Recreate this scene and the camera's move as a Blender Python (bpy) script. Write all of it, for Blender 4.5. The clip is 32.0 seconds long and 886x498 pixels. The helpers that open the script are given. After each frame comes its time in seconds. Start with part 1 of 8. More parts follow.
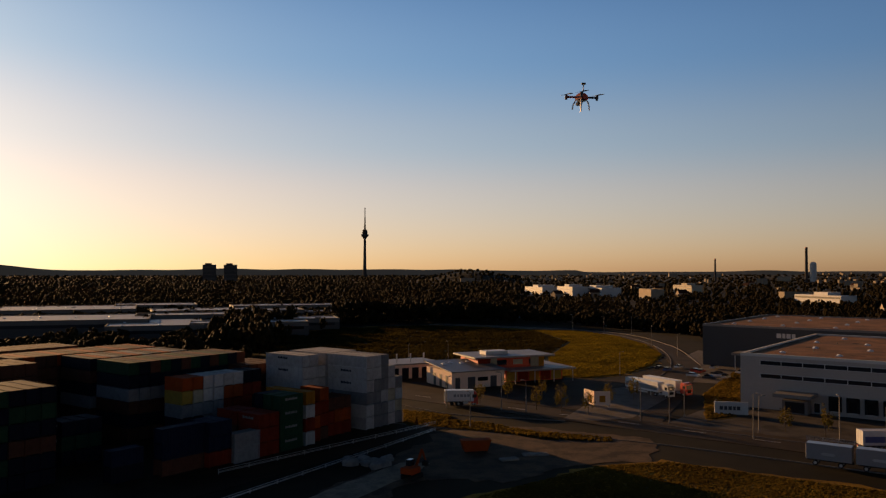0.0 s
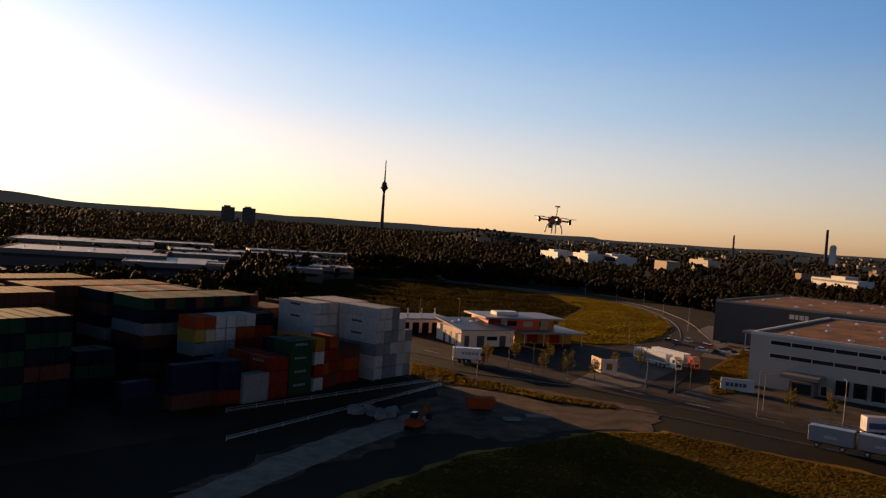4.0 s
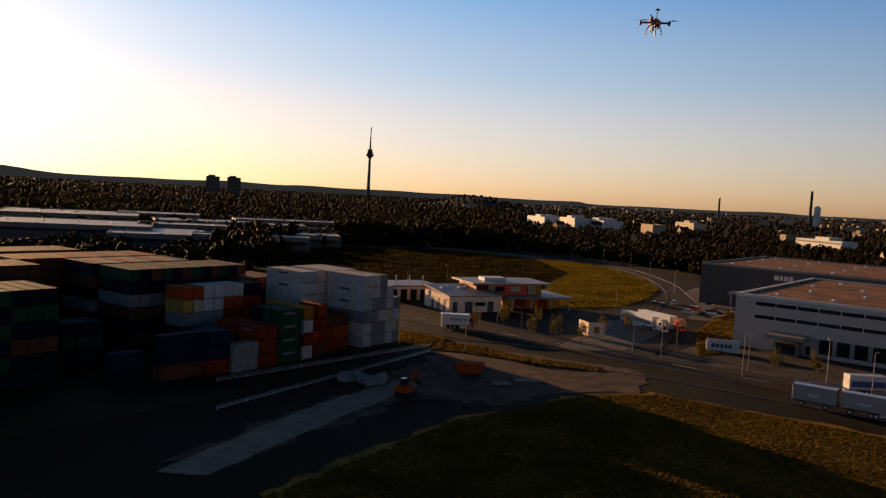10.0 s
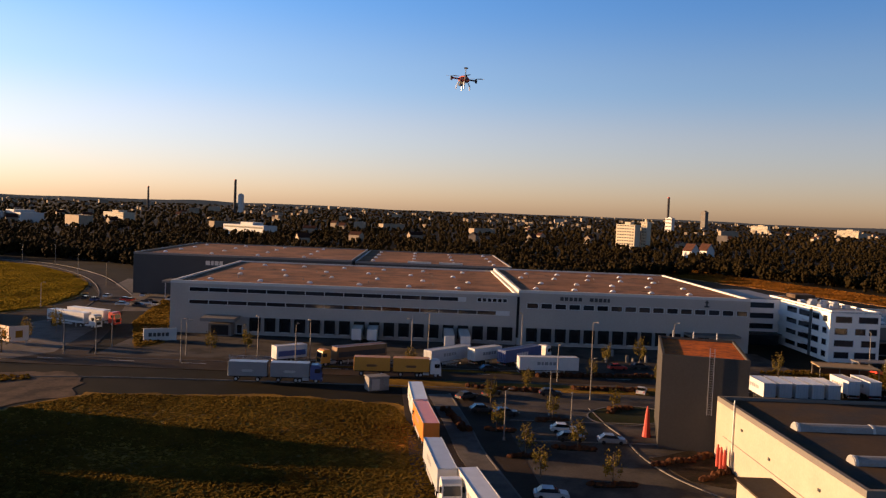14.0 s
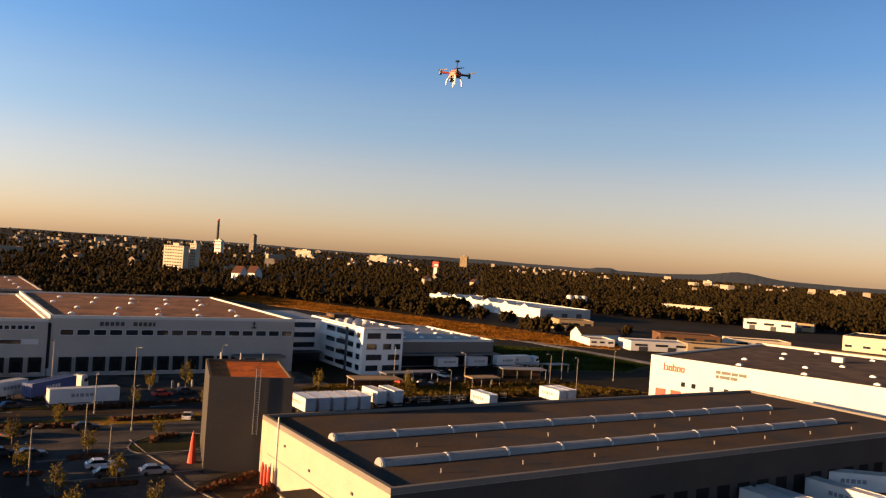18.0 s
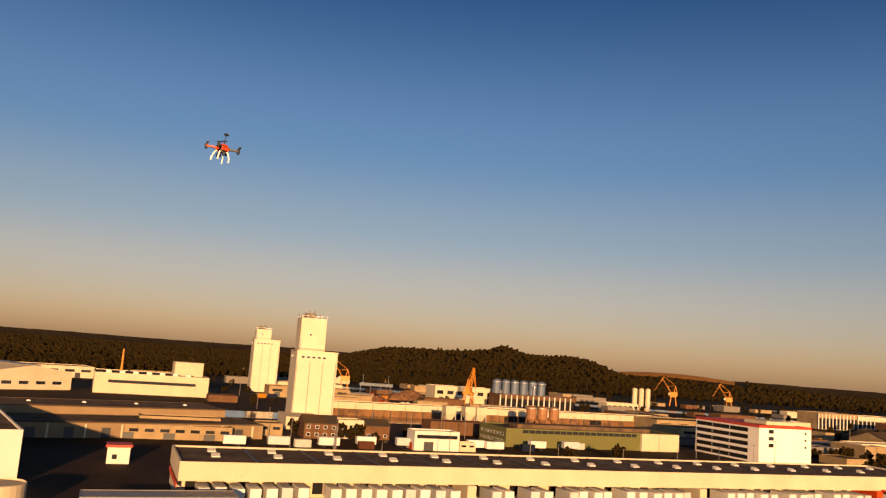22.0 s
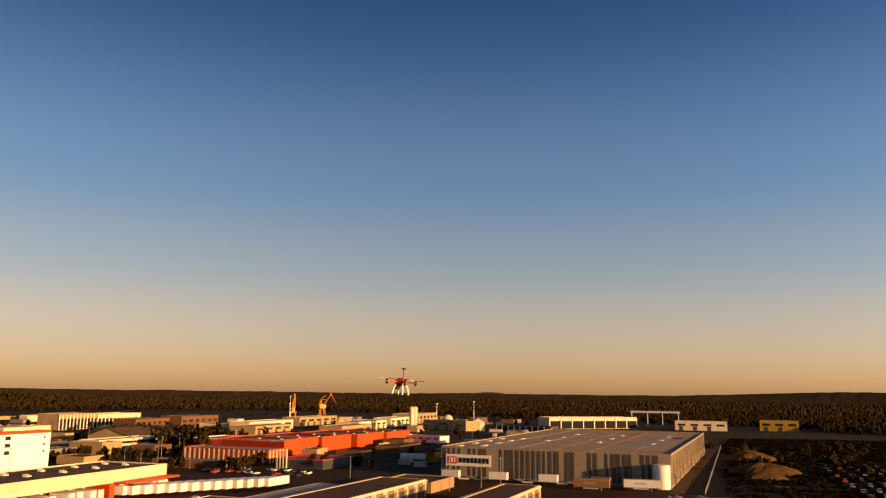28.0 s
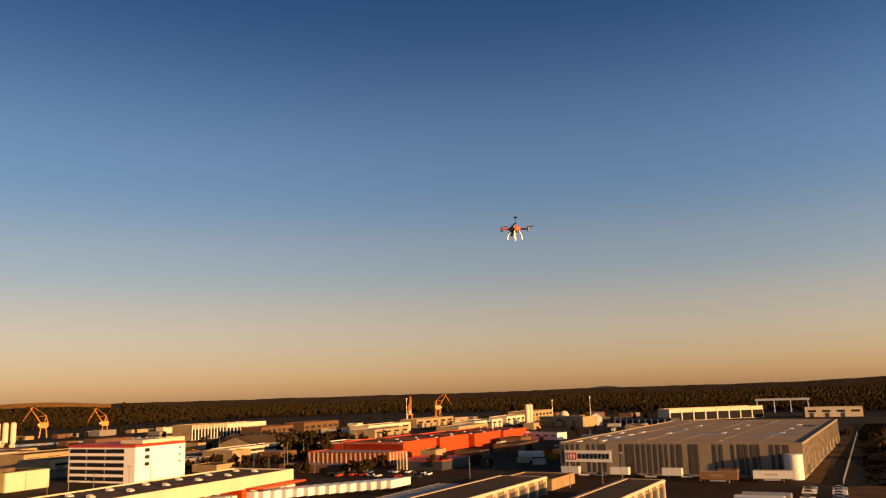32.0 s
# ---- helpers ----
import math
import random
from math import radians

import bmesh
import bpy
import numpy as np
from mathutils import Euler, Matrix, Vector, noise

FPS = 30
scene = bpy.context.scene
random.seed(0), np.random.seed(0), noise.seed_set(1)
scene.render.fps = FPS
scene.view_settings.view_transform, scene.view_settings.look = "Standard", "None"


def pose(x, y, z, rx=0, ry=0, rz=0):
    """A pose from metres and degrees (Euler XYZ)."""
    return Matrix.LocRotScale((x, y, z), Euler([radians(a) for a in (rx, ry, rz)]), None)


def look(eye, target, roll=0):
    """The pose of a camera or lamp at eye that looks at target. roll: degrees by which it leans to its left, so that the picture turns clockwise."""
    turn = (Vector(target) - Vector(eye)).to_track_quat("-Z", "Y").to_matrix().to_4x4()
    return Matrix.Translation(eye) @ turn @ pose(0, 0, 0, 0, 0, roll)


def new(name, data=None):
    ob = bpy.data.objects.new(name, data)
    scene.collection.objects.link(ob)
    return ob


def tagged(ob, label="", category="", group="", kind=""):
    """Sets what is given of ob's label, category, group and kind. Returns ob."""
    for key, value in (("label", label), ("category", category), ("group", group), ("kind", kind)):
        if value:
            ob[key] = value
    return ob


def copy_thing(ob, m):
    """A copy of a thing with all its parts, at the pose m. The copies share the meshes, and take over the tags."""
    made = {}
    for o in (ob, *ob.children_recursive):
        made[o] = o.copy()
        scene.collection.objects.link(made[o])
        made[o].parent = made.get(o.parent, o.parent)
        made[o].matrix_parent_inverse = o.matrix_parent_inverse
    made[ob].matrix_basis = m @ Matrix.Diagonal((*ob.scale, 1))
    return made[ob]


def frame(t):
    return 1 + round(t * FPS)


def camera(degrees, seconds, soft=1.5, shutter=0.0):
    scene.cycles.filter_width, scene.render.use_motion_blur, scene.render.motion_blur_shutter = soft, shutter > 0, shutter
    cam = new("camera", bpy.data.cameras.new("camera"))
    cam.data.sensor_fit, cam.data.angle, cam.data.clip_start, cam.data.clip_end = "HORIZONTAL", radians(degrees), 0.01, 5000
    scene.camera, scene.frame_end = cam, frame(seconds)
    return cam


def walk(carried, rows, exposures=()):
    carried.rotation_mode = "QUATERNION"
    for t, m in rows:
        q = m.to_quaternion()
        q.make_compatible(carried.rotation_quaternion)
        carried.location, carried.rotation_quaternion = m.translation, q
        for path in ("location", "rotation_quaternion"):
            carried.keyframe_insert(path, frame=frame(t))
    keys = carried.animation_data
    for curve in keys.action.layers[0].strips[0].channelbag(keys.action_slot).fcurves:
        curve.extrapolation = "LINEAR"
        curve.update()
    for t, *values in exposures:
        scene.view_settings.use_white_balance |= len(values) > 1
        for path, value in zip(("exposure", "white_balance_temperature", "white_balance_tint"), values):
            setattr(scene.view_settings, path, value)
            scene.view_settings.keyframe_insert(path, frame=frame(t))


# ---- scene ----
from itertools import product

EYE = 36.0          # height of the hovering camera over the yard, m

cam = camera(58.02, 32.0, soft=1.3)

# seconds, yaw, pitch, roll (degrees) of a camera that hovers on one spot
PATH = [
    (0.0, -0.54, 1.49, 0.1), (0.5, -0.78, 0.53, -0.31), (1.0, -0.81, -0.92, -1.7), (1.5, -0.28, -0.87, 0.36),
    (2.0, 0.15, 1.04, 2.18), (2.5, 0.09, -1.37, 1.5), (3.0, 0.12, -2.53, 3.76), (3.5, 0.02, -2.7, 3.9),
    (4.0, 0.56, -1.61, 4.03), (4.5, 0.41, -2.56, 1.59), (6.5, -0.48, -2.47, 1.69), (7.0, -0.14, -1.83, 1.99),
    (7.5, -0.28, -1.68, 1.95), (8.0, 0.18, -2.26, 3.44), (8.5, 0.46, -0.69, 1.66), (9.0, 0.0, -1.59, 1.28),
    (9.5, -0.16, -2.28, 0.79), (10.0, -0.51, -3.94, 3.22), (10.5, -0.68, -2.22, 2.42), (11.0, -0.62, -2.36, 1.25),
    (11.6, -0.85, -2.35, 1.1), (11.8, -3.6, -2.3, 1.9), (12.0, -12.49, -2.32, 4.52), (12.3, -31.33, -1.36, 4.7),
    (12.5, -36.21, -1.26, 4.21), (13.0, -34.27, -0.2, 5.15), (13.5, -34.97, -1.63, 3.57), (14.0, -39.7, -2.79, 2.37),
    (14.5, -44.33, -0.46, 3.92), (16.5, -53.98, 0.44, 6.16), (17.0, -59.86, -0.34, 4.82), (17.5, -65.22, 1.29, 5.4),
    (18.0, -71.08, 0.57, 3.98), (18.5, -75.38, 1.74, 3.44), (19.0, -75.76, 1.4, 2.52), (19.5, -75.72, 0.62, 4.16),
    (20.0, -75.02, 1.82, 5.28), (20.5, -77.09, 2.09, 5.84), (20.8, -87.56, 3.2, 6.8), (21.0, -99.03, 2.83, 7.12),
    (21.3, -112.23, 4.66, 7.8), (21.5, -122.66, 7.28, 7.88), (22.0, -146.34, 7.81, 4.32), (22.5, -161.29, 10.41, 1.97),
    (23.0, -162.0, 9.74, 1.15), (23.5, -161.73, 8.8, 2.27), (24.0, -161.7, 9.56, 3.0), (24.5, -161.69, 10.31, 3.33),
    (25.0, -165.09, 9.46, 2.31), (25.5, -177.66, 8.73, -1.55), (26.0, -184.18, 9.3, -2.34), (26.5, -188.53, 9.75, 2.31),
    (28.5, -198.92, 9.77, -1.17), (29.0, -198.71, 8.32, -2.77), (29.5, -181.01, 7.29, 0.14), (30.0, -177.53, 10.36, 1.86),
    (30.5, -186.06, 10.73, 0.51), (31.0, -189.37, 7.51, -3.03), (31.5, -189.32, 8.99, -3.1), (32.0, -189.32, 10.18, -1.85),
]
# the film's own brightness: it opens up towards the sun and closes over the lit harbour
EXPOSURES = [
    (0, 0.72, 7000, 10), (3, 1.01, 6750, 10), (4, 1.21, 6500, 10), (9, 1.13, 6500, 10), (11.6, 1.13, 6500, 10), (12.1, 1.04, 6500, 10), (12.8, 1.68, 6300, 9), (14, 1.71, 5800, 9), (17, 1.90, 6500, 9), (18.5, 2.01, 6350, 6), (20.5, 1.90, 6000, 4), (22, 1.33, 7150, 10), (24, 1.23, 7500, 10), (25, 1.38, 7700, 9), (27, 1.54, 8050, 10), (29, 1.73, 8500, 16), (30, 1.64, 7750, 9), (31, 1.55, 8050, 12), (32, 1.59, 8250, 12),
]
walk(cam, [(t, pose(0, 0, EYE, 90 + pitch, 0, yaw) @ pose(0, 0, 0, 0, 0, roll)) for t, yaw, pitch, roll in PATH], EXPOSURES)

# ---- light: a low evening sun, left of the tower, and its sky ----
SUN_AZ, SUN_EL = 41.0, 7.4      # degrees to the left of +y, and over the horizon
world = bpy.data.worlds.new("evening_sky")
scene.world = world
world.use_nodes = True
sky = world.node_tree.nodes.new("ShaderNodeTexSky")
sky.sky_type, sky.sun_disc = "NISHITA", False
sky.sun_elevation, sky.sun_rotation = radians(SUN_EL), radians(-SUN_AZ)
sky.altitude, sky.air_density, sky.dust_density, sky.ozone_density = 320, 1.0, 0.8, 1.6
back = world.node_tree.nodes["Background"]
# thin high haze: paler and rosier over the horizon, a deeper blue overhead
way = world.node_tree.nodes.new("ShaderNodeTexCoord")
height = world.node_tree.nodes.new("ShaderNodeSeparateXYZ")
world.node_tree.links.new(way.outputs["Generated"], height.inputs["Vector"])
haze = world.node_tree.nodes.new("ShaderNodeValToRGB")
haze.color_ramp.interpolation = "EASE"
stops = haze.color_ramp.elements
stops[0].position, stops[0].color = 0.0, (0.81, 0.575, 0.60, 1)
stops[1].position, stops[1].color = 1.0, (0.040, 0.035, 0.027, 1)
for at, colour in ((0.09, (0.80, 0.615, 0.645, 1)), (0.16, (0.60, 0.59, 0.70, 1)), (0.26, (0.385, 0.525, 0.77, 1)), (0.48, (0.102, 0.245, 0.475, 1)), (0.66, (0.082, 0.084, 0.080, 1))):
    stops.new(at).color = colour
world.node_tree.links.new(height.outputs["Z"], haze.inputs["Fac"])
blend = world.node_tree.nodes.new("ShaderNodeVectorMath")
blend.operation = "MULTIPLY"
world.node_tree.links.new(sky.outputs["Color"], blend.inputs[0])
world.node_tree.links.new(haze.outputs["Color"], blend.inputs[1])
# the haze glows towards the sun and dims away from it
glow = world.node_tree.nodes.new("ShaderNodeVectorMath")
glow.operation = "DOT_PRODUCT"
glow.inputs[1].default_value = (-math.sin(radians(SUN_AZ)), math.cos(radians(SUN_AZ)), 0)
world.node_tree.links.new(way.outputs["Generated"], glow.inputs[0])
near_sun = world.node_tree.nodes.new("ShaderNodeMapRange")
near_sun.interpolation_type = "SMOOTHSTEP"
near_sun.inputs["From Min"].default_value, near_sun.inputs["From Max"].default_value = -0.7, 0.8
world.node_tree.links.new(glow.outputs["Value"], near_sun.inputs["Value"])
tint = world.node_tree.nodes.new("ShaderNodeMix")
tint.data_type = "RGBA"
tint.inputs["A"].default_value, tint.inputs["B"].default_value = (0.58, 0.575, 0.62, 1), (1.19, 1.27, 1.46, 1)
world.node_tree.links.new(near_sun.outputs["Result"], tint.inputs["Factor"])
shone = world.node_tree.nodes.new("ShaderNodeVectorMath")
shone.operation = "MULTIPLY"
world.node_tree.links.new(blend.outputs["Vector"], shone.inputs[0])
world.node_tree.links.new(tint.outputs["Result"], shone.inputs[1])
# the veil of haze spreads the glare round the sun
veil = world.node_tree.nodes.new("ShaderNodeVectorMath")
veil.operation = "MULTIPLY_ADD"
veil.inputs[1].default_value, veil.inputs[2].default_value = (0.13, 0.13, 0.13), (1, 1, 1)
world.node_tree.links.new(shone.outputs["Vector"], veil.inputs[0])
softened = world.node_tree.nodes.new("ShaderNodeVectorMath")
softened.operation = "DIVIDE"
world.node_tree.links.new(shone.outputs["Vector"], softened.inputs[0])
world.node_tree.links.new(veil.outputs[0], softened.inputs[1])
world.node_tree.links.new(softened.outputs["Vector"], back.inputs["Color"])
back.inputs["Strength"].default_value = 0.125
sun = new("evening_sun", bpy.data.lights.new("evening_sun", "SUN"))
sun.data.energy, sun.data.angle, sun.data.color = 4.0, radians(0.6), (1.0, 0.565, 0.25)
toward_sun = Vector((-math.sin(radians(SUN_AZ)) * math.cos(radians(SUN_EL)), math.cos(radians(SUN_AZ)) * math.cos(radians(SUN_EL)), math.sin(radians(SUN_EL))))
sun.matrix_world = look(toward_sun * 300, (0, 0, 0))

# ---- materials ----
def surface(name, base, rough=0.7, metal=0.0, vary=0.25, scale=0.4, fine=6.0, bump=0.0, second=None, spread=0.0, emit=0.0, coat=0.0):
    """A painted, mineral or metal surface: two scales of variation round a base colour, and a relief.
    second: a colour that shows in stains; spread: how much alike pieces differ."""
    m = bpy.data.materials.new(name)
    m.use_nodes = True
    nt = m.node_tree
    bsdf = nt.nodes["Principled BSDF"]
    bsdf.inputs["Roughness"].default_value = rough
    bsdf.inputs["Metallic"].default_value = metal
    if rough > 0.79:      # dusty and porous: hardly any sheen
        bsdf.inputs["Specular IOR Level"].default_value = 0.08
    if coat:
        bsdf.inputs["Coat Weight"].default_value = coat
    coord = nt.nodes.new("ShaderNodeTexCoord")
    geo = nt.nodes.new("ShaderNodeNewGeometry")
    coarse = nt.nodes.new("ShaderNodeTexNoise")
    coarse.inputs["Scale"].default_value, coarse.inputs["Detail"].default_value = scale, 4
    grain = nt.nodes.new("ShaderNodeTexNoise")
    grain.inputs["Scale"].default_value, grain.inputs["Detail"].default_value = fine, 3
    for n in (coarse, grain):
        nt.links.new(geo.outputs["Position"], n.inputs["Vector"])
    ramp = nt.nodes.new("ShaderNodeMapRange")
    ramp.inputs["From Min"].default_value, ramp.inputs["From Max"].default_value = 0.32, 0.68
    ramp.inputs["To Min"].default_value, ramp.inputs["To Max"].default_value = 1 - vary, 1 + vary
    add = nt.nodes.new("ShaderNodeMath")
    add.operation = "MULTIPLY_ADD"
    add.inputs[1].default_value, add.inputs[2].default_value = 0.45, 0.0
    nt.links.new(grain.outputs["Fac"], add.inputs[0])
    total = nt.nodes.new("ShaderNodeMath")
    total.operation = "MULTIPLY_ADD"
    total.inputs[1].default_value = 0.6
    nt.links.new(coarse.outputs["Fac"], total.inputs[0])
    nt.links.new(add.outputs[0], total.inputs[2])
    nt.links.new(total.outputs[0], ramp.inputs["Value"])
    factor = ramp.outputs["Result"]
    if spread:
        info = nt.nodes.new("ShaderNodeObjectInfo")
        wide = nt.nodes.new("ShaderNodeMapRange")
        wide.inputs["To Min"].default_value, wide.inputs["To Max"].default_value = 1 - spread, 1 + spread
        nt.links.new(info.outputs["Random"], wide.inputs["Value"])
        both = nt.nodes.new("ShaderNodeMath")
        both.operation = "MULTIPLY"
        nt.links.new(factor, both.inputs[0])
        nt.links.new(wide.outputs["Result"], both.inputs[1])
        factor = both.outputs[0]
    scaled = nt.nodes.new("ShaderNodeVectorMath")
    scaled.operation = "SCALE"
    if second:
        mix = nt.nodes.new("ShaderNodeMix")
        mix.data_type = "RGBA"
        mix.inputs["A"].default_value, mix.inputs["B"].default_value = (*base, 1), (*second, 1)
        edge = nt.nodes.new("ShaderNodeMapRange")
        edge.inputs["From Min"].default_value, edge.inputs["From Max"].default_value = 0.45, 0.62
        stain = nt.nodes.new("ShaderNodeTexNoise")
        stain.inputs["Scale"].default_value, stain.inputs["Detail"].default_value = scale * 2.3, 5
        nt.links.new(geo.outputs["Position"], stain.inputs["Vector"])
        nt.links.new(stain.outputs["Fac"], edge.inputs["Value"])
        nt.links.new(edge.outputs["Result"], mix.inputs["Factor"])
        nt.links.new(mix.outputs["Result"], scaled.inputs[0])
    else:
        scaled.inputs[0].default_value = base
    nt.links.new(factor, scaled.inputs["Scale"])
    nt.links.new(scaled.outputs["Vector"], bsdf.inputs["Base Color"])
    if bump:
        relief = nt.nodes.new("ShaderNodeBump")
        relief.inputs["Strength"].default_value, relief.inputs["Distance"].default_value = 0.6, bump
        nt.links.new(grain.outputs["Fac"], relief.inputs["Height"])
        nt.links.new(relief.outputs["Normal"], bsdf.inputs["Normal"])
    if emit:
        bsdf.inputs["Emission Color"].default_value = (*base, 1)
        bsdf.inputs["Emission Strength"].default_value = emit
    nt.nodes.remove(coord)
    return m


def leafage(name, low, high, scale):
    """Leaves: every clump has a tone of its own between two greens."""
    m = bpy.data.materials.new(name)
    m.use_nodes = True
    nt = m.node_tree
    bsdf = nt.nodes["Principled BSDF"]
    bsdf.inputs["Roughness"].default_value = 0.75
    bsdf.inputs["Specular IOR Level"].default_value = 0.05
    geo = nt.nodes.new("ShaderNodeNewGeometry")
    spot = nt.nodes.new("ShaderNodeTexNoise")
    spot.inputs["Scale"].default_value, spot.inputs["Detail"].default_value = scale, 4
    nt.links.new(geo.outputs["Position"], spot.inputs["Vector"])
    mean = nt.nodes.new("ShaderNodeMath")
    mean.operation = "MULTIPLY_ADD"
    mean.inputs[1].default_value = 0.5
    half = nt.nodes.new("ShaderNodeMath")
    half.operation = "MULTIPLY"
    half.inputs[1].default_value = 0.5
    nt.links.new(geo.outputs["Random Per Island"], mean.inputs[0])
    nt.links.new(spot.outputs["Fac"], half.inputs[0])
    nt.links.new(half.outputs[0], mean.inputs[2])
    mix = nt.nodes.new("ShaderNodeMix")
    mix.data_type = "RGBA"
    mix.inputs["A"].default_value, mix.inputs["B"].default_value = (*low, 1), (*high, 1)
    nt.links.new(mean.outputs[0], mix.inputs["Factor"])
    nt.links.new(mix.outputs["Result"], bsdf.inputs["Base Color"])
    relief = nt.nodes.new("ShaderNodeBump")
    relief.inputs["Strength"].default_value, relief.inputs["Distance"].default_value = 0.9, 0.6
    fine = nt.nodes.new("ShaderNodeTexNoise")
    fine.inputs["Scale"].default_value, fine.inputs["Detail"].default_value = 1.1, 3
    nt.links.new(geo.outputs["Position"], fine.inputs["Vector"])
    nt.links.new(fine.outputs["Fac"], relief.inputs["Height"])
    nt.links.new(relief.outputs["Normal"], bsdf.inputs["Normal"])
    shine = nt.nodes.new("ShaderNodeBsdfTranslucent")
    nt.links.new(mix.outputs["Result"], shine.inputs["Color"])
    blend_in = nt.nodes.new("ShaderNodeMixShader")
    blend_in.inputs[0].default_value = 0.3
    nt.links.new(bsdf.outputs[0], blend_in.inputs[1])
    nt.links.new(shine.outputs[0], blend_in.inputs[2])
    nt.links.new(blend_in.outputs[0], nt.nodes["Material Output"].inputs["Surface"])
    return m


def blades(name, low, high):
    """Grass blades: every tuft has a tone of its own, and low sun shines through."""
    m = bpy.data.materials.new(name)
    m.use_nodes = True
    nt = m.node_tree
    nt.nodes.remove(nt.nodes["Principled BSDF"])
    geo = nt.nodes.new("ShaderNodeNewGeometry")
    patch = nt.nodes.new("ShaderNodeTexNoise")
    patch.inputs["Scale"].default_value, patch.inputs["Detail"].default_value = 0.06, 5
    nt.links.new(geo.outputs["Position"], patch.inputs["Vector"])
    wide = nt.nodes.new("ShaderNodeMapRange")
    wide.inputs["From Min"].default_value, wide.inputs["From Max"].default_value = 0.35, 0.65
    nt.links.new(patch.outputs["Fac"], wide.inputs["Value"])
    both = nt.nodes.new("ShaderNodeMath")
    both.operation = "MULTIPLY_ADD"
    both.inputs[1].default_value = 0.2
    half = nt.nodes.new("ShaderNodeMath")
    half.operation = "MULTIPLY"
    half.inputs[1].default_value = 0.8
    nt.links.new(geo.outputs["Random Per Island"], both.inputs[0])
    nt.links.new(wide.outputs["Result"], half.inputs[0])
    nt.links.new(half.outputs[0], both.inputs[2])
    mix = nt.nodes.new("ShaderNodeMix")
    mix.data_type = "RGBA"
    mix.inputs["A"].default_value, mix.inputs["B"].default_value = (*low, 1), (*high, 1)
    nt.links.new(both.outputs[0], mix.inputs["Factor"])
    face = nt.nodes.new("ShaderNodeBsdfDiffuse")
    through_light = nt.nodes.new("ShaderNodeBsdfTranslucent")
    for n in (face, through_light):
        nt.links.new(mix.outputs["Result"], n.inputs["Color"])
    half_half = nt.nodes.new("ShaderNodeMixShader")
    half_half.inputs[0].default_value = 0.5
    nt.links.new(face.outputs[0], half_half.inputs[1])
    nt.links.new(through_light.outputs[0], half_half.inputs[2])
    nt.links.new(half_half.outputs[0], nt.nodes["Material Output"].inputs["Surface"])
    return m


GRASS = surface("dry_grass", (0.2, 0.108, 0.0096), 0.95, 0, 0.5, 0.06, 1.3, 0.2, (0.088, 0.0496, 0.0064))
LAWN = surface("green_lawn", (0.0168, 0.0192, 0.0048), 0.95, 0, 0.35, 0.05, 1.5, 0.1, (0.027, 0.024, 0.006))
STUBBLE = surface("stubble_field", (0.375, 0.173, 0.0338), 0.95, 0, 0.3, 0.03, 0.8, 0, (0.27, 0.124, 0.0263))
MOWN = surface("mown_green_lawn", (0.021, 0.033, 0.0048), 0.95, 0, 0.35, 0.05, 1.5, 0, (0.03, 0.0336, 0.0072))
EARTH = surface("gravel_and_earth", (0.10, 0.067, 0.043), 0.95, 0, 0.4, 0.12, 2.0, 0.06, (0.052, 0.037, 0.025))
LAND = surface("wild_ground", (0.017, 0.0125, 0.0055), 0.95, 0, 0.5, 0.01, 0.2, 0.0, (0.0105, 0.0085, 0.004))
ASPHALT = surface("asphalt", (0.044, 0.0315, 0.0205), 0.85, 0, 0.3, 0.08, 2.5, 0.02, (0.033, 0.024, 0.0165))
YARD = surface("worn_yard_asphalt", (0.031, 0.0175, 0.0078), 0.85, 0, 0.35, 0.06, 2.5, 0.02, (0.022, 0.013, 0.0063))
CONCRETE = surface("pale_concrete", (0.21, 0.196, 0.182), 0.85, 0, 0.2, 0.3, 4, 0.01, (0.154, 0.147, 0.14))
LAMPSTEEL = surface("weathered_lamp_steel", (0.15, 0.14, 0.13), 0.6, 0.3, 0.15, 1, 6)
LINE = surface("road_paint", (0.465, 0.45, 0.42), 0.8, 0, 0.2, 0.5, 5)
KERB = surface("kerb_stone", (0.154, 0.14, 0.126), 0.85, 0, 0.2, 0.6, 5)
WATER = surface("harbour_water", (0.03, 0.045, 0.05), 0.12, 0, 0.2, 0.05, 0.6, 0.05)
PANEL = surface("grey_cladding", (0.34, 0.315, 0.285), 0.55, 0, 0.08, 0.1, 2, 0, None, 0.03)
DARKPANEL = surface("anthracite_cladding", (0.03, 0.0315, 0.035), 0.5, 0, 0.15, 0.1, 2)
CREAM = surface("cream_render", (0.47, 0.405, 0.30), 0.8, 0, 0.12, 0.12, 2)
WHITE = surface("white_render", (0.527, 0.51, 0.476), 0.75, 0, 0.06, 0.12, 2)
WHITEMETAL = surface("white_sheet_metal", (0.48, 0.472, 0.456), 0.45, 0, 0.08, 0.5, 4)
GREYRENDER = surface("warm_grey_render", (0.161, 0.143, 0.126), 0.85, 0, 0.1, 0.15, 3)
ROOFBROWN = surface("brown_gravel_roof", (0.235, 0.118, 0.062), 0.95, 0, 0.4, 0.07, 1.2, 0.03, (0.15, 0.085, 0.052))
GRAVELROOF = surface("worn_gravel_roof", (0.112, 0.075, 0.0488), 0.9, 0, 0.3, 0.1, 2, 0, (0.0713, 0.0495, 0.0338))
ROOFDARK = surface("dark_bitumen_roof", (0.069, 0.0465, 0.027), 0.9, 0, 0.2, 0.07, 2, 0.02, (0.0488, 0.0413, 0.036))
ROOFGREY = surface("grey_membrane_roof", (0.168, 0.154, 0.14), 0.5, 0, 0.15, 0.08, 2)
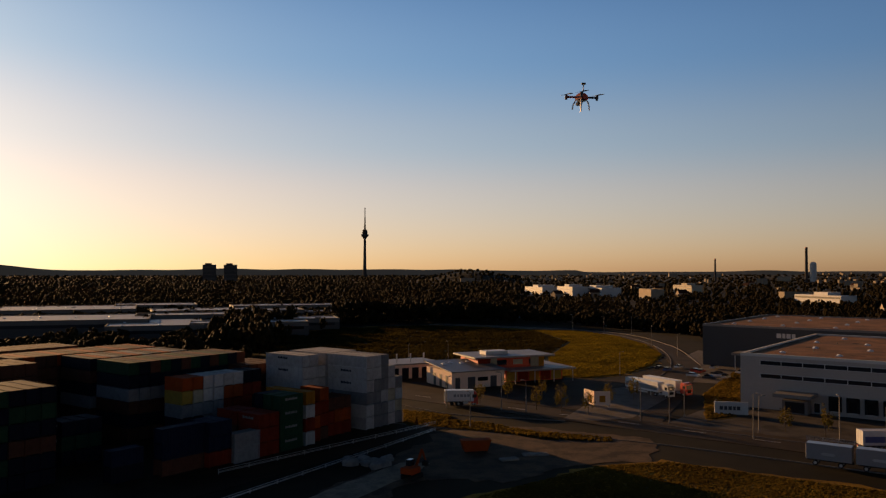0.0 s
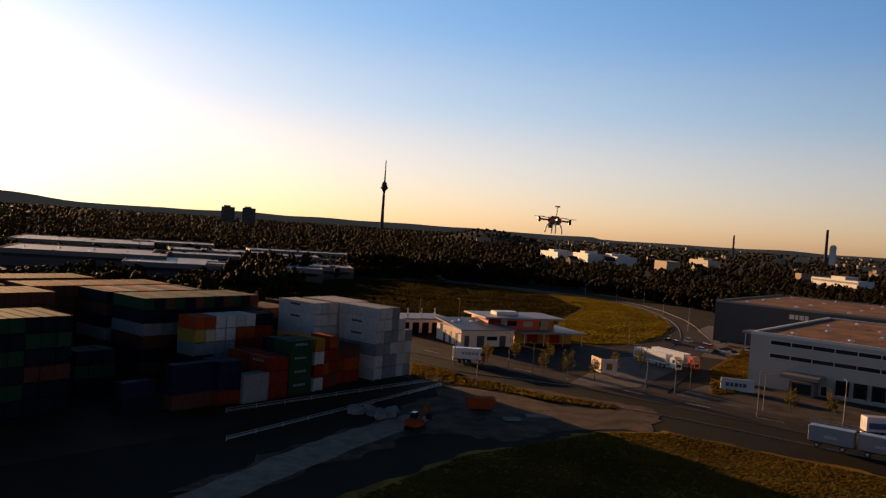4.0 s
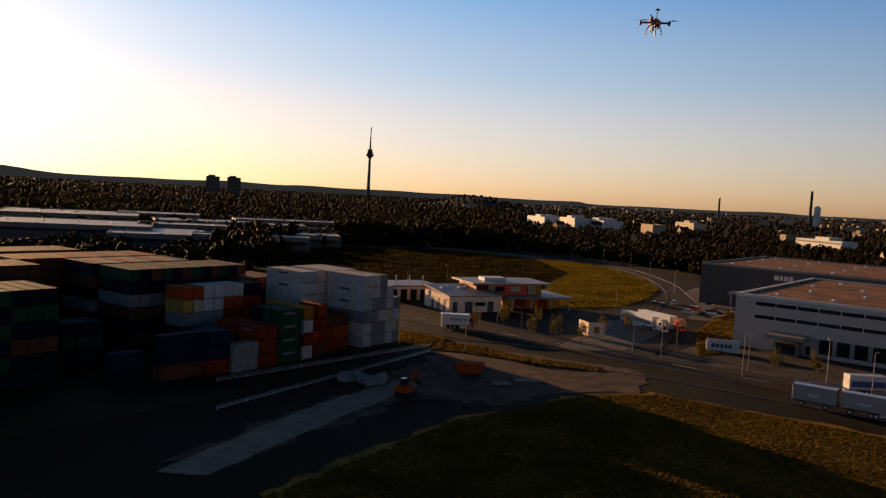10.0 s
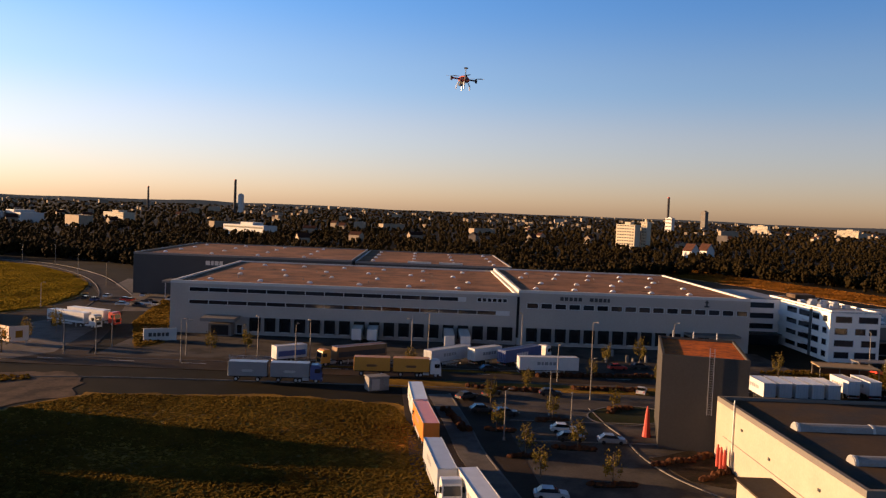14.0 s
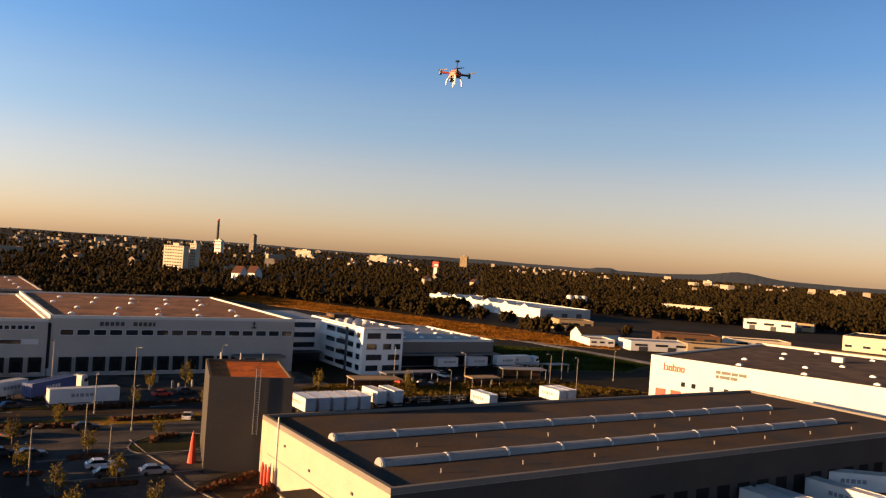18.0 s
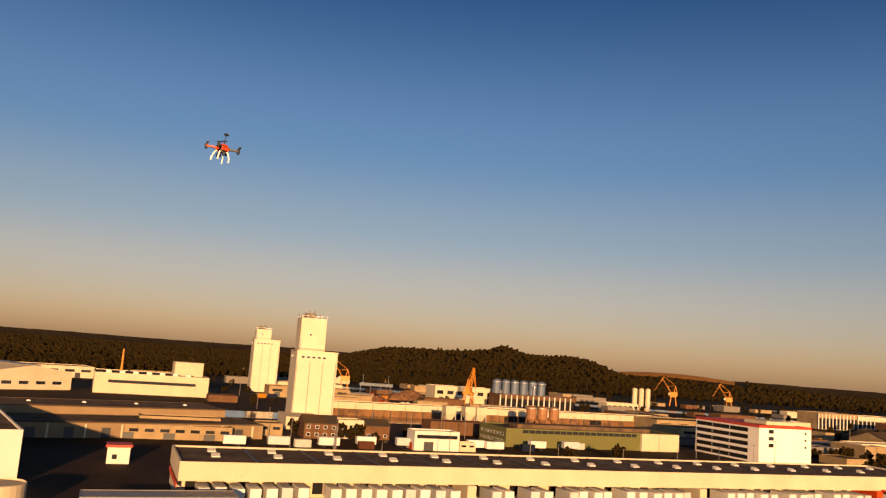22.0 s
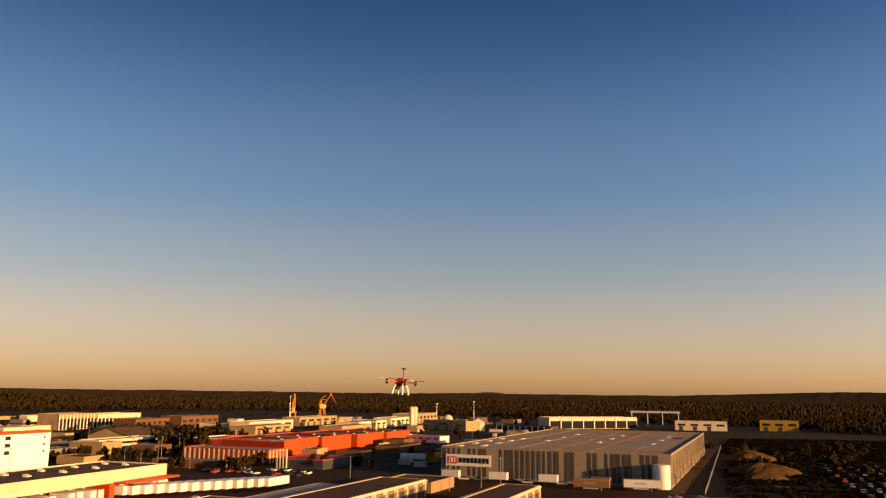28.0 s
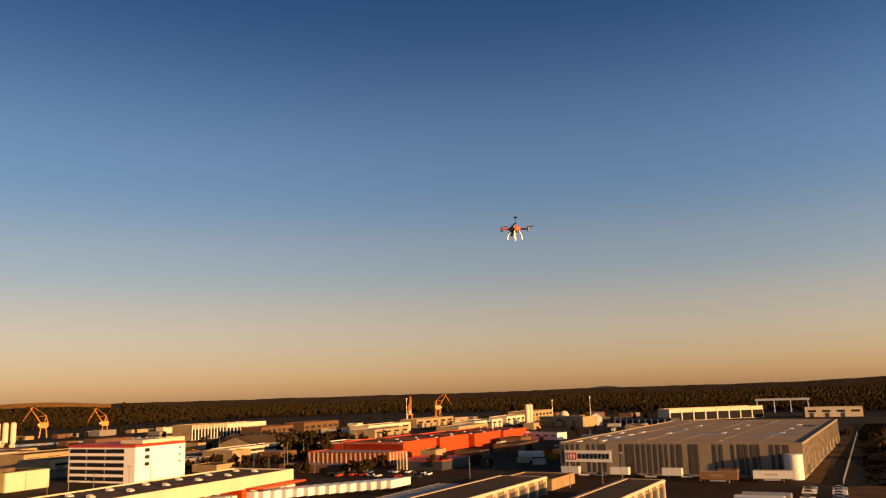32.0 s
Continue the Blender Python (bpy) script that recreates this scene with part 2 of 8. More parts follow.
RUST = surface("rusty_roof", (0.435, 0.105, 0.009), 0.9, 0, 0.4, 0.3, 2, 0.02, (0.255, 0.0675, 0.015))
BANDGLASS = surface("tinted_band_glass", (0.012, 0.012, 0.013), 0.5, 0, 0.2, 0.3, 3)
GLASS = surface("dark_window_glass", (0.018, 0.02, 0.024), 0.08, 0, 0.2, 0.5, 3, 0, None, 0.5)
FRAME = surface("window_frame", (0.5, 0.5, 0.5), 0.5, 0, 0.1, 1, 5)
DARK = surface("dark_opening", (0.012, 0.012, 0.013), 0.9, 0, 0.3, 1, 5)
RUBBER = surface("black_rubber", (0.018, 0.018, 0.018), 0.85, 0, 0.2, 2, 9)
STEEL = surface("galvanised_steel", (0.45, 0.45, 0.45), 0.45, 0.7, 0.15, 1, 6)
DOME = surface("milky_skylight", (0.62, 0.62, 0.62), 0.35, 0, 0.08, 1, 5)
REDPAINT = surface("red_paint", (0.4, 0.032, 0.0112), 0.6, 0, 0.12, 0.15, 3)
ORANGE = surface("orange_red_cladding", (0.46, 0.042, 0.0045), 0.6, 0, 0.08, 0.1, 2)
OLIVE = surface("olive_cladding", (0.0938, 0.0938, 0.024), 0.6, 0, 0.1, 0.1, 2)
CRANEPAINT = surface("orange_crane_paint", (0.468, 0.18, 0.0225), 0.55, 0, 0.2, 0.4, 3)
BRICKRED = surface("red_roof_tiles", (0.048, 0.022, 0.015), 0.85, 0, 0.25, 0.4, 3, 0, None, 0.3)
HOUSEWALL = surface("house_render", (0.29, 0.235, 0.17), 0.85, 0, 0.15, 0.2, 3, 0, None, 0.25)
BARK = surface("bark", (0.10, 0.075, 0.05), 0.95, 0, 0.3, 2, 12, 0.02)
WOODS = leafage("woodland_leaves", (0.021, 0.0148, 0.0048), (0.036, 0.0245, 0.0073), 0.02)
LEAVES = leafage("young_tree_leaves", (0.075, 0.060, 0.010), (0.16, 0.115, 0.022), 0.6)
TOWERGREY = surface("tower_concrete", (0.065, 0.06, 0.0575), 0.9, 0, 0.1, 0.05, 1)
HILLS = surface("far_hills", (0.014, 0.0115, 0.005), 0.95, 0, 0.4, 0.004, 0.03)
# distance haze is put into this ridge's colour and a faint glow
HAZEGLOWRIDGE = surface("haze_glow_ridge", (0.022, 0.0205, 0.019), 0.95, 0, 0.15, 0.002, 0.01, emit=0.45)


# ---- building blocks ----
class Form:
    """Vertices and faces of one part, put together from simple solids."""

    def __init__(self):
        self.v, self.f = [], []

    def put(self, verts, faces, m=None):
        n = len(self.v)
        self.v += [tuple(m @ Vector(p)) if m else tuple(p) for p in verts]
        self.f += [tuple(n + i for i in face) for face in faces]
        return self

    def box(self, x0, y0, z0, x1, y1, z1, m=None):
        p = [(x, y, z) for z in (z0, z1) for y in (y0, y1) for x in (x0, x1)]
        return self.put(p, [(0, 2, 3, 1), (4, 5, 7, 6), (0, 1, 5, 4), (2, 6, 7, 3), (0, 4, 6, 2), (1, 3, 7, 5)], m)

    def slab(self, x0, y0, z0, x1, y1, z1, c=0.04, m=None):
        """A box with its upright edges and its top edge chamfered."""
        ring = [(x0 + c, y0), (x1 - c, y0), (x1, y0 + c), (x1, y1 - c), (x1 - c, y1), (x0 + c, y1), (x0, y1 - c), (x0, y0 + c)]
        mid, half = ((x0 + x1) / 2, (y0 + y1) / 2), c
        top = [(x + (half if x < mid[0] else -half), y + (half if y < mid[1] else -half)) for x, y in ring]
        p = [(*q, z0) for q in ring] + [(*q, z1 - c) for q in ring] + [(*q, z1) for q in top]
        faces = [tuple(range(7, -1, -1)), tuple(range(16, 24))]
        for k in (0, 8):
            faces += [(k + i, k + (i + 1) % 8, k + 8 + (i + 1) % 8, k + 8 + i) for i in range(8)]
        return self.put(p, faces, m)

    def prism(self, outline, z0, z1, m=None):
        n = len(outline)
        p = [(x, y, z0) for x, y in outline] + [(x, y, z1) for x, y in outline]
        return self.put(p, [tuple(range(n - 1, -1, -1)), tuple(range(n, 2 * n))] + [(i, (i + 1) % n, n + (i + 1) % n, n + i) for i in range(n)], m)

    def tube(self, a, b, r0, r1=None, sides=8):
        """A round bar from a to b."""
        a, b = Vector(a), Vector(b)
        r1 = r0 if r1 is None else r1
        turn = (b - a).to_track_quat("Z", "Y").to_matrix()
        ring = [turn @ Vector((math.cos(2 * math.pi * i / sides), math.sin(2 * math.pi * i / sides), 0)) for i in range(sides)]
        p = [a + q * r0 for q in ring] + [b + q * r1 for q in ring]
        return self.put(p, [tuple(range(sides - 1, -1, -1)), tuple(range(sides, 2 * sides))] + [(i, (i + 1) % sides, sides + (i + 1) % sides, sides + i) for i in range(sides)])

    def lathe(self, rings, sides=12, m=None):
        """A turned body: rings of (radius, height), closed below and above."""
        p = [(r * math.cos(2 * math.pi * i / sides), r * math.sin(2 * math.pi * i / sides), z) for r, z in rings for i in range(sides)]
        last = (len(rings) - 1) * sides
        faces = [tuple(range(sides - 1, -1, -1)), tuple(range(last, last + sides))]
        for k in range(len(rings) - 1):
            faces += [(k * sides + i, k * sides + (i + 1) % sides, (k + 1) * sides + (i + 1) % sides, (k + 1) * sides + i) for i in range(sides)]
        return self.put(p, faces, m)

    def mesh(self, name, material):
        me = bpy.data.meshes.new(name)
        me.from_pydata(self.v, [], self.f)
        me.materials.append(material)
        me.update()
        return me


def part(name, form, material, parent, label="", at=None):
    """ONE mesh object under a thing or under a part. form: a Form, or a mesh that alike parts share."""
    ob = new(name, form.mesh(name, material) if isinstance(form, Form) else form)
    ob.parent = parent
    if at is not None:
        ob.matrix_basis = at
    return tagged(ob, label)


def thing(name, at, label, category, group="", kind=""):
    ob = new(name)
    ob.matrix_basis = at
    ob.empty_display_size = 0.5
    return tagged(ob, label, category, group, kind)


def sheet(name, outline, z, material, label, category, thick=0.5, kind="structure", ragged=0.0):
    """A flat piece of ground: its top at z, its body in the earth. ragged: how far its edge wanders, m."""
    if ragged:
        edge = []
        for a, b in zip(outline, outline[1:] + outline[:1]):
            a, b = Vector(a), Vector(b)
            n = max(1, int((b - a).length / 2.5))
            for i in range(n):
                p = a.lerp(b, i / n)
                edge.append((p.x + ragged * noise.noise((p.x * 0.25, p.y * 0.25, 1.5)) + 0.5 * ragged * noise.noise((p.x * 0.9, p.y * 0.9, 4.5)), p.y + ragged * noise.noise((p.x * 0.25, p.y * 0.25, 8.5)) + 0.5 * ragged * noise.noise((p.x * 0.9, p.y * 0.9, 2.5))))
        outline = edge
    ob = new(name, Form().prism(outline, z - thick, z).mesh(name, material))
    return tagged(ob, label, category, "", kind)


def along(a, b, width):
    """The outline of a straight strip from a to b."""
    a, b = Vector(a), Vector(b)
    side = Vector((-(b - a).y, (b - a).x)).normalized() * width / 2
    return [tuple(a - side), tuple(b - side), tuple(b + side), tuple(a + side)]


def polar(az, d):
    """The place at an azimuth (degrees to the left of +y) and a distance."""
    return (-math.sin(radians(az)) * d, math.cos(radians(az)) * d)


GRID = -38.3        # the harbour's streets: local x runs along them, local y away from the camera
rnd = random.Random(7)

# ---- ground ----
ring = [(4850 * math.cos(2 * math.pi * i / 96), 4850 * math.sin(2 * math.pi * i / 96)) for i in range(96)]
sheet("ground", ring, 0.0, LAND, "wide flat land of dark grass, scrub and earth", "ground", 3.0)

W, U = Vector((0.785, -0.62)), Vector((0.62, 0.785))      # along and across the harbour's grid


def spot(origin, a, b):
    """The place a metres along and b metres across the grid from origin."""
    p = Vector(origin) + W * a + U * b
    return (p.x, p.y)


def quad(origin, a0, b0, a1, b1):
    return [spot(origin, a0, b0), spot(origin, a1, b0), spot(origin, a1, b1), spot(origin, a0, b1)]


PAVING = surface("grey_paving", (0.143, 0.124, 0.107), 0.85, 0, 0.2, 0.15, 3, 0.01, (0.111, 0.0975, 0.0845))
KN = (81.0, 212.0)
SHADEPATCH = [(-72, 333), (-40, 317), (20, 296), (41, 287), (47, 331), (68, 398), (60, 470), (0, 516), (-58, 496), (-96, 420)]
# meadow with the bend of the road behind it, the paddock before the camera, and the yards
sheet("meadow", [(-75, 330), (-10, 300), (50, 265), (65, 273), (84, 303), (98, 340), (104, 385), (100, 440), (84, 474), (60, 480), (0, 520), (-60, 500), (-100, 420)], 0.05, GRASS, "mown yellow-green meadow in low sunlight", "meadow", ragged=2.5)
# second sheet: tree shade over the meadow, put into a darker colour
sheet("uncut_meadow", SHADEPATCH, 0.056, LAWN, "darker part of the meadow, shade put into its colour", "meadow", ragged=2.5)
sheet("verge", [(30, 148), (44, 152), (75, 131), (88, 116), (76, 88), (60, 55), (20, 60), (-20, 90), (5, 128)], 0.05, GRASS, "rough dry grass paddock, half in shadow", "grass", ragged=2.5)
sheet("gravel_lot", [(-34, 100), (-24, 100), (-3, 138), (12, 137), (26, 148), (42, 153), (46, 172), (20, 184), (8, 190), (-6, 160), (-14, 140)], 0.07, EARTH, "pale gravel and earth lot with wheel tracks", "gravel", ragged=2.5)
sheet("street", along((-30, 249), (190, 72), 13), 0.09, ASPHALT, "grey asphalt street through the harbour", "road")
sheet("side_street", [(41, 194), (52, 186), (70, 225), (100, 300), (112, 380), (104, 455), (60, 500), (0, 535), (-4, 527), (58, 488), (97, 448), (104, 380), (90, 305), (62, 240)], 0.08, ASPHALT, "asphalt side street bending round the meadow", "road")
LOTGREY = surface("grey_yard_asphalt", (0.08, 0.068, 0.056), 0.85, 0, 0.3, 0.07, 2.5, 0.02, (0.039, 0.0336, 0.0288))
sheet("dock_yard", quad(KN, -6, -38, 160, -1), 0.075, LOTGREY, "wide asphalt truck yard before the loading docks", "yard")
sheet("parking_lot", [(108, 124), (96, 108), (66, 58), (92, 40), (110, 50), (124, 68), (152, 100), (130, 122)], 0.08, LOTGREY, "asphalt car park with young trees", "car park")
sheet("truck_lane", along((62, 64), (113, 136), 17), 0.1, ASPHALT, "asphalt lane with parked trucks", "road")
sheet("paved_square", [(31, 194), (38, 191), (48, 195), (77, 245), (66, 251), (54, 243)], 0.1, PAVING, "light grey paved square with parked trucks", "square")
sheet("car_apron", [(80, 258), (94, 252), (132, 338), (118, 359), (96, 318)], 0.07, PAVING, "pale paved car park beside the dark hall", "car park")
sheet("hall_verge", [(64, 190), (78, 232), (106, 282), (108, 270), (86, 222), (74, 196)], 0.11, GRASS, "strip of dry grass beside the grey hall", "verge", ragged=0.8)
sheet("works_yard", [(24, 215), (45, 200), (62, 236), (95, 300), (78, 285), (60, 262), (20, 262), (-25, 280), (-20, 245)], 0.06, YARD, "paved works yard round the low pavilions", "yard")
sheet("container_yard_floor", [(-36, 130), (4, 186), (-8, 205), (-60, 260), (-190, 270), (-150, 120), (-70, 90)], 0.05, YARD, "dark asphalt floor of the container yard", "yard")
sheet("side_yard", [(60, 55), (108, 66), (200, -30), (262, -40), (190, -150), (60, -90), (30, 0)], 0.06, YARD, "asphalt yard between two warehouses", "yard")
sheet("harbour_floor", [(60, -60), (262, -40), (520, 20), (560, -330), (330, -700), (60, -760), (-330, -760), (-420, -540), (-170, -250), (-120, -170), (-60, -120)], 0.04, YARD, "asphalt and paved floor of the harbour district", "yard")
sheet("far_lawn", [(330, 92), (262, 68), (287, 26), (318, 20), (345, 58)], 0.06, MOWN, "dark green lawn beside a service yard", "lawn", ragged=2.5)
sheet("stubble", [(520, 360), (462, 219), (432, 135), (415, 89), (392, 36), (362, 40), (358, 98), (391, 153), (412, 225), (440, 330)], 0.07, STUBBLE, "long strip of orange stubble field", "field", ragged=2.5)
sheet("field_verge", [(180, 100), (205, 88), (246, 40), (246, 16), (214, 44), (178, 84)], 0.06, GRASS, "strip of dry grass beside the street", "verge", ragged=2.5)
sheet("canal", along((620, -560), (150, -900), 46), 0.055, WATER, "harbour basin with still dark water", "water")
# the shade over the scrub is put into these near-black colours
SHADESCRUB = surface("shade_toned_scrub", (0.006, 0.0051, 0.0027), 0.95, 0, 0.5, 0.05, 0.8, 0.2, (0.0036, 0.0036, 0.0018))
SANDLOT = surface("sandy_lot", (0.088, 0.052, 0.019), 0.95, 0, 0.3, 0.06, 1.2, 0.08, (0.06, 0.036, 0.0135))
GRAVELPATH = surface("trodden_gravel", (0.24, 0.188, 0.138), 0.95, 0, 0.25, 0.2, 2.0, 0.04, (0.18, 0.14, 0.102))
sheet("scrubland", [(-121, -178), (-180, -262), (-176, -270), (-362, -507), (-440, -612), (-560, -560), (-900, -500), (-800, -200), (-330, -60), (-190, -60)], 0.062, SHADESCRUB, "rough scrub beyond the fence, shade in its colour", "ground", ragged=2.5)
sheet("fence_track", [(-176, -268), (-360, -502), (-354, -508), (-172, -272)], 0.066, SANDLOT, "sandy track along the fence", "track")
sheet("scrub_path", [(-300, -395), (-247, -304), (-211, -243), (-208, -246), (-242, -306), (-296, -398)], 0.07, SANDLOT, "trodden path through the scrub", "path", ragged=1.0)
sheet("winding_path", [(-33, 96), (-29.8, 103.4), (-24.4, 115.9), (-19.4, 128.4), (-13.4, 138.5), (-6.2, 150), (-1, 149), (-5.6, 138.5), (-12.0, 127.3), (-17.7, 115.1), (-22.5, 103.8), (-26, 96)], 0.085, GRAVELPATH, "pale trodden gravel path", "path", ragged=0.7)
sheet("bare_lot", [(-179, -259), (-121, -181), (-140, -150), (-168, -150), (-206, -205), (-207, -232), (-199, -249)], 0.075, SANDLOT, "bare sandy brown lot in low sunlight", "ground", ragged=2.5)
for x, y, rad, h in ((-262, -332, 15, 4.5), (-246, -312, 9, 2.5), (-304, -398, 13, 5.5)):
    f = Form().lathe([(rad, -0.3), (rad * 0.8, h * 0.35), (rad * 0.5, h * 0.75), (rad * 0.2, h * 0.98), (0.3, h)], 24)
    f.v = [(px * (1 + 0.25 * noise.noise((px * 0.2, py * 0.2, x))), py * (1.2 + 0.3 * noise.noise((px * 0.2, py * 0.2, y))), pz * (1 + 0.3 * noise.noise((px * 0.3, py * 0.3, 5)))) for px, py, pz in f.v]
    o = thing("earth_mound", pose(x, y, 0.06, 0, 0, 50), "sandy heap of dug earth on the scrubland", "mound", "earth mounds")
    part("earth_body", f, SANDLOT, o)
sheet("field_road", along((372, 98), (322, 18), 6), 0.075, CONCRETE, "pale service road beside the lawn", "road")
sheet("field_path", along((402, 176), (366, 74), 3), 0.085, GRAVELPATH, "pale path along the stubble field", "path")


# grass that stands up from the meadow and the paddock
def inside(x, y, outline):
    hit = False
    for (ax, ay), (bx, by) in zip(outline, outline[1:] + outline[:1]):
        if (ay > y) != (by > y) and x < ax + (bx - ax) * (y - ay) / (by - ay):
            hit = not hit
    return hit


def grass_tufts(name, outline, count, h, w, material, label, spare=(), z=0.05, seed=1):
    """Upright tufts scattered over a piece of ground: three blades a tuft, leaning their own way."""
    r = random.Random(seed)
    x0, x1 = min(p[0] for p in outline), max(p[0] for p in outline)
    y0, y1 = min(p[1] for p in outline), max(p[1] for p in outline)
    v, f = [], []
    while len(f) < count * 3:
        x, y = r.uniform(x0, x1), r.uniform(y0, y1)
        if not inside(x, y, outline) or any(inside(x, y, o) for o in spare):
            continue
        thin = 0.55 + 0.9 * max(0.0, 0.5 + noise.noise((x * 0.07, y * 0.07, seed)))
        for k in range(3):
            a, tall, q = r.uniform(0, 6.283), h * thin * r.uniform(0.5, 1.2), w * r.uniform(0.3, 0.6)
            c, s_ = math.cos(a) * q, math.sin(a) * q
            lean = (r.uniform(-0.3, 0.3) * h, r.uniform(-0.3, 0.3) * h)
            n = len(v)
            v += [(x - c, y - s_, z - 0.03), (x + c, y + s_, z - 0.03), (x + 0.5 * c + lean[0], y + 0.5 * s_ + lean[1], z + tall), (x - 0.7 * c + lean[0], y - 0.7 * s_ + lean[1], z + 0.8 * tall)]
            f.append((n, n + 1, n + 2, n + 3))
    me = bpy.data.meshes.new(name)
    me.from_pydata(v, [], f)
    me.materials.append(material)
    tagged(new(name, me), label, "grass", "", "stuff")


GOLDBLADES = blades("golden_meadow_blades", (0.095, 0.071, 0.009), (0.172, 0.118, 0.013))
DRYBLADES = blades("dry_paddock_blades", (0.080, 0.051, 0.010), (0.145, 0.092, 0.017))
LOT = [(-34, 100), (-24, 100), (-3, 138), (12, 137), (26, 148), (42, 153), (46, 172), (20, 184), (8, 190), (-6, 160), (-14, 140)]
grass_tufts("meadow_grass", [(-70, 330), (-10, 302), (50, 267), (64, 275), (82, 303), (96, 340), (101, 385), (98, 438), (83, 472), (58, 477), (0, 516), (-58, 496), (-96, 420)], 15000, 0.4, 1.3, GOLDBLADES, "golden mown grass standing in low sun", (SHADEPATCH,), 0.05, 2)
grass_tufts("paddock_grass", [(30, 147), (44, 150), (75, 129), (86, 116), (74, 88), (58, 57), (20, 62), (-18, 90), (5, 126)], 42000, 0.17, 0.7, DRYBLADES, "dry brown paddock grass in tufts", (LOT,), 0.05, 3)

# dark blades carry the meadow's shade in their tone
SHADEPATCHBLADES = blades("meadow_shade_blades", (0.018, 0.0145, 0.005), (0.044, 0.033, 0.008))
STUBBLEBLADES = blades("stubble_stalks", (0.12, 0.050, 0.008), (0.30, 0.125, 0.018))
grass_tufts("uncut_grass", [(-68, 335), (-40, 320), (20, 299), (39, 290), (45, 331), (66, 398), (58, 468), (0, 512), (-58, 492), (-92, 420)], 15000, 0.6, 1.6, SHADEPATCHBLADES, "tall grass on the meadow, shade put into its colour", (), 0.05, 4)
grass_tufts("stubble_rows", [(518, 360), (460, 219), (430, 135), (413, 89), (391, 38), (364, 42), (360, 98), (393, 153), (414, 225), (442, 330)], 9000, 0.5, 1.8, STUBBLEBLADES, "orange stubble stalks in low sun", (), 0.07, 5)
grass_tufts("street_verge_grass", [(-8, 205), (4, 198), (3, 191), (12, 188), (23, 178), (38, 172), (37, 168), (24, 170), (13, 178), (-7, 186)], 1600, 0.4, 0.8, DRYBLADES, "dry grass strip between street and gravel lot", (), 0.09, 6)
grass_tufts("far_lawn_grass", [(328, 90), (264, 68), (288, 28), (317, 22), (343, 58)], 5000, 0.25, 1.2, blades("mown_lawn_blades", (0.020, 0.030, 0.006), (0.045, 0.055, 0.010)), "mown green lawn", (), 0.06, 9)
# the scrub's blades carry the same shade in their tone
SHADESCRUBBLADES = blades("shade_toned_scrub_blades", (0.005, 0.004, 0.002), (0.014, 0.0095, 0.004))
grass_tufts("scrub_tufts", [(-190, -262), (-366, -507), (-440, -600), (-560, -550), (-640, -420), (-330, -120), (-200, -140)], 12000, 0.8, 2.2, SHADESCRUBBLADES, "dry scrub beyond the fence, shade in its colour", ([(-179, -259), (-121, -181), (-140, -150), (-168, -150), (-206, -205), (-207, -232), (-199, -249)],), 0.062, 10)
grass_tufts("hall_verge_grass", [(65, 192), (78, 232), (105, 281), (107, 270), (86, 222), (73, 197)], 2500, 0.35, 0.8, DRYBLADES, "strip of dry grass beside the grey hall", (), 0.11, 7)
grass_tufts("field_verge_grass", [(181, 99), (204, 87), (245, 40), (245, 18), (214, 45), (179, 84)], 3500, 0.4, 0.9, DRYBLADES, "dry grass strip beside the street", (), 0.06, 8)

# ---- buildings ----
PANE = {}
FOOT = []     # where buildings stand: inverse pose, length, depth


def window(parent, x, y, z, w, h, face=0.0, name="window", glass=None, frame_material=None):
    """A window set in a wall that looks along -y of its parent (turned by face degrees): a frame, and the pane in it."""
    glass, frame_material = glass or GLASS, frame_material or FRAME
    key = (round(w, 2), round(h, 2), glass.name, frame_material.name)
    if key not in PANE:
        f, t = Form(), min(0.14, 0.08 * h + 0.04)
        f.box(-w / 2, -0.07, 0, w / 2, 0.05, t).box(-w / 2, -0.07, h - t, w / 2, 0.05, h)
        f.box(-w / 2, -0.07, t, -w / 2 + t, 0.05, h - t).box(w / 2 - t, -0.07, t, w / 2, 0.05, h - t)
        PANE[key] = (f.mesh("window_frame", frame_material), Form().box(-w / 2 + t, -0.03, t, w / 2 - t, 0.04, h - t).mesh("pane", glass))
    ob = part(name, PANE[key][0], None, parent, at=pose(x, y, z, 0, 0, face))
    part("pane", PANE[key][1], None, ob)
    return ob


def hall(name, at, length, depth, height, wall, roof, label, category="building", rim=0.6, rim_material=None, roof_drop=0.45, group=""):
    """A flat-roofed hall: wall body, sunk roof and parapet. Local x along its front, y into it."""
    ob = thing(name, at, label, category, group)
    FOOT.append((at.inverted(), length, depth))
    part("wall", Form().box(0, 0, -0.3, length, depth, height - roof_drop - 0.3), wall, ob)
    part("roof", Form().box(rim, rim, height - roof_drop - 0.3, length - rim, depth - rim, height - roof_drop), roof, ob)
    f = Form()
    z0, z1 = height - roof_drop - 0.3, height
    f.box(0, 0, z0, length, rim, z1).box(0, depth - rim, z0, length, depth, z1)
    f.box(0, rim, z0, rim, depth - rim, z1).box(length - rim, rim, z0, length, depth - rim, z1)
    part("parapet", f, rim_material or wall, ob)
    return ob


DOME_FORM = Form().box(-0.72, -0.72, 0, 0.72, 0.72, 0.3).lathe([(0.68, 0.3), (0.6, 0.44), (0.35, 0.56), (0.05, 0.6)], 10).mesh("skylight_dome", DOME)
PIPE_FORM = Form().lathe([(0.11, 0), (0.11, 0.4), (0.17, 0.43), (0.17, 0.55), (0.03, 0.6)], 8).mesh("vent_pipe", LAMPSTEEL)
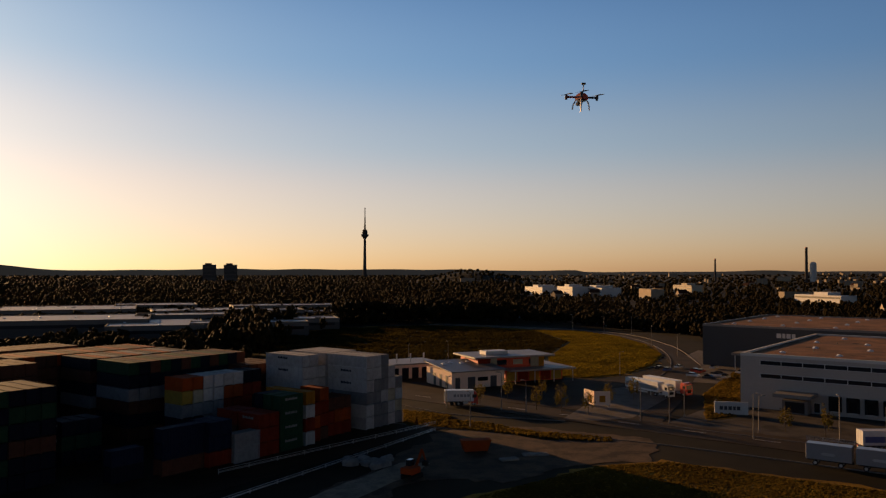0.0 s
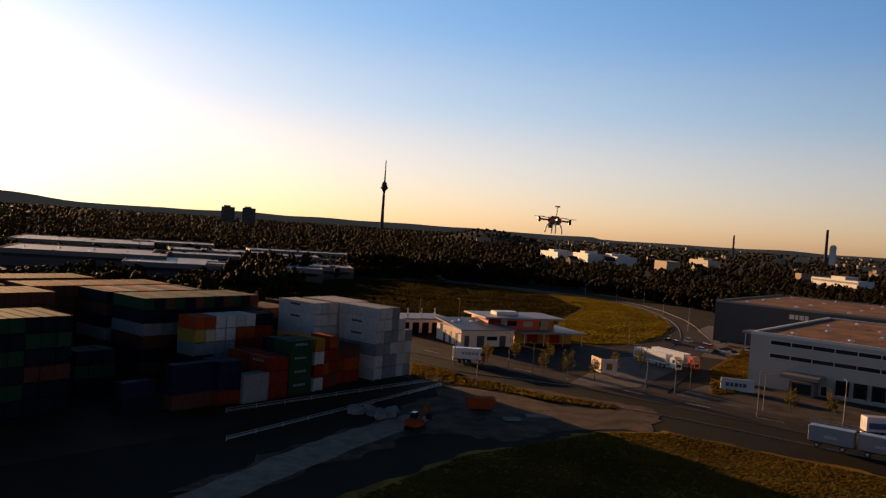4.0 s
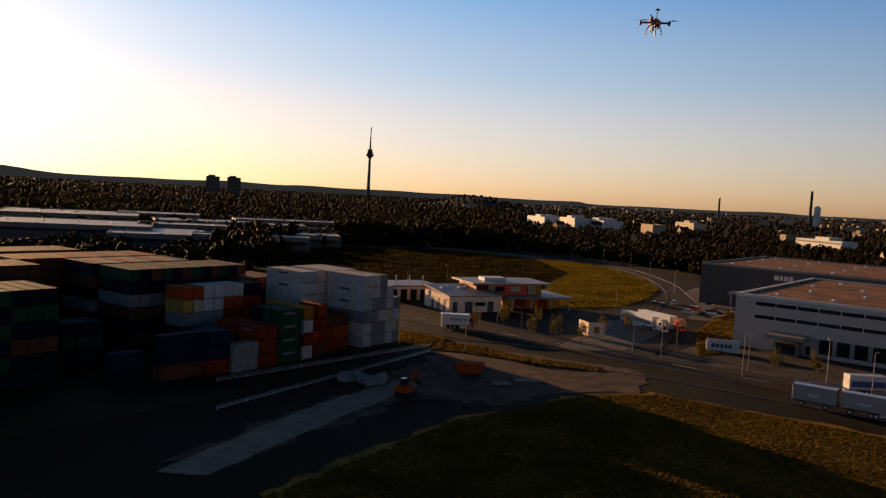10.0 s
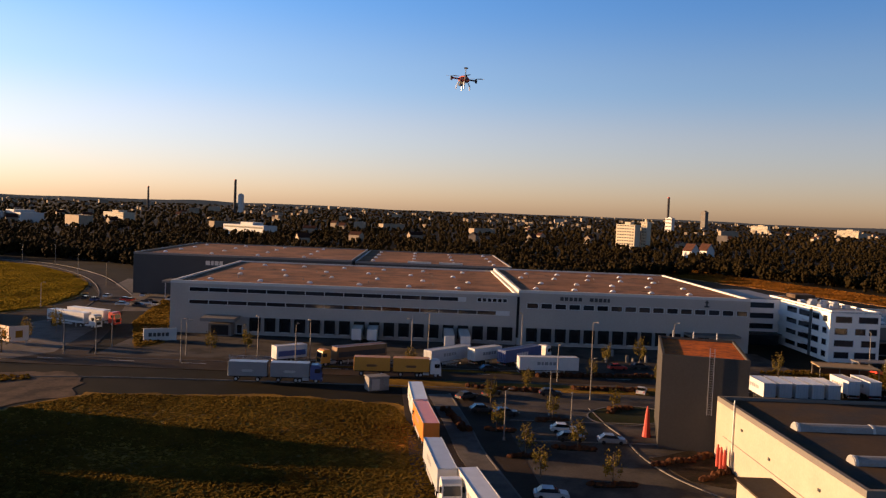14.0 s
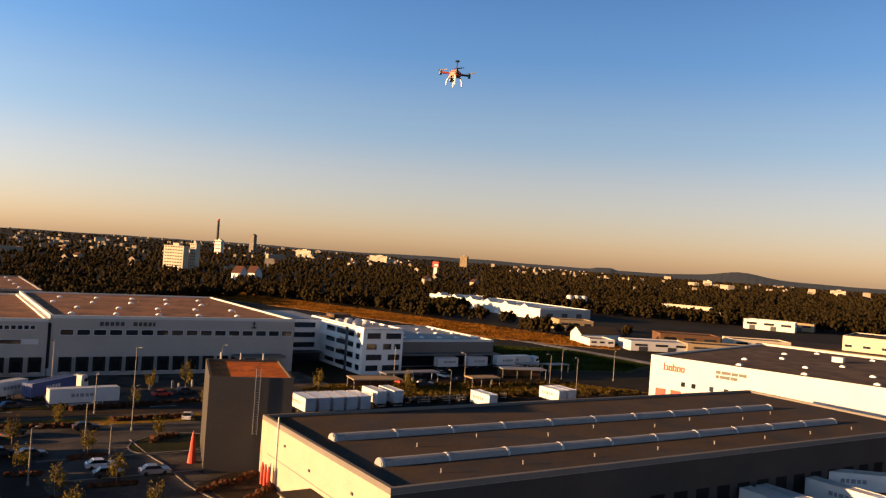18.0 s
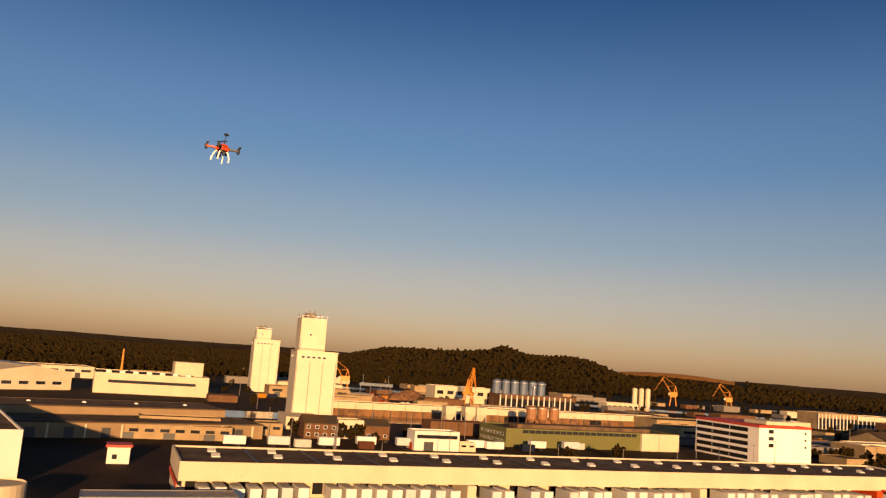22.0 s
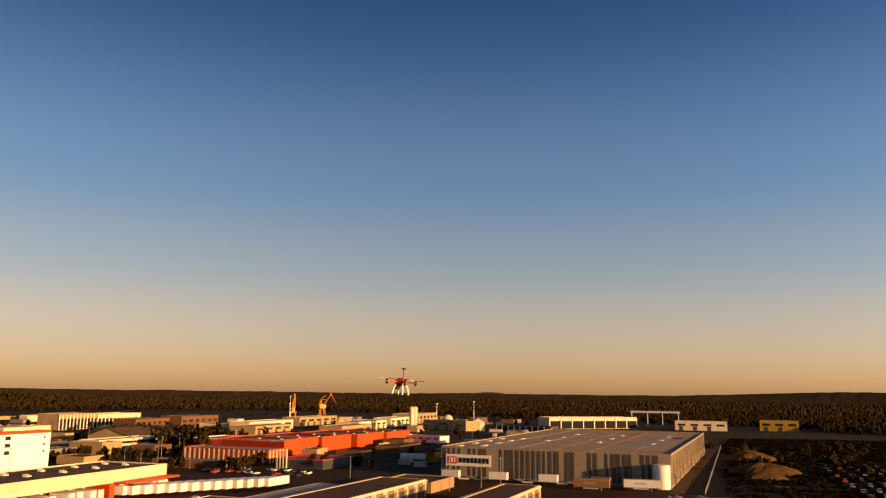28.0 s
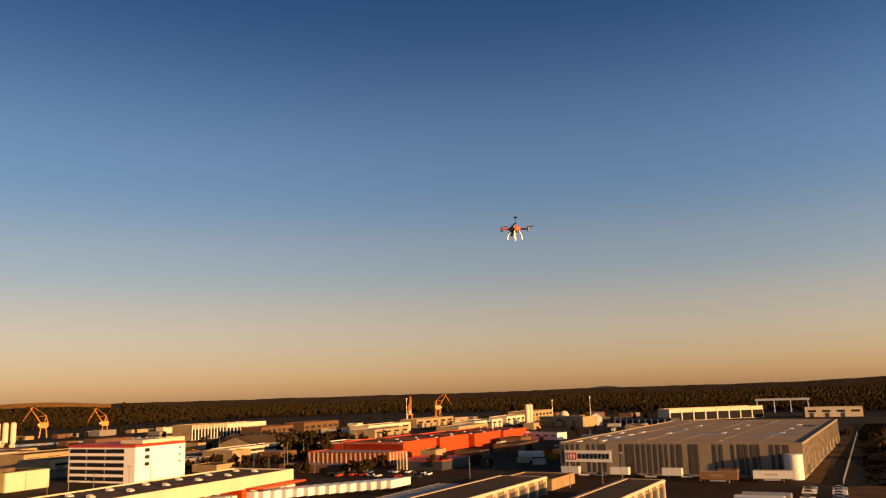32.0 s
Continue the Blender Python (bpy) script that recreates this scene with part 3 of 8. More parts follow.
UNIT_FORM = Form().slab(-1.6, -1.1, 0, 1.6, 1.1, 1.6, 0.1).box(-1.2, -1.14, 0.3, 1.2, -1.1, 1.3).mesh("roof_unit", WHITEMETAL)


def roof_dots(ob, z, places, form, name):
    for x, y in places:
        part(name, form, None, ob, at=pose(x, y, z))


DOOR_FORM = {}


def dock(ob, x, z0=1.1, w=2.3, h=3.4, y=0.0):
    """A loading dock: black shelter frame round a dark door."""
    if "frame" not in DOOR_FORM:
        f = Form().box(-w / 2 - 0.3, -0.55, 0, -w / 2 + 0.25, 0, h).box(w / 2 - 0.25, -0.55, 0, w / 2 + 0.3, 0, h).box(-w / 2 - 0.3, -0.55, h - 0.7, w / 2 + 0.3, 0, h + 0.25)
        DOOR_FORM["frame"] = f.mesh("dock_shelter", RUBBER)
        DOOR_FORM["door"] = Form().box(-w / 2 + 0.25, -0.08, 0, w / 2 - 0.25, 0.02, h - 0.7).mesh("dock_door", DARK)
        DOOR_FORM["sill"] = Form().box(-w / 2, -0.35, -0.35, w / 2, 0, 0).mesh("dock_sill", STEEL)
    d = part("dock_shelter", DOOR_FORM["frame"], None, ob, at=pose(x, y, z0))
    part("dock_door", DOOR_FORM["door"], None, d)
    part("dock_sill", DOOR_FORM["sill"], None, d)


def bars(parent, x, y, z, widths, h, material, gap=0.35, face=0.0, name="lettering"):
    """A line of writing that stands as plain bars."""
    f, s = Form(), 0.0
    for w in widths:
        f.box(s, -0.12, 0, s + w, 0, h)
        s += w + gap
    return part(name, f, material, parent, at=pose(x, y, z, 0, 0, face))


# the grey logistics hall with its row of docks
k = hall("logistics_hall", pose(*KN, 0, 0, 0, GRID), 94, 81, 14.2, PANEL, ROOFBROWN, "long light grey logistics hall with brown roof and docks", "warehouse", 0.8, WHITE)
for x, y, w, d in (((9, 30, 2.6, 1.6), (17, 52, 1.5, 3), (24, 14, 3.4, 1.2), (31, 60, 2, 2), (36, 33, 1.2, 4.5), (46, 20, 2.4, 1.4), (49, 66, 4, 1.4), (57, 44, 1.6, 1.6), (66, 12, 3, 1), (70, 58, 1.4, 3.2), (79, 36, 2.6, 1.6), (85, 70, 2, 1.2))):
    part("roof_patch", Form().box(x, y, 13.75, x + w, y + d, 13.79), ROOFDARK, k, "dark mended patch on the roof")
for z, x1 in ((11.3, 80), (7.9, 92)):
    f = Form().box(5, -0.12, z, x1, 0.05, z + 1.25)
    band = part("window_band", f, FRAME, k)
    for i in range(int((x1 - 5.2) / 5.2)):
        part("pane", Form().box(5.2 + i * 5.2, -0.16, z + 0.12, 5.2 + i * 5.2 + 5.0, -0.1, z + 1.13), GLASS, band)
for i in range(18):
    dock(k, 23 + 4.03 * i)
window(k, 18.8, 0, 0.2, 1.6, 2.6, name="door")
for i in range(6):
    window(k, 83.6 + i * 1.4, 0, 11.4, 1.25, 1.2)
part("canopy", Form().box(10, -7, 4.3, 19, 0, 5.2), ROOFGREY, k, "flat entrance canopy")
part("entrance", Form().box(11.5, -4, 0, 17.5, -0.1, 3.4), GREYRENDER, k)
part("entrance_glass", Form().box(12.2, -4.1, 0.4, 16.8, -4.0, 3.0), GLASS, k)
roof_dots(k, 13.75, [(8 + 14 * i + 4 * (j % 2), 10 + 19 * j) for i in range(6) for j in range(4)], DOME_FORM, "skylight_dome")
roof_dots(k, 13.75, [(14 + 19 * i, 18 + 29 * j) for i in range(4) for j in range(2)], PIPE_FORM, "vent_pipe")
k = hall("logistics_hall", pose(*spot(KN, 94.2, 0), 0, 0, 0, GRID), 64, 81, 15.1, PANEL, ROOFBROWN, "grey logistics hall with window row and white parapet", "warehouse", 0.8, WHITE)
for x, y, w, d in (((8, 24, 2, 1.4), (16, 58, 1.4, 2.6), (27, 40, 3, 1.2), (38, 14, 1.6, 2), (47, 62, 2.4, 1.4), (55, 33, 1.4, 3))):
    part("roof_patch", Form().box(x, y, 14.65, x + w, y + d, 14.69), ROOFDARK, k, "dark mended patch on the roof")
for i in range(16):
    window(k, 4 + 3.85 * i, 0, 10.1, 3.2, 1.6)
for i in range(13):
    dock(k, 4 + 3.95 * i)
bars(k, 11.5, -0.02, 12.6, [0.9, 0.9, 0.9, 0.9, 0.9], 1.0, DARKPANEL)
bars(k, 19.6, -0.02, 12.6, [1.0, 0.8, 0.9, 0.8, 0.6], 1.0, DARKPANEL)
part("entrance_canopy", Form().box(46, -5, 4.6, 60, 0, 5.2), GREYRENDER, k)
part("emblem", Form().box(51.7, -0.2, 12.3, 52.1, 0, 14.2).box(51.2, -0.2, 12.3, 52.6, 0, 12.7).box(51.4, -0.2, 13.5, 52.4, 0, 13.8), DARKPANEL, k)
roof_dots(k, 14.65, [(6 + 11 * i + 4 * (j % 2), 9 + 18 * j) for i in range(5) for j in range(4)], DOME_FORM, "skylight_dome")
roof_dots(k, 14.65, [(9 + 22 * i, 20 + 29 * j) for i in range(3) for j in range(2)], PIPE_FORM, "vent_pipe")
part("joint_strip", Form().box(-0.3, -0.1, 2, 0.4, 0.02, 13.2), DARK, k)

k = hall("anthracite_hall", pose(*spot(KN, -41, 86), 0, 0, 0, GRID), 82, 84, 15.6, DARKPANEL, ROOFBROWN, "anthracite hall with pale brown flat roof", "warehouse", 0.5, ROOFGREY)
bars(k, 27, -0.02, 11.6, [1.6, 1.0, 1.4, 1.2], 1.6, WHITE, 0.4)
part("canopy", Form().box(14, -10, 5.4, 52, 0, 6.2), ROOFGREY, k)
for i in range(6):
    part("canopy_post", Form().box(15 + 7 * i, -9.6, 0, 15.3 + 7 * i, -9.3, 5.4), STEEL, k)
roof_dots(k, 15.15, [(8 + 18 * i, 12 + 20 * j) for i in range(4) for j in range(4)], DOME_FORM, "skylight_dome")
k = hall("anthracite_hall", pose(*spot(KN, 42, 88), 0, 0, 0, GRID), 60, 84, 15.2, DARKPANEL, ROOFBROWN, "anthracite hall beside its longer twin", "warehouse", 0.5, ROOFGREY)
roof_dots(k, 14.75, [(6 + 16 * i, 12 + 20 * j) for i in range(4) for j in range(4)], DOME_FORM, "skylight_dome")
for x in (20, 32):
    part("roof_edge_unit", Form().box(x, -0.3, 15.2, x + 9, 0.9, 15.9), WHITEMETAL, k)

OFFICEWHITE = surface("bright_white_render", (0.76, 0.72, 0.66), 0.75, 0, 0.05, 0.15, 2)
# the white office block on the hall's end, stepped in plan, with its loading annex
o = thing("office_block", pose(*KN, 0, 0, 0, GRID), "white four-storey office block with dark window bands", "office")
for i, (x0, y0, x1, y1) in enumerate(((158.5, 21, 178, 50), (176, -9, 189.5, 30))):
    part("wall", Form().box(x0, y0, -0.3, x1, y1, 13.1), OFFICEWHITE, o)
    part("roof", Form().box(x0 + 0.4, y0 + 0.4, 13.1, x1 - 0.4, y1 - 0.4, 13.35), ROOFGREY, o)
for s in range(4):
    z = 1.0 + 3.15 * s
    window(o, 167.5, 21, z, 13.5, 1.8)
    for y, w in ((-6.3, 2.6), (-1.2, 4.2), (5.5, 6.4), (13.0, 6.4)):
        window(o, 176, y, z, w, 1.8, face=-90)
    for x, w in (((179.4, 4.2), (185.8, 6.0)), ((179.9, 5.4), (186.6, 4.2)), ((179.0, 3.6), (184.2, 3.0), (187.6, 2.4)), ((179.6, 4.6), (186.2, 5.4)))[s]:
        window(o, x, -9, z, w, 1.9)
    if s:
        part("balcony", Form().box(160, 19.2, z - 1.25, 174.5, 21, z - 1.0).box(160, 19.2, z - 1.0, 174.5, 19.4, z - 0.1), OFFICEWHITE, o, "white balcony band")
        part("balcony", Form().box(174.2, 3, z - 1.25, 176, 18, z - 1.0).box(174.2, 3, z - 1.0, 174.4, 18, z - 0.1), OFFICEWHITE, o, "white balcony band")
part("stair_strip", Form().box(175.7, 0.9, 0, 176, 2.0, 13.0), DARKPANEL, o, "dark glazed stair strip")
for x0, y0, x1, y1 in ((176.4, -8.6, 189.1, -8.3), (176.4, 29.3, 189.1, 29.6), (176.4, -8.3, 176.7, 29.3), (188.8, -8.3, 189.1, 29.3)):
    part("parapet", Form().box(x0, y0, 13.1, x1, y1, 13.75), OFFICEWHITE, o)
for i in range(9):
    part("roof_unit", Form().slab(178 + 3.4 * (i % 3), 0.5 + 6 * (i // 3), 13.3, 179.6 + 3.4 * (i % 3), 2.6 + 6 * (i // 3), 14.2 + 0.3 * (i % 2), 0.06), STEEL, o)
part("roof_terrace", Form().box(178, 19, 13.35, 188, 27, 13.9).box(180, 20, 13.9, 186, 26, 15.0), GRAVELROOF, o, "brown set-back roof storey")
part("entrance_glass", Form().box(163, 16, 0, 174, 20.9, 3.2), GLASS, o)
part("entrance_roof", Form().box(162, 14.5, 3.2, 175, 20.9, 3.6), DARKPANEL, o)
k = hall("loading_annex", pose(*spot(KN, 190, 4), 0, 0, 0, GRID), 43, 44, 8.8, GREYRENDER, ROOFGREY, "grey loading annex with a dark open dock side", "warehouse", 0.5, WHITE)
part("open_side", Form().box(0.6, -0.1, 0.4, 42.4, 0.1, 4.0), DARK, k)
part("dock_canopy", Form().box(0, -4, 4.1, 43, 0, 4.6), GREYRENDER, k)
roof_dots(k, 8.35, [(5 + 7 * i, 8 + 13 * j) for i in range(6) for j in range(3)], DOME_FORM, "skylight_dome")

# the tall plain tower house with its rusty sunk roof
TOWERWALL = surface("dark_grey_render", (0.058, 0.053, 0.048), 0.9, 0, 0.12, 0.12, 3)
t = thing("tower_house", pose(106, 73, 0, 0, 0, -53), "tall windowless grey tower house with rust-stained roof", "tower")
for x0, y0, x1, y1 in ((0, 0, 13, 0.4), (0, 19.6, 13, 20), (0, 0.4, 0.4, 19.6), (12.6, 0.4, 13, 19.6)):
    part("wall", Form().box(x0, y0, -0.3, x1, y1, 15), TOWERWALL, t)
part("roof", Form().box(0.4, 0.4, 13.6, 12.6, 19.6, 14.6), RUST, t)
for x in (2.5, 6, 10):
    part("roof_post", Form().tube((x, 19.8, 15), (x, 19.8, 16.2), 0.12), STEEL, t)
part("ladder", Form().box(7.0, -0.25, 6, 7.08, -0.15, 16.4).box(7.7, -0.25, 6, 7.78, -0.15, 16.4), STEEL, t)
for i in range(26):
    part("rung", Form().box(7.08, -0.22, 6.2 + 0.38 * i, 7.7, -0.18, 6.24 + 0.38 * i), STEEL, t)
window(t, 11.2, 0, 5.5, 0.8, 1.0)

BARREL = surface("weathered_skylight", (0.25, 0.24, 0.23), 0.7, 0, 0.15, 0.5, 4)
# the low dark-roofed warehouse with two barrel skylights
FADED = surface("faded_cream_render", (0.36, 0.31, 0.235), 0.85, 0, 0.09, 0.25, 3)
LOW = (84.0, 33.0)
k = hall("barrel_light_warehouse", pose(*LOW, 0, 0, 0, GRID), 120, 41, 9.6, FADED, ROOFDARK, "low warehouse with cream wall, dark roof and barrel skylights", "warehouse", 0.6, GREYRENDER)
for y, x0, x1 in ((24.5, 4, 104), (10.5, 4, 104)):
    prof = [(-0.95, 0), (-0.9, 0.35), (-0.65, 0.7), (-0.25, 0.88), (0.25, 0.88), (0.65, 0.7), (0.9, 0.35), (0.95, 0)]
    light = part("barrel_skylight", Form().prism(prof, x0, x1, pose(0, y, 9.15) @ Matrix(((0, 0, 1, 0), (1, 0, 0, 0), (0, 1, 0, 0), (0, 0, 0, 1)))), BARREL, k, "grey barrel skylight with white ribs")
    rib = [(a * 1.06, b * 1.06) for a, b in prof]
    rib_form = Form().prism(rib, -0.18, 0.18, Matrix(((0, 0, 1, 0), (1, 0, 0, 0), (0, 1, 0, 0), (0, 0, 0, 1)))).mesh("skylight_rib", WHITEMETAL)
    for i in range(11):
        part("skylight_rib", rib_form, None, light, at=pose(x0 + 0.3 + i * (x1 - x0 - 0.6) / 10, y, 9.16))
roof_dots(k, 9.15, [(14 + 12 * i, 17.5 + 2.5 * (i % 2)) for i in range(8)] + [(10 + 13 * i, 5) for i in range(8)], PIPE_FORM, "vent_pipe")
for i in range(24):
    part("dock_door", Form().box(4 + 4.8 * i, -0.16, 1.0, 6.8 + 4.8 * i, 0.02, 4.4), DARK, k)
# thin sheet that paints the dock side's shade over the cream wall
part("side_cladding", Form().box(0.02, -0.09, 0, 119.9, -0.003, 8.8), TOWERWALL, k, "dark grey sheet, shade put into the dock side's colour")
part("annex", Form().box(-4.5, 13, 0, -0.05, 21, 3.4), FADED, k, "small cream annex")
part("annex_roof", Form().box(-4.8, 12.7, 3.4, -0.05, 21.3, 3.65), ROOFDARK, k)
part("wall_joint", Form().box(-0.03, 2, 4.2, 0.01, 38, 4.32), GREYRENDER, k)
for y, z in ((31, 6.8), (22, 5.6), (9, 6.2)):
    part("wall_vent", Form().box(-0.12, y, z, 0.01, y + 0.5, z + 0.35), DARKPANEL, k)
part("downpipe", Form().tube((-0.15, 34, 0), (-0.15, 34, 10.6), 0.1), STEEL, k)
for i in range(3):
    part("red_post", Form().lathe([(0.28, 0), (0.28, 2.6), (0.12, 3.4)], 8, pose(-1.2, 36.5 - 1.3 * i, 0)), REDPAINT, k)

# the big white warehouse with the lit long wall
RAB = (183.0, -106.0)
RABANG = math.degrees(math.atan2(122, 51))
k = hall("white_warehouse", pose(*RAB, 0, 0, 0, RABANG) @ pose(0, -86, 0), 132, 86, 12.6, WHITE, GRAVELROOF, "big white warehouse with brown roof and lit long wall", "warehouse", 0.5, WHITE)
roof_dots(k, 12.15, [(8 + 17 * i + 5 * (j % 2), 10 + 17 * j) for i in range(7) for j in range(5)], DOME_FORM, "skylight_dome")
roof_dots(k, 12.15, [(58, 70), (22, 58), (98, 30), (34, 76)], UNIT_FORM, "roof_unit")
word = Form()
for x, w, h in ((0, 1.3, 2.1), (1.5, 1.0, 1.45), (2.7, 1.05, 2.1), (3.95, 1.0, 1.45), (5.15, 1.0, 1.45)):
    word.box(x, -0.12, 0, x + 0.34, 0, h).box(x + 0.34, -0.12, min(h, 1.45) - 0.32, x + w, 0, min(h, 1.45)).box(x + w - 0.3, -0.12, 0.3, x + w, 0, min(h, 1.45) - 0.32).box(x + 0.34, -0.12, 0, x + w, 0, 0.3)
part("lettering", word, REDPAINT, k, "red word drawn as plain blocks", pose(128, 86.02, 8.8, 0, 0, 180))
bars(k, 113, 86.02, 10.0, [1.2, 2.4, 1.6, 2.0], 0.8, DARKPANEL, 0.3, 180)
bars(k, 113, 86.02, 8.8, [0.8, 2.6, 1.8], 0.8, DARKPANEL, 0.3, 180)
for x in (122, 119, 114, 110, 107, 102, 98, 95):
    window(k, x, 86, 4.8, 1.5, 1.6, face=180)
for x in (128.5, 124, 119.5):
    part("red_gate", Form().box(x - 1.5, 85.95, 0, x + 1.5, 86.12, 3.6), REDPAINT, k)
part("roof_rib", Form().box(0, -3, 10.5, 132, -0.1, 12.9), CREAM, k)
SANDWALL = surface("sandy_plaster", (0.215, 0.152, 0.09), 0.85, 0, 0.15, 0.2, 3)
k = hall("brown_roof_warehouse", pose(*RAB, 0, 0, 0, RABANG) @ pose(-95, -116, 0), 225, 26, 5.6, SANDWALL, GRAVELROOF, "long low warehouse with brown roof and sandy walls", "warehouse", 0.4, ROOFDARK, 0.2)
for i in range(18):
    part("wall_pier", Form().box(4 + 12 * i, 25.95, 0, 4.6 + 12 * i, 26.3, 4.8), CREAM, k)
    part("gate", Form().box(8 + 12 * i, 25.95, 0, 11 + 12 * i, 26.1, 3.6), DARKPANEL, k)
k = hall("brown_roof_warehouse", pose(*RAB, 0, 0, 0, RABANG) @ pose(-90, -151, 0), 220, 31, 8.4, SANDWALL, GRAVELROOF, "long warehouse with brown roof and sandy walls", "warehouse", 0.4, ROOFDARK, 0.2)
roof_dots(k, 8.2, [(12 + 20 * i, 14) for i in range(10)], DOME_FORM, "skylight_dome")

# white halls further back
k = hall("long_white_hall", pose(459, -172, 0, 0, 0, 73.8) @ pose(0, -46, 0), 108, 46, 8.2, CREAM, ROOFDARK, "long low hall with cream wall and dark roof", "warehouse", 0.4)
for i in range(12):
    window(k, 6 + 9 * i, 46, 2.0, 4.0, 1.6, face=180)
o = thing("twin_gable_hall", pose(466, -197, 0, 0, 0, -93), "cream hall with two low gables", "warehouse")
part("wall", Form().box(0, 0, -0.3, 96, 60, 10.5), CREAM, o)
for x in (0, 48):
    part("gable_roof", Form().put([(x - 0.5, -0.6, 10.5), (x + 48.5, -0.6, 10.5), (x + 24, -0.6, 14.2), (x - 0.5, 60, 10.5), (x + 48.5, 60, 10.5), (x + 24, 60, 14.2)], [(0, 1, 2), (5, 4, 3), (0, 2, 5, 3), (2, 1, 4, 5), (1, 0, 3, 4)]), CREAM, o)
    part("roof_light", Form().box(x + 18, 4, 13.4, x + 30, 56, 14.5), ROOFGREY, o)
for i in range(9):
    window(o, 7 + 10 * i, 0, 3.0, 6.0, 2.2)
k = hall("factory_block", pose(446, -298, 0, 0, 0, -123), 68, 50, 12.5, CREAM, ROOFDARK, "cream factory block with one long window band", "factory", 0.4)
part("window_band", Form().box(8, -0.1, 6.5, 60, 0.05, 8.3), GLASS, k)
part("rooftop_block", Form().box(48, 18, 12, 66, 34, 21), CREAM, k)
part("chimney", Form().tube((16, 30, 12), (16, 30, 27), 0.8, 0.5), CRANEPAINT, k)
roof_dots(k, 12.1, [(8 + 8 * i, 10) for i in range(7)], UNIT_FORM, "roof_unit")

# the long low hall with the docked trailers
LONG = (8.0, -320.0)
LANG = math.degrees(math.atan2(0.82, 0.573))
k = thing("dock_hall", pose(*LONG, 0, 0, 0, LANG) @ pose(0, -29, 0), "very long dock hall with cream fascia and dark roof", "warehouse")
part("wall", Form().box(0.3, 0.3, -0.3, 241.7, 20.5, 5.0), CREAM, k)
part("fascia", Form().box(0, 28.4, 5.0, 242, 29, 9.2).box(0, 0, 5.0, 242, 0.5, 9.2).box(0, 0.5, 5.0, 0.5, 28.4, 9.2).box(241.5, 0.5, 5.0, 242, 28.4, 9.2), CREAM, k)
part("roof", Form().box(0.5, 0.5, 5.0, 241.5, 28.4, 8.75), GRAVELROOF, k)
LIGHTBOX = Form().put([(-1.0, -0.8, 0), (1.0, -0.8, 0), (1.0, 0.8, 0), (-1.0, 0.8, 0), (-1.0, -0.8, 0.85), (1.0, -0.8, 0.85), (1.0, 0.8, 0.3), (-1.0, 0.8, 0.3)], [(3, 2, 1, 0), (4, 5, 6, 7), (0, 1, 5, 4), (1, 2, 6, 5), (2, 3, 7, 6), (3, 0, 4, 7)]).mesh("slanted_roof_light", WHITEMETAL)
roof_dots(k, 8.75, [(8 + 15 * (i // 2), 8 + 9 * (i % 2)) for i in range(32)], LIGHTBOX, "slanted_roof_light")
for i in range(15):
    part("roof_joint", Form().box(15 * i + 14, 0.6, 8.75, 15 * i + 14.5, 28.3, 8.9), DARKPANEL, k)
for i in range(40):
    part("dock_door", Form().box(3 + 6 * i, 20.5, 0.9, 5.6 + 6 * i, 20.65, 4.2), DARK, k)
part("red_canopy", Form().box(-1, 29.1, 4.7, 28, 34, 5.3), ORANGE, k)
part("red_fascia", Form().box(242, 2, 3.2, 242.2, 27, 4.4), ORANGE, k)
for x in (29, 98, 170):
    part("stair_block", Form().box(x, 20.6, 0, x + 2.4, 30.5, 4.95), ORANGE if x == 29 else CREAM, k)
# the white office with its striped side and red rim
o = thing("striped_office", pose(80, -389, 0, 0, 0, 145), "white five-storey office with dark window stripes and red rim", "office")
part("wall", Form().box(-43, 0, -0.3, 0, 31, 16.4), OFFICEWHITE, o)
part("rim", Form().box(-43.2, -0.2, 15.9, 0.2, 31.2, 17.0), REDPAINT, o)
part("roof_box", Form().box(-16, 6, 17.2, -2, 24, 18.8), CREAM, o)
for s in range(5):
    band = part("window_band", Form().box(-42, -0.15, 0.9 + 3.1 * s, -7, 0.02, 2.75 + 3.1 * s), DARK, o)
    for i in range(2):
        part("mullion", Form().box(-31 + 12 * i, -0.22, 1.2 + 3.1 * s, -30.7 + 12 * i, -0.15, 3.0 + 3.1 * s), FRAME, band)
for s in range(3):
    window(o, 0, 7, 7.2 + 3.1 * s, 3.2, 1.9, face=90)
    window(o, 0, 27.5, 7.2 + 3.1 * s, 1.4, 1.2, face=90)

# a low pale-roofed store at the edge of the dock yard
k = hall("yard_store", pose(141.4, -94.6, 0, 0, 0, -123.8), 30, 8, 5.0, GREYRENDER, ROOFGREY, "low yard store with a pale grey sheet roof", "shed", 0.25, ROOFGREY, 0.1)
for i in range(5):
    part("gate", Form().box(2 + 5.6 * i, -0.1, 0, 5.4 + 5.6 * i, 0.02, 3.4), DARKPANEL, k)

# the olive hall
k = hall("olive_hall", pose(170, -316, 0, 0, 0, -123), 94, 26, 8.2, OLIVE, ROOFDARK, "long olive-green hall with a strip of windows", "warehouse", 0.4)
part("window_strip", Form().box(8, -0.1, 6.2, 70, 0.05, 7.6), GLASS, k)
for i in range(20):
    part("mullion", Form().box(8 + 3.26 * i, -0.18, 6.1, 8.22 + 3.26 * i, -0.1, 7.7), OLIVE, k)
part("roof_lantern", Form().box(10, 8, 7.7, 84, 16, 9.4), GRAVELROOF, k, "raised roof lantern")
part("end_bay", Form().box(72, -1.4, 0, 94, -0.02, 8.0), CREAM, k)
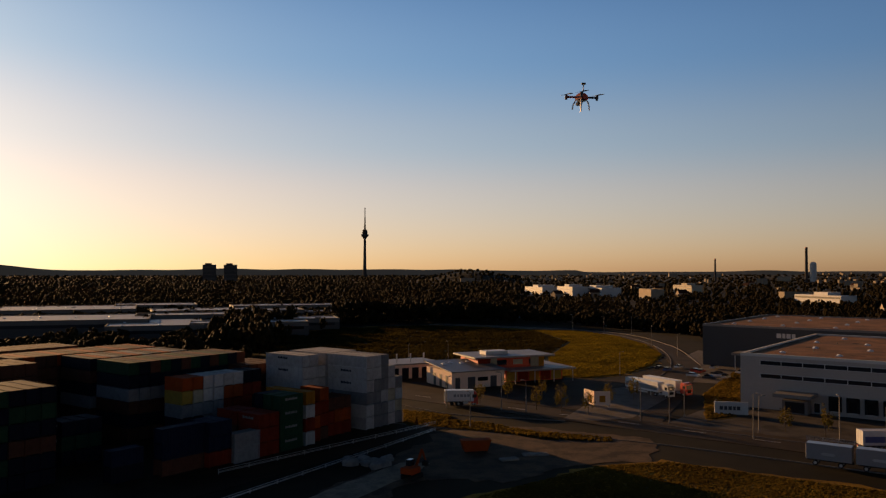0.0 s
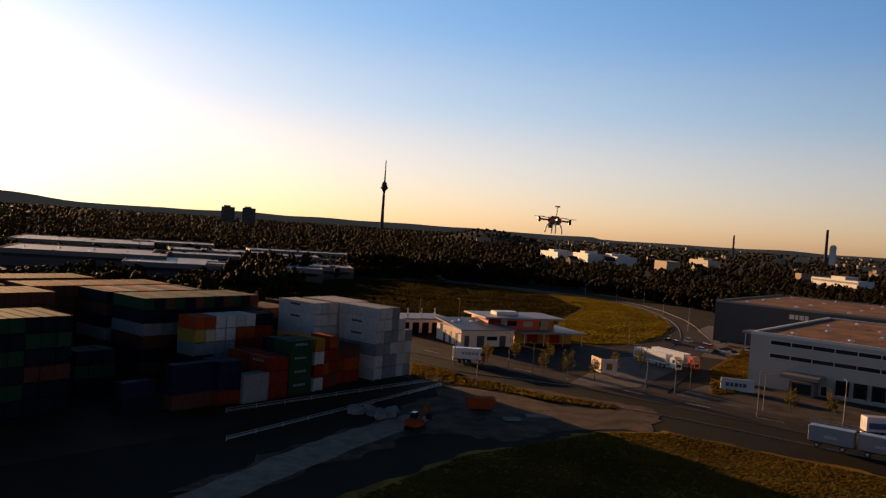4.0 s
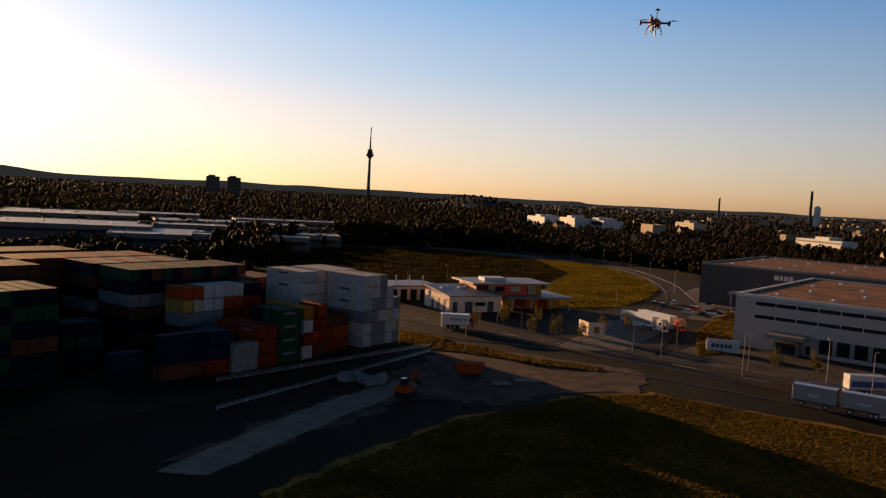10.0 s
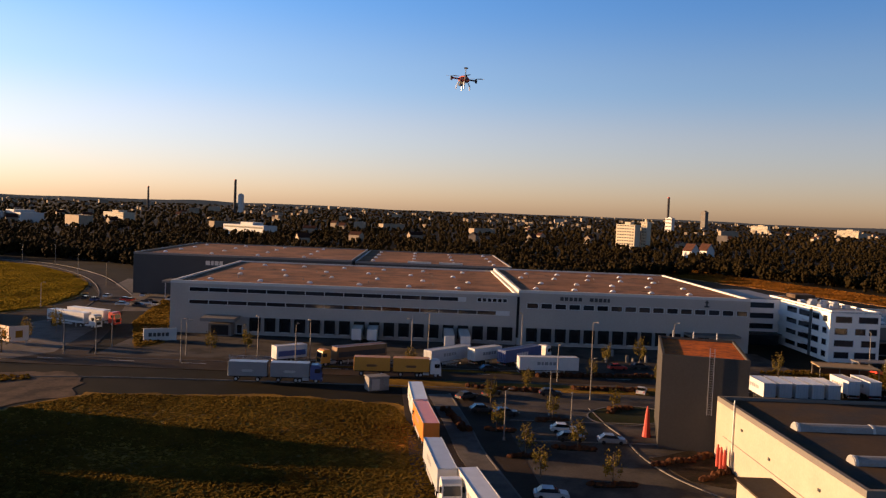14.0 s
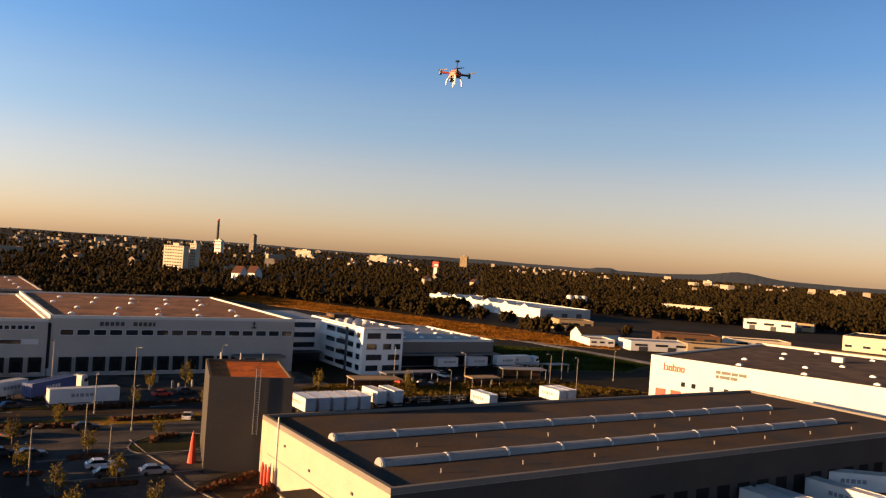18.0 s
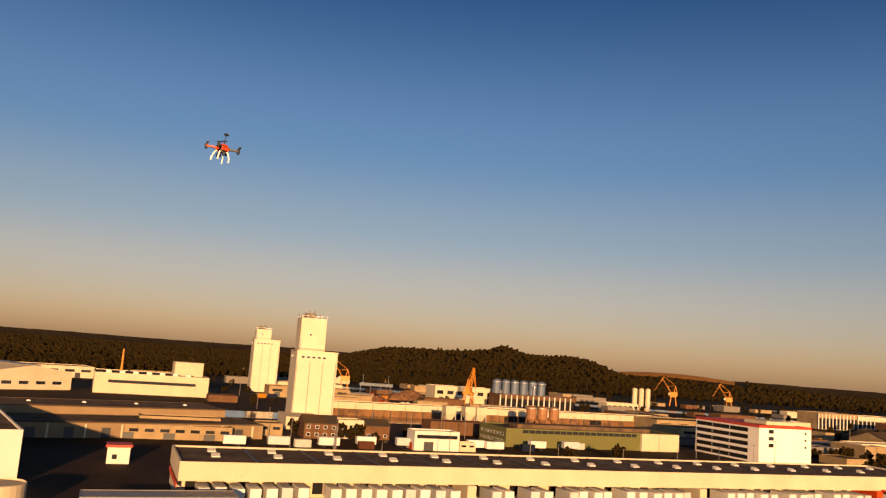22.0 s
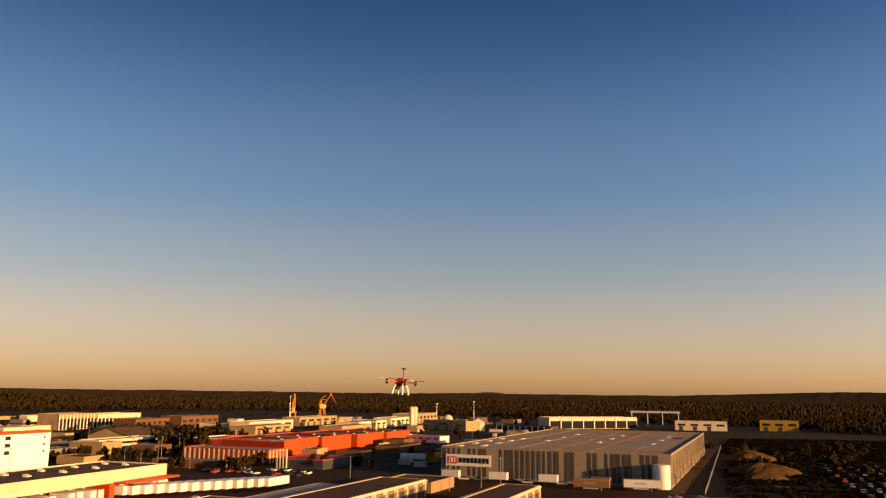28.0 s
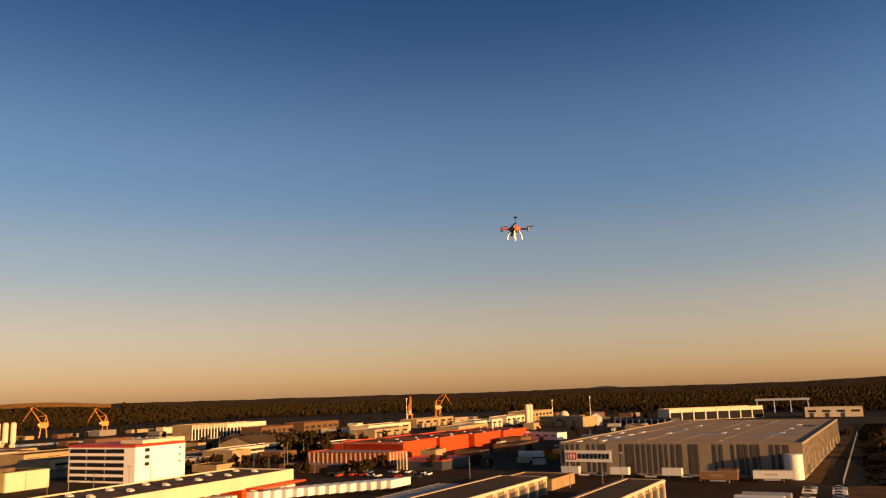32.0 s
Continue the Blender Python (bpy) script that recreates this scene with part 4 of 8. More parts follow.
for i in range(8):
    window(k, 0, 3 + 2.9 * i, 4.6, 1.6, 1.4, face=-90)
    window(k, 0, 3 + 2.9 * i, 1.6, 1.6, 1.4, face=-90)


SILOWALL = surface("pale_silo_concrete", (0.52, 0.46, 0.36), 0.8, 0, 0.10, 0.1, 2)


def silo(d, x_az, w, h, top_w, top_h, label):
    """A slab-sided grain silo with a narrower head house and an antenna."""
    o = thing("grain_silo", pose(*polar(x_az, d), 0, 0, 0, 142), label, "silo")
    body = part("body", Form().slab(-w / 2, 0, -0.3, w / 2, w * 0.95, h, 0.25), SILOWALL, o)
    part("head_house", Form().slab(-top_w / 2, 1.2, h, top_w / 2, 1.2 + top_w * 0.9, h + top_h, 0.2), SILOWALL, o)
    part("ledge", Form().box(-w / 2 - 0.2, -0.2, h - 0.3, w / 2 + 0.2, w * 0.95 + 0.2, h + 0.1), SILOWALL, o)
    for i in range(5):
        window(body, -w / 2 + 3 + i * 1.8, 0, h - 3.4, 1.0, 0.9)
        window(body, w / 2, 3 + i * 2.6, h - 3.6, 1.7, 1.1, face=90)
    for i in range(4):
        part("seam", Form().box(w / 2, 0.2 + i * w * 0.3, 0, w / 2 + 0.08, 0.45 + i * w * 0.3, h - 5), GREYRENDER, body)
    rail = Form()
    for y in (1.3, 1.1 + top_w * 0.9):
        rail.box(-top_w / 2, y, h + top_h + 1.0, top_w / 2, y + 0.12, h + top_h + 1.12)
    for x in (-top_w / 2, top_w / 2 - 0.12):
        rail.box(x, 1.3, h + top_h + 1.0, x + 0.12, 1.1 + top_w * 0.9, h + top_h + 1.12)
        for i in range(5):
            rail.box(x, 1.3 + i * top_w * 0.22, h + top_h, x + 0.12, 1.42 + i * top_w * 0.22, h + top_h + 1.1)
    part("railing", rail, STEEL, o)
    part("lift_room", Form().slab(-2, 4, h + top_h, 2.5, 8, h + top_h + 2.6, 0.1), GREYRENDER, o)
    window(o, top_w / 2, top_w * 0.45, h + top_h * 0.45, 1.2, 1.2, face=90)
    for i in range(6):
        part("roof_fan", Form().lathe([(0.35, 0), (0.35, 1.2), (0.6, 1.3), (0.1, 1.7)], 8, pose(-top_w / 2 + 1 + i * (top_w - 2) / 5, 3 + (i % 3) * 2.5, h + top_h)), GREYRENDER, o)
    for i in range(7):
        q = (-top_w * 0.45 + i * top_w * 0.15, 1.6 + (i * 5 % 7) * top_w * 0.11)
        part("aerial", Form().tube((*q, h + top_h), (*q, h + top_h + 2.2 + (i * 3 % 4) * 0.7), 0.2, 0.14, 6).box(q[0] - 0.5, q[1] - 0.15, h + top_h + 1.5, q[0] + 0.5, q[1] + 0.15, h + top_h + 2.1), GREYRENDER, o)
    part("walkway_rail", Form().box(-w / 2, -0.1, h + 0.9, w / 2, 0.05, h + 1.1).box(w / 2 - 0.05, -0.1, h + 0.9, w / 2 + 0.1, w * 0.9, h + 1.1), GREYRENDER, o)
    part("antenna", Form().tube((w / 2 - 0.3, 1, h), (w / 2 - 0.3, 1, h + 6), 0.16), STEEL, o)
    return o


s = silo(405, -136.45, 21, 35.0, 14, 16.0, "tall cream grain silo with head house")
part("side_shed", Form().box(8, -6, 0, 36, 10, 5.5), CREAM, s)
silo(655, -133.6, 21, 40.5, 13, 8, "tall cream grain silo further back")

STRIPERED = surface("brown_red_cladding", (0.264, 0.048, 0.02), 0.8, 0, 0.12, 0.2, 3)
# the orange-red halls and their striped neighbour
for i, (x, y, l) in enumerate(((-50, -466, 38), (-76, -498, 38), (-104, -530, 40), (-131, -561, 40))):
    k = hall("red_hall", pose(x, y, 0, 0, 0, -128) @ pose(0, 0, 0), l, 44, 9.0 - 0.2 * i, ORANGE, ROOFDARK, "orange-red clad hall with dark roof", "warehouse", 0.4, ORANGE, group="red halls")
    roof_dots(k, 8.5 - 0.2 * i, [(8 + 20 * a, 7 + 15 * b) for a in range(2) for b in range(2)], DOME_FORM, "skylight_dome")
k = hall("red_side_hall", pose(-50, -466, 0, 0, 0, 142) @ pose(-62, 0, 0), 61.5, 30, 8.6, REDPAINT, ROOFDARK, "dark red clad hall side in shade", "warehouse", 0.4, WHITE)
k = hall("striped_hall", pose(-37, -416, 0, 0, 0, 142) @ pose(-52, 0, 0), 52, 18, 7.0, STRIPERED, ROOFGREY, "low hall with red and pale upright stripes", "warehouse", 0.3)
for i in range(17):
    part("white_stripe", Form().box(1 + 3 * i, -0.15, 0.4, 1.9 + 3 * i, 0.02, 6.6), CREAM, k)
    part("white_stripe", Form().box(51.98, 1 + 3 * i, 0.4, 52.15, 1.9 + 3 * i, 6.6), CREAM, k) if i < 6 else None

# the wide grey hall with upright panels in two greys and a round corner tower
CLAD = surface("pale_grey_cladding", (0.20, 0.166, 0.13), 0.85, 0, 0.1, 0.1, 2)
CLADDARK = surface("brown_grey_cladding", (0.0612, 0.0504, 0.0418), 0.85, 0, 0.12, 0.1, 2)
CLADROOF = surface("brown_grey_sheet_roof", (0.27, 0.215, 0.16), 0.9, 0, 0.15, 0.05, 1)
DB = (-105.0, -344.0)
k = hall("panel_hall", pose(*DB, 0, 0, 0, 141.7), 97, 205, 13.2, CLAD, CLADROOF, "huge hall clad in upright panels of two greys", "warehouse", 0.5)
for i in range(39):
    if rnd.random() < 0.62:
        w = rnd.choice((0.7, 1.1, 1.1, 1.8))
        part("dark_panel", Form().box(1 + 2.35 * i, -0.16, 0.9, 1 + 2.35 * i + w, 0.02, 12.4), CLADDARK, k)
part("plinth", Form().box(0, -0.35, 0, 97, -0.05, 0.8), CONCRETE, k)
sign = part("sign_board", Form().box(2.2, -0.4, 5.0, 22.6, -0.05, 9.8), WHITE, k, "white sign board with red emblem and dark bars")
part("emblem", Form().box(3.0, -0.5, 5.9, 7.4, -0.4, 8.9), REDPAINT, sign)
part("emblem_bar", Form().box(3.5, -0.55, 6.4, 4.1, -0.5, 8.4).box(4.7, -0.55, 6.4, 5.3, -0.5, 8.4).box(6.0, -0.55, 6.4, 6.6, -0.5, 8.4), WHITE, sign)
bars(sign, 8.2, -0.4, 6.4, [1.3, 1.3, 1.3, 1.3, 1.3, 1.3, 1.3, 1.3], 2.1, DARK, 0.45)
part("corner_tower", Form().lathe([(3.4, 0), (3.4, 8.9), (3.1, 9.2), (0.2, 9.3)], 24, pose(93.5, -2.6, 0)), WHITEMETAL, k)
flat_light = Form().box(-0.9, -3, 0, 0.9, 3, 0.2).mesh("roof_light", DOME)
roof_dots(k, 12.75, [(5 + 9 * a, 10 + 21 * b + 7 * a) for a in range(2) for b in range(4)] + [(30 + 26 * a, 70 + 36 * b) for a in range(3) for b in range(3)], flat_light, "roof_light")
for a in range(1, 6):
    part("roof_seam", Form().box(16.1 * a - 0.1, 1, 12.75, 16.1 * a + 0.1, 204, 12.82), CLADROOF, k)
for i in range(14):
    x, y = 4 + (i * 37) % 84, 8 + (i * 53) % 180
    part("roof_sheet", Form().box(x, y, 12.75, x + 6 + (i % 3) * 4, y + 9 + (i % 4) * 6, 12.785), ROOFGREY if i % 3 else CLAD, k, "weathered roof sheet of another grey")
for b in range(9):
    part("gate", Form().box(96.95, 14 + 22 * b, 0, 97.12, 18 + 22 * b, 4.2), DARKPANEL, k)
for b in range(44):
    part("dark_panel", Form().box(96.98, 2 + 4.6 * b, 4.6 if b % 5 == 3 else 0.9, 97.14, 2 + 4.6 * b + (1.2, 2.0, 1.5)[b % 3], 12.4), CLADDARK, k)

SANDY = surface("weathered_boards", (0.15, 0.112, 0.075), 0.85, 0, 0.25, 0.3, 4)
# the broad low hall and the long sheds in front of it
BAND = surface("pale_eave_sheet", (0.36, 0.288, 0.224), 0.8, 0, 0.2, 0.5, 4)
k = hall("broad_hall", pose(-50, -213, 0, 0, 0, GRID), 56, 78, 6.2, CREAM, ROOFDARK, "broad low hall with dark roof and cream end wall", "warehouse", 0.3, CREAM, 0.15)
roof_dots(k, 6.05, [(7 + 12 * i + 4 * (j % 2), 8 + 17 * j) for i in range(5) for j in range(4) if abs(7 + 12 * i + 4 * (j % 2) - 32) > 3], LIGHTBOX, "slanted_roof_light")
part("roof_light_strip", Form().box(31.3, 1, 6.05, 32.9, 76, 6.6), BAND, k)
for i in range(9):
    part("strip_cap", Form().box(31.1, 4 + 8.4 * i, 6.6, 33.1, 7.4 + 8.4 * i, 6.85), WHITEMETAL, k)
for i in range(9):
    part("wall_joint", Form().box(-0.03, 8.4 * i + 8, 0.4, 0.02, 8.4 * i + 8.12, 5.6), DARKPANEL, k)
for x, y, w, l, h, roof, rim in ((-80, -280, 18.5, 66, 6.0, ROOFDARK, CREAM), (-112, -254, 13.5, 106, 6.0, ROOFDARK, CREAM)):
    o = hall("long_shed", pose(x, y, 0, 0, 0, GRID), w, l, h, SANDY, roof, "long low shed with dark roof and pale eaves", "shed", 0.5, rim, 0.1, "long sheds")
    part("gutter", Form().box(-0.35, 0, h - 0.7, 0, l, h - 0.25), CREAM, o)
    part("ridge_sheet", Form().box(w - 1.6, 0.6, h - 0.1, w - 0.5, l - 0.6, h + 0.12), BAND, o)
    for i in range(int(l / 8)):
        part("gate", Form().box(-0.1, 3 + 8 * i, 0.1, 0.05, 7 + 8 * i, 4.0), DARKPANEL, o)
        part("pier", Form().box(-0.32, 0.9 + 8 * i, 0, -0.02, 1.5 + 8 * i, h - 0.75), CREAM, o)
        part("eave_board", Form().box(-0.42, 1.5 + 8 * i, h - 1.5, -0.05, 4.2 + 8 * i, h - 0.75), BAND, o)
k = hall("pale_roof_shed", pose(-54.5, -275.6, 0, 0, 0, GRID), 15, 46, 5.0, SANDY, ROOFGREY, "low shed with a pale grey sheet roof", "shed", 0.3, ROOFGREY, 0.1)
roof_dots(k, 4.9, [(4 + 7 * (i % 2), 5 + 7 * i) for i in range(6)], PIPE_FORM, "vent_pipe")
hall("pink_end_shed", pose(-99, -307, 0, 0, 0, GRID), 21, 24, 4.0, SANDWALL, ROOFDARK, "low sandy shed end between the long sheds", "shed", 0.3)


def crane(az, d, h, swing, label):
    """A harbour luffing crane: gantry, cab and a steep jib with its tie."""
    o = thing("harbour_crane", pose(*polar(az, d), 0, 0, 0, swing), label, "crane", "harbour cranes")
    g = Form()
    for sx, sy in product((-4, 4), (-4, 4)):
        g.tube((sx, sy, 0), (sx * 0.6, sy * 0.6, h * 0.34), 0.55, 0.5, 6)
    g.box(-4, -4, h * 0.32, 4, 4, h * 0.36)
    part("gantry", g, CRANEPAINT, o)
    part("machine_house", Form().slab(-5, -2.2, h * 0.36, 3.4, 2.2, h * 0.50, 0.2), CRANEPAINT, o)
    part("cab", Form().slab(3.4, -1.2, h * 0.38, 5.6, 1.2, h * 0.47, 0.15), CREAM, o)
    foot, tip, knee = Vector((1.5, 0, h * 0.42)), Vector((h * 0.42, 0, h)), Vector((-2.5, 0, h * 0.72))
    nose, heel = Vector((h * 0.66, 0, h * 0.50)), Vector((h * 0.33, 0, h * 1.02))
    for name, a, b, wide, thick in (("jib", foot, tip, 1.3, 0.42), ("fly_jib", heel, nose, 0.8, 0.32)):
        j = Form()
        for s in (-1, 1):
            j.tube((a.x, s * wide, a.z), (b.x, s * wide * 0.35, b.z), thick, thick * 0.7, 6)
        for i in range(9):
            q, q2 = a.lerp(b, i / 9), a.lerp(b, (i + 1) / 9)
            w, w2 = wide * (1 - 0.65 * i / 9), wide * (1 - 0.65 * (i + 1) / 9)
            j.tube((q.x, -w, q.z), (q2.x, w2, q2.z), 0.14, 0.14, 4).tube((q.x, w, q.z), (q2.x, -w2, q2.z), 0.14, 0.14, 4)
        part(name, j, CRANEPAINT, o)
    m = Form()
    for s in (-1, 1):
        m.tube((-1.0, s, h * 0.48), (knee.x, s * 0.5, knee.z), 0.4, 0.3, 6).tube((-4.5, s, h * 0.48), (knee.x, s * 0.5, knee.z), 0.3, 0.25, 6)
    part("mast", m, CRANEPAINT, o)
    part("tie", Form().tube(knee, heel, 0.2, 0.2, 5).tube(knee, foot.lerp(tip, 0.45), 0.2, 0.2, 5), CRANEPAINT, o)
    part("hook_rope", Form().tube(nose, (nose.x, 0, h * 0.3), 0.1, 0.1, 4), DARKPANEL, o)


for az, d, h, sw in ((-140.1, 760, 27, 40), (-148.9, 650, 30, 285), (-162.9, 1030, 34, 15), (-166.4, 1070, 30, 40), (-186.6, 1000, 32, 90), (-188.6, 1240, 34, 190)):
    crane(az, d, h, sw, "orange harbour crane with raised jib")

# ---- landmarks on the horizon ----
t = thing("television_tower", pose(*polar(5.05, 3650), 0), "slender concrete television tower with basket and mast", "tower")
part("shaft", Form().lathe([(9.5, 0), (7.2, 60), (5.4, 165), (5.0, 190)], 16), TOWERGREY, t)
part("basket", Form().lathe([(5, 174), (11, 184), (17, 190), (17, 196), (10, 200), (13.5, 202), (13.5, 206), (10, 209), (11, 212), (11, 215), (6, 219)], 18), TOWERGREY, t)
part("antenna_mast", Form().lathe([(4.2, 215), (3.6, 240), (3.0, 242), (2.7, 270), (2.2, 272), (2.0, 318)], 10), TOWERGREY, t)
for az in (15.75, 14.35):
    o = thing("tower_block", pose(*polar(az, 2300), 0, 0, 0, 15), "grey high-rise housing block seen against the light", "building")
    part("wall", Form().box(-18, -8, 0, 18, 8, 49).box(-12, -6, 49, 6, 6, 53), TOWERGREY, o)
    for f in range(12):
        part("balcony", Form().box(-17, -9.2, 3 + 3.7 * f, 17, -8, 4.2 + 3.7 * f), GREYRENDER, o)


def chimney(az, d, h, r, label):
    o = thing("chimney", pose(*polar(az, d), 0), label, "chimney")
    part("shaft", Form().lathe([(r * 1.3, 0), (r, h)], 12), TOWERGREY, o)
    part("rim", Form().lathe([(r * 1.1, h - 3), (r * 1.1, h)], 12), REDPAINT, o)


chimney(-25.0, 2600, 105, 3.6, "tall power station chimney")
chimney(-19.35, 2600, 72, 2.6, "slender far chimney against the sky")
chimney(-55.3, 2400, 100, 3.2, "tall slender chimney beside a white block")
o = thing("storage_tank", pose(*polar(-25.4, 2600), 0), "white lit storage tank beside the chimney", "tank")
part("shell", Form().lathe([(9, 0), (9, 56), (6, 60), (1, 62)], 16), WHITE, o)


# ---- container yard ----
PAINTS = {
    "white": (0.62, 0.6, 0.57), "grey": (0.28, 0.28, 0.28), "red": (0.26, 0.03, 0.012), "orange": (0.42, 0.07, 0.012), "green": (0.02, 0.065, 0.032),
    "blue": (0.014, 0.021, 0.052), "navy": (0.012, 0.014, 0.026), "brown": (0.13, 0.05, 0.03), "yellow": (0.48, 0.32, 0.06), "cream": (0.55, 0.48, 0.33), "amber": (0.5, 0.2, 0.02),
}
PAINTED = {n: surface(n + "_container_paint", c, 0.8, 0, 0.1, 0.5, 5, 0, tuple(v * 0.86 for v in c), 0.14) for n, c in ((n, tuple(0.62 * v for v in c)) for n, c in PAINTS.items())}
BOXES = {}


def container(m, colour, length=12.19, mark=False, far=False):
    """A shipping container with corrugated sides, corner posts, doors with lock bars. Local x along it."""
    key = (colour, length, mark, far)
    if key not in BOXES:
        o = thing("shipping_container", m, f"{colour} corrugated shipping container in a stack", "container", "containers in the yard")
        w, h, n = 2.44, 2.72, int(length / 0.56)
        side = []
        for i in range(n):
            x, p = 0.15 + i * (length - 0.3) / n, (length - 0.3) / n
            side += [(x, 0.0), (x + p * 0.3, 0.0), (x + p * 0.42, 0.045), (x + p * 0.85, 0.045), (x + p * 0.97, 0.0)]
        outline = side + [(length - 0.15, 0)] + [(length - 0.15, w)] + [(length - x, w - y) for x, y in side] + [(0.15, w)]
        f = Form().prism(outline, 0.12, h - 0.05)
        if not far:
            part("body", f, PAINTED[colour], o)
            f = Form()
        for x, y in product((0, length - 0.16), (-0.02, w - 0.14)):
            f.box(x, y, 0, x + 0.16, y + 0.16, h)
        f.box(0.16, -0.02, 0, length - 0.16, 0.1, 0.16).box(0.16, w - 0.1, 0, length - 0.16, w + 0.02, 0.16)
        f.box(0.16, -0.02, h - 0.1, length - 0.16, 0.08, h).box(0.16, w - 0.08, h - 0.1, length - 0.16, w + 0.02, h)
        part("body" if far else "frame", f, PAINTED[colour], o)
        if far:
            part("door", Form().box(length - 0.14, 0.1, 0.16, length - 0.06, w - 0.1, h - 0.12), PAINTED[colour], o)
        for y in () if far else (0.1, w / 2 + 0.02):
            d = part("door", Form().box(length - 0.14, y, 0.16, length - 0.06, y + w / 2 - 0.12, h - 0.12), PAINTED[colour], o)
            part("lock_bar", Form().tube((length - 0.02, y + 0.3, 0.2), (length - 0.02, y + 0.3, h - 0.2), 0.03, 0.03, 5).tube((length - 0.02, y + 0.8, 0.2), (length - 0.02, y + 0.8, h - 0.2), 0.03, 0.03, 5), PAINTED[colour], d)
        if mark:
            f, x = Form(), 1.3 if length < 8 else 4.2
            for q, up in ((0.42, 0.5), (0.34, 0.38), (0.38, 0.5), (0.30, 0.38), (0.40, 0.5), (0.34, 0.38), (0.36, 0.44)):
                f.box(x, -0.045, 1.7, x + q, -0.02, 1.7 + up)
                x += q + 0.10
            part("lettering", f, PAINTED["grey" if colour not in ("white", "cream") else "navy"], o)
        BOXES[key] = o
        return o
    return copy_thing(BOXES[key], m)


FENCE = Vector((-36.8, 146.6))
UU, VV = Vector((0.60, 0.80)), Vector((-0.80, 0.60))


def stack(a, b, colours, across=True, length=12.19, mark=()):
    """Containers on one another. a: metres along the fence, b: metres behind it. across: they lie square to the fence, doors towards it."""
    p = FENCE + UU * a + VV * b
    ang = math.degrees(math.atan2(-VV.y, -VV.x)) if across else math.degrees(math.atan2(UU.y, UU.x))
    for i, c in enumerate(colours):
        m = pose(p.x, p.y, 0.05 + 2.74 * i, 0, 0, ang)
        m = m @ (pose(-length, 0, 0) if across else pose(0, 0, 0))
        container(m @ pose(rnd.uniform(-0.06, 0.06), rnd.uniform(-0.04, 0.04), 0), c, length, i in mark, b > 12)


W_, G_, R_, O_, N_, B_, D_, Y_, C_, A_, L_ = "white", "grey", "red", "orange", "green", "blue", "brown", "yellow", "cream", "amber", "navy"
# the big block of white boxes by the fence's far end, stepping down
for i, hgt in enumerate((6, 6, 6, 5, 4)):
    stack(39.6 + 2.52 * i, 2.9, [rnd.choice((W_, G_, G_, W_, C_)) for _ in range(hgt)], mark=(3, 4) if i == 0 else ())
for i in range(4):
    stack(39.6 + 2.52 * i, 15.5, [rnd.choice((W_, W_, C_)) for _ in range(6)], mark=(3, 4, 5) if i == 0 else ())
for i in range(3):
    stack(32 + 2.52 * i, 15.5, [W_, W_, G_, W_, W_, W_][:6 if i < 2 else 5], mark=(4, 5))
for i in range(3):
    stack(28.6 + 2.6 * i, 4.5, [R_, O_ if i else R_, D_], length=6.06)
stack(20.2, 2.0, [W_, R_, W_, A_])
stack(22.8, 3.0, [R_, O_, R_])
stack(13.2, 2.0, [N_, N_, N_, N_], across=False, length=6.06, mark=(0, 1, 2, 3))
stack(13.2, 4.7, [N_, R_, N_, N_], across=False, length=6.06)
stack(13.2, 7.4, [R_, R_, L_, L_], across=False, length=6.06)
for i in range(2):
    stack(7.4 + 2.6 * i, 1.5, [R_, R_, R_], length=6.06, mark=(0, 2))
    stack(7.4 + 2.6 * i, 8, [G_, D_, R_], length=6.06)
stack(1.6, 1.5, [G_, G_], across=False, length=6.06)
for i in range(2):
    stack(-3.2 + 2.5 * i, 2.5, [R_, B_, B_], length=6.06, mark=(1, 2))
stack(-12, 4.0, [D_, B_, B_], across=False)
stack(-20, 6.5, [L_, B_], across=False, length=6.06)
# added stacks, mostly hidden, that close a gap where low sun came through
stack(25.7, 3.5, [D_, R_, R_, O_], length=6.06)
for i in range(5):
    stack(26.2 + 2.6 * i, 30, [D_, L_, D_, L_, D_])
# second line: mixed boxes
for i, cs in enumerate(([D_, L_, G_, Y_, O_], [D_, L_, G_, C_, O_], [L_, G_, G_, W_, W_], [D_, G_, G_, W_, W_], [L_, D_, R_, O_, W_], [L_, D_, R_, O_, W_], [D_, L_, R_, R_, L_], [D_, D_, L_, R_, L_])):
    stack(5 + 2.6 * i, 22, cs, length=6.06)


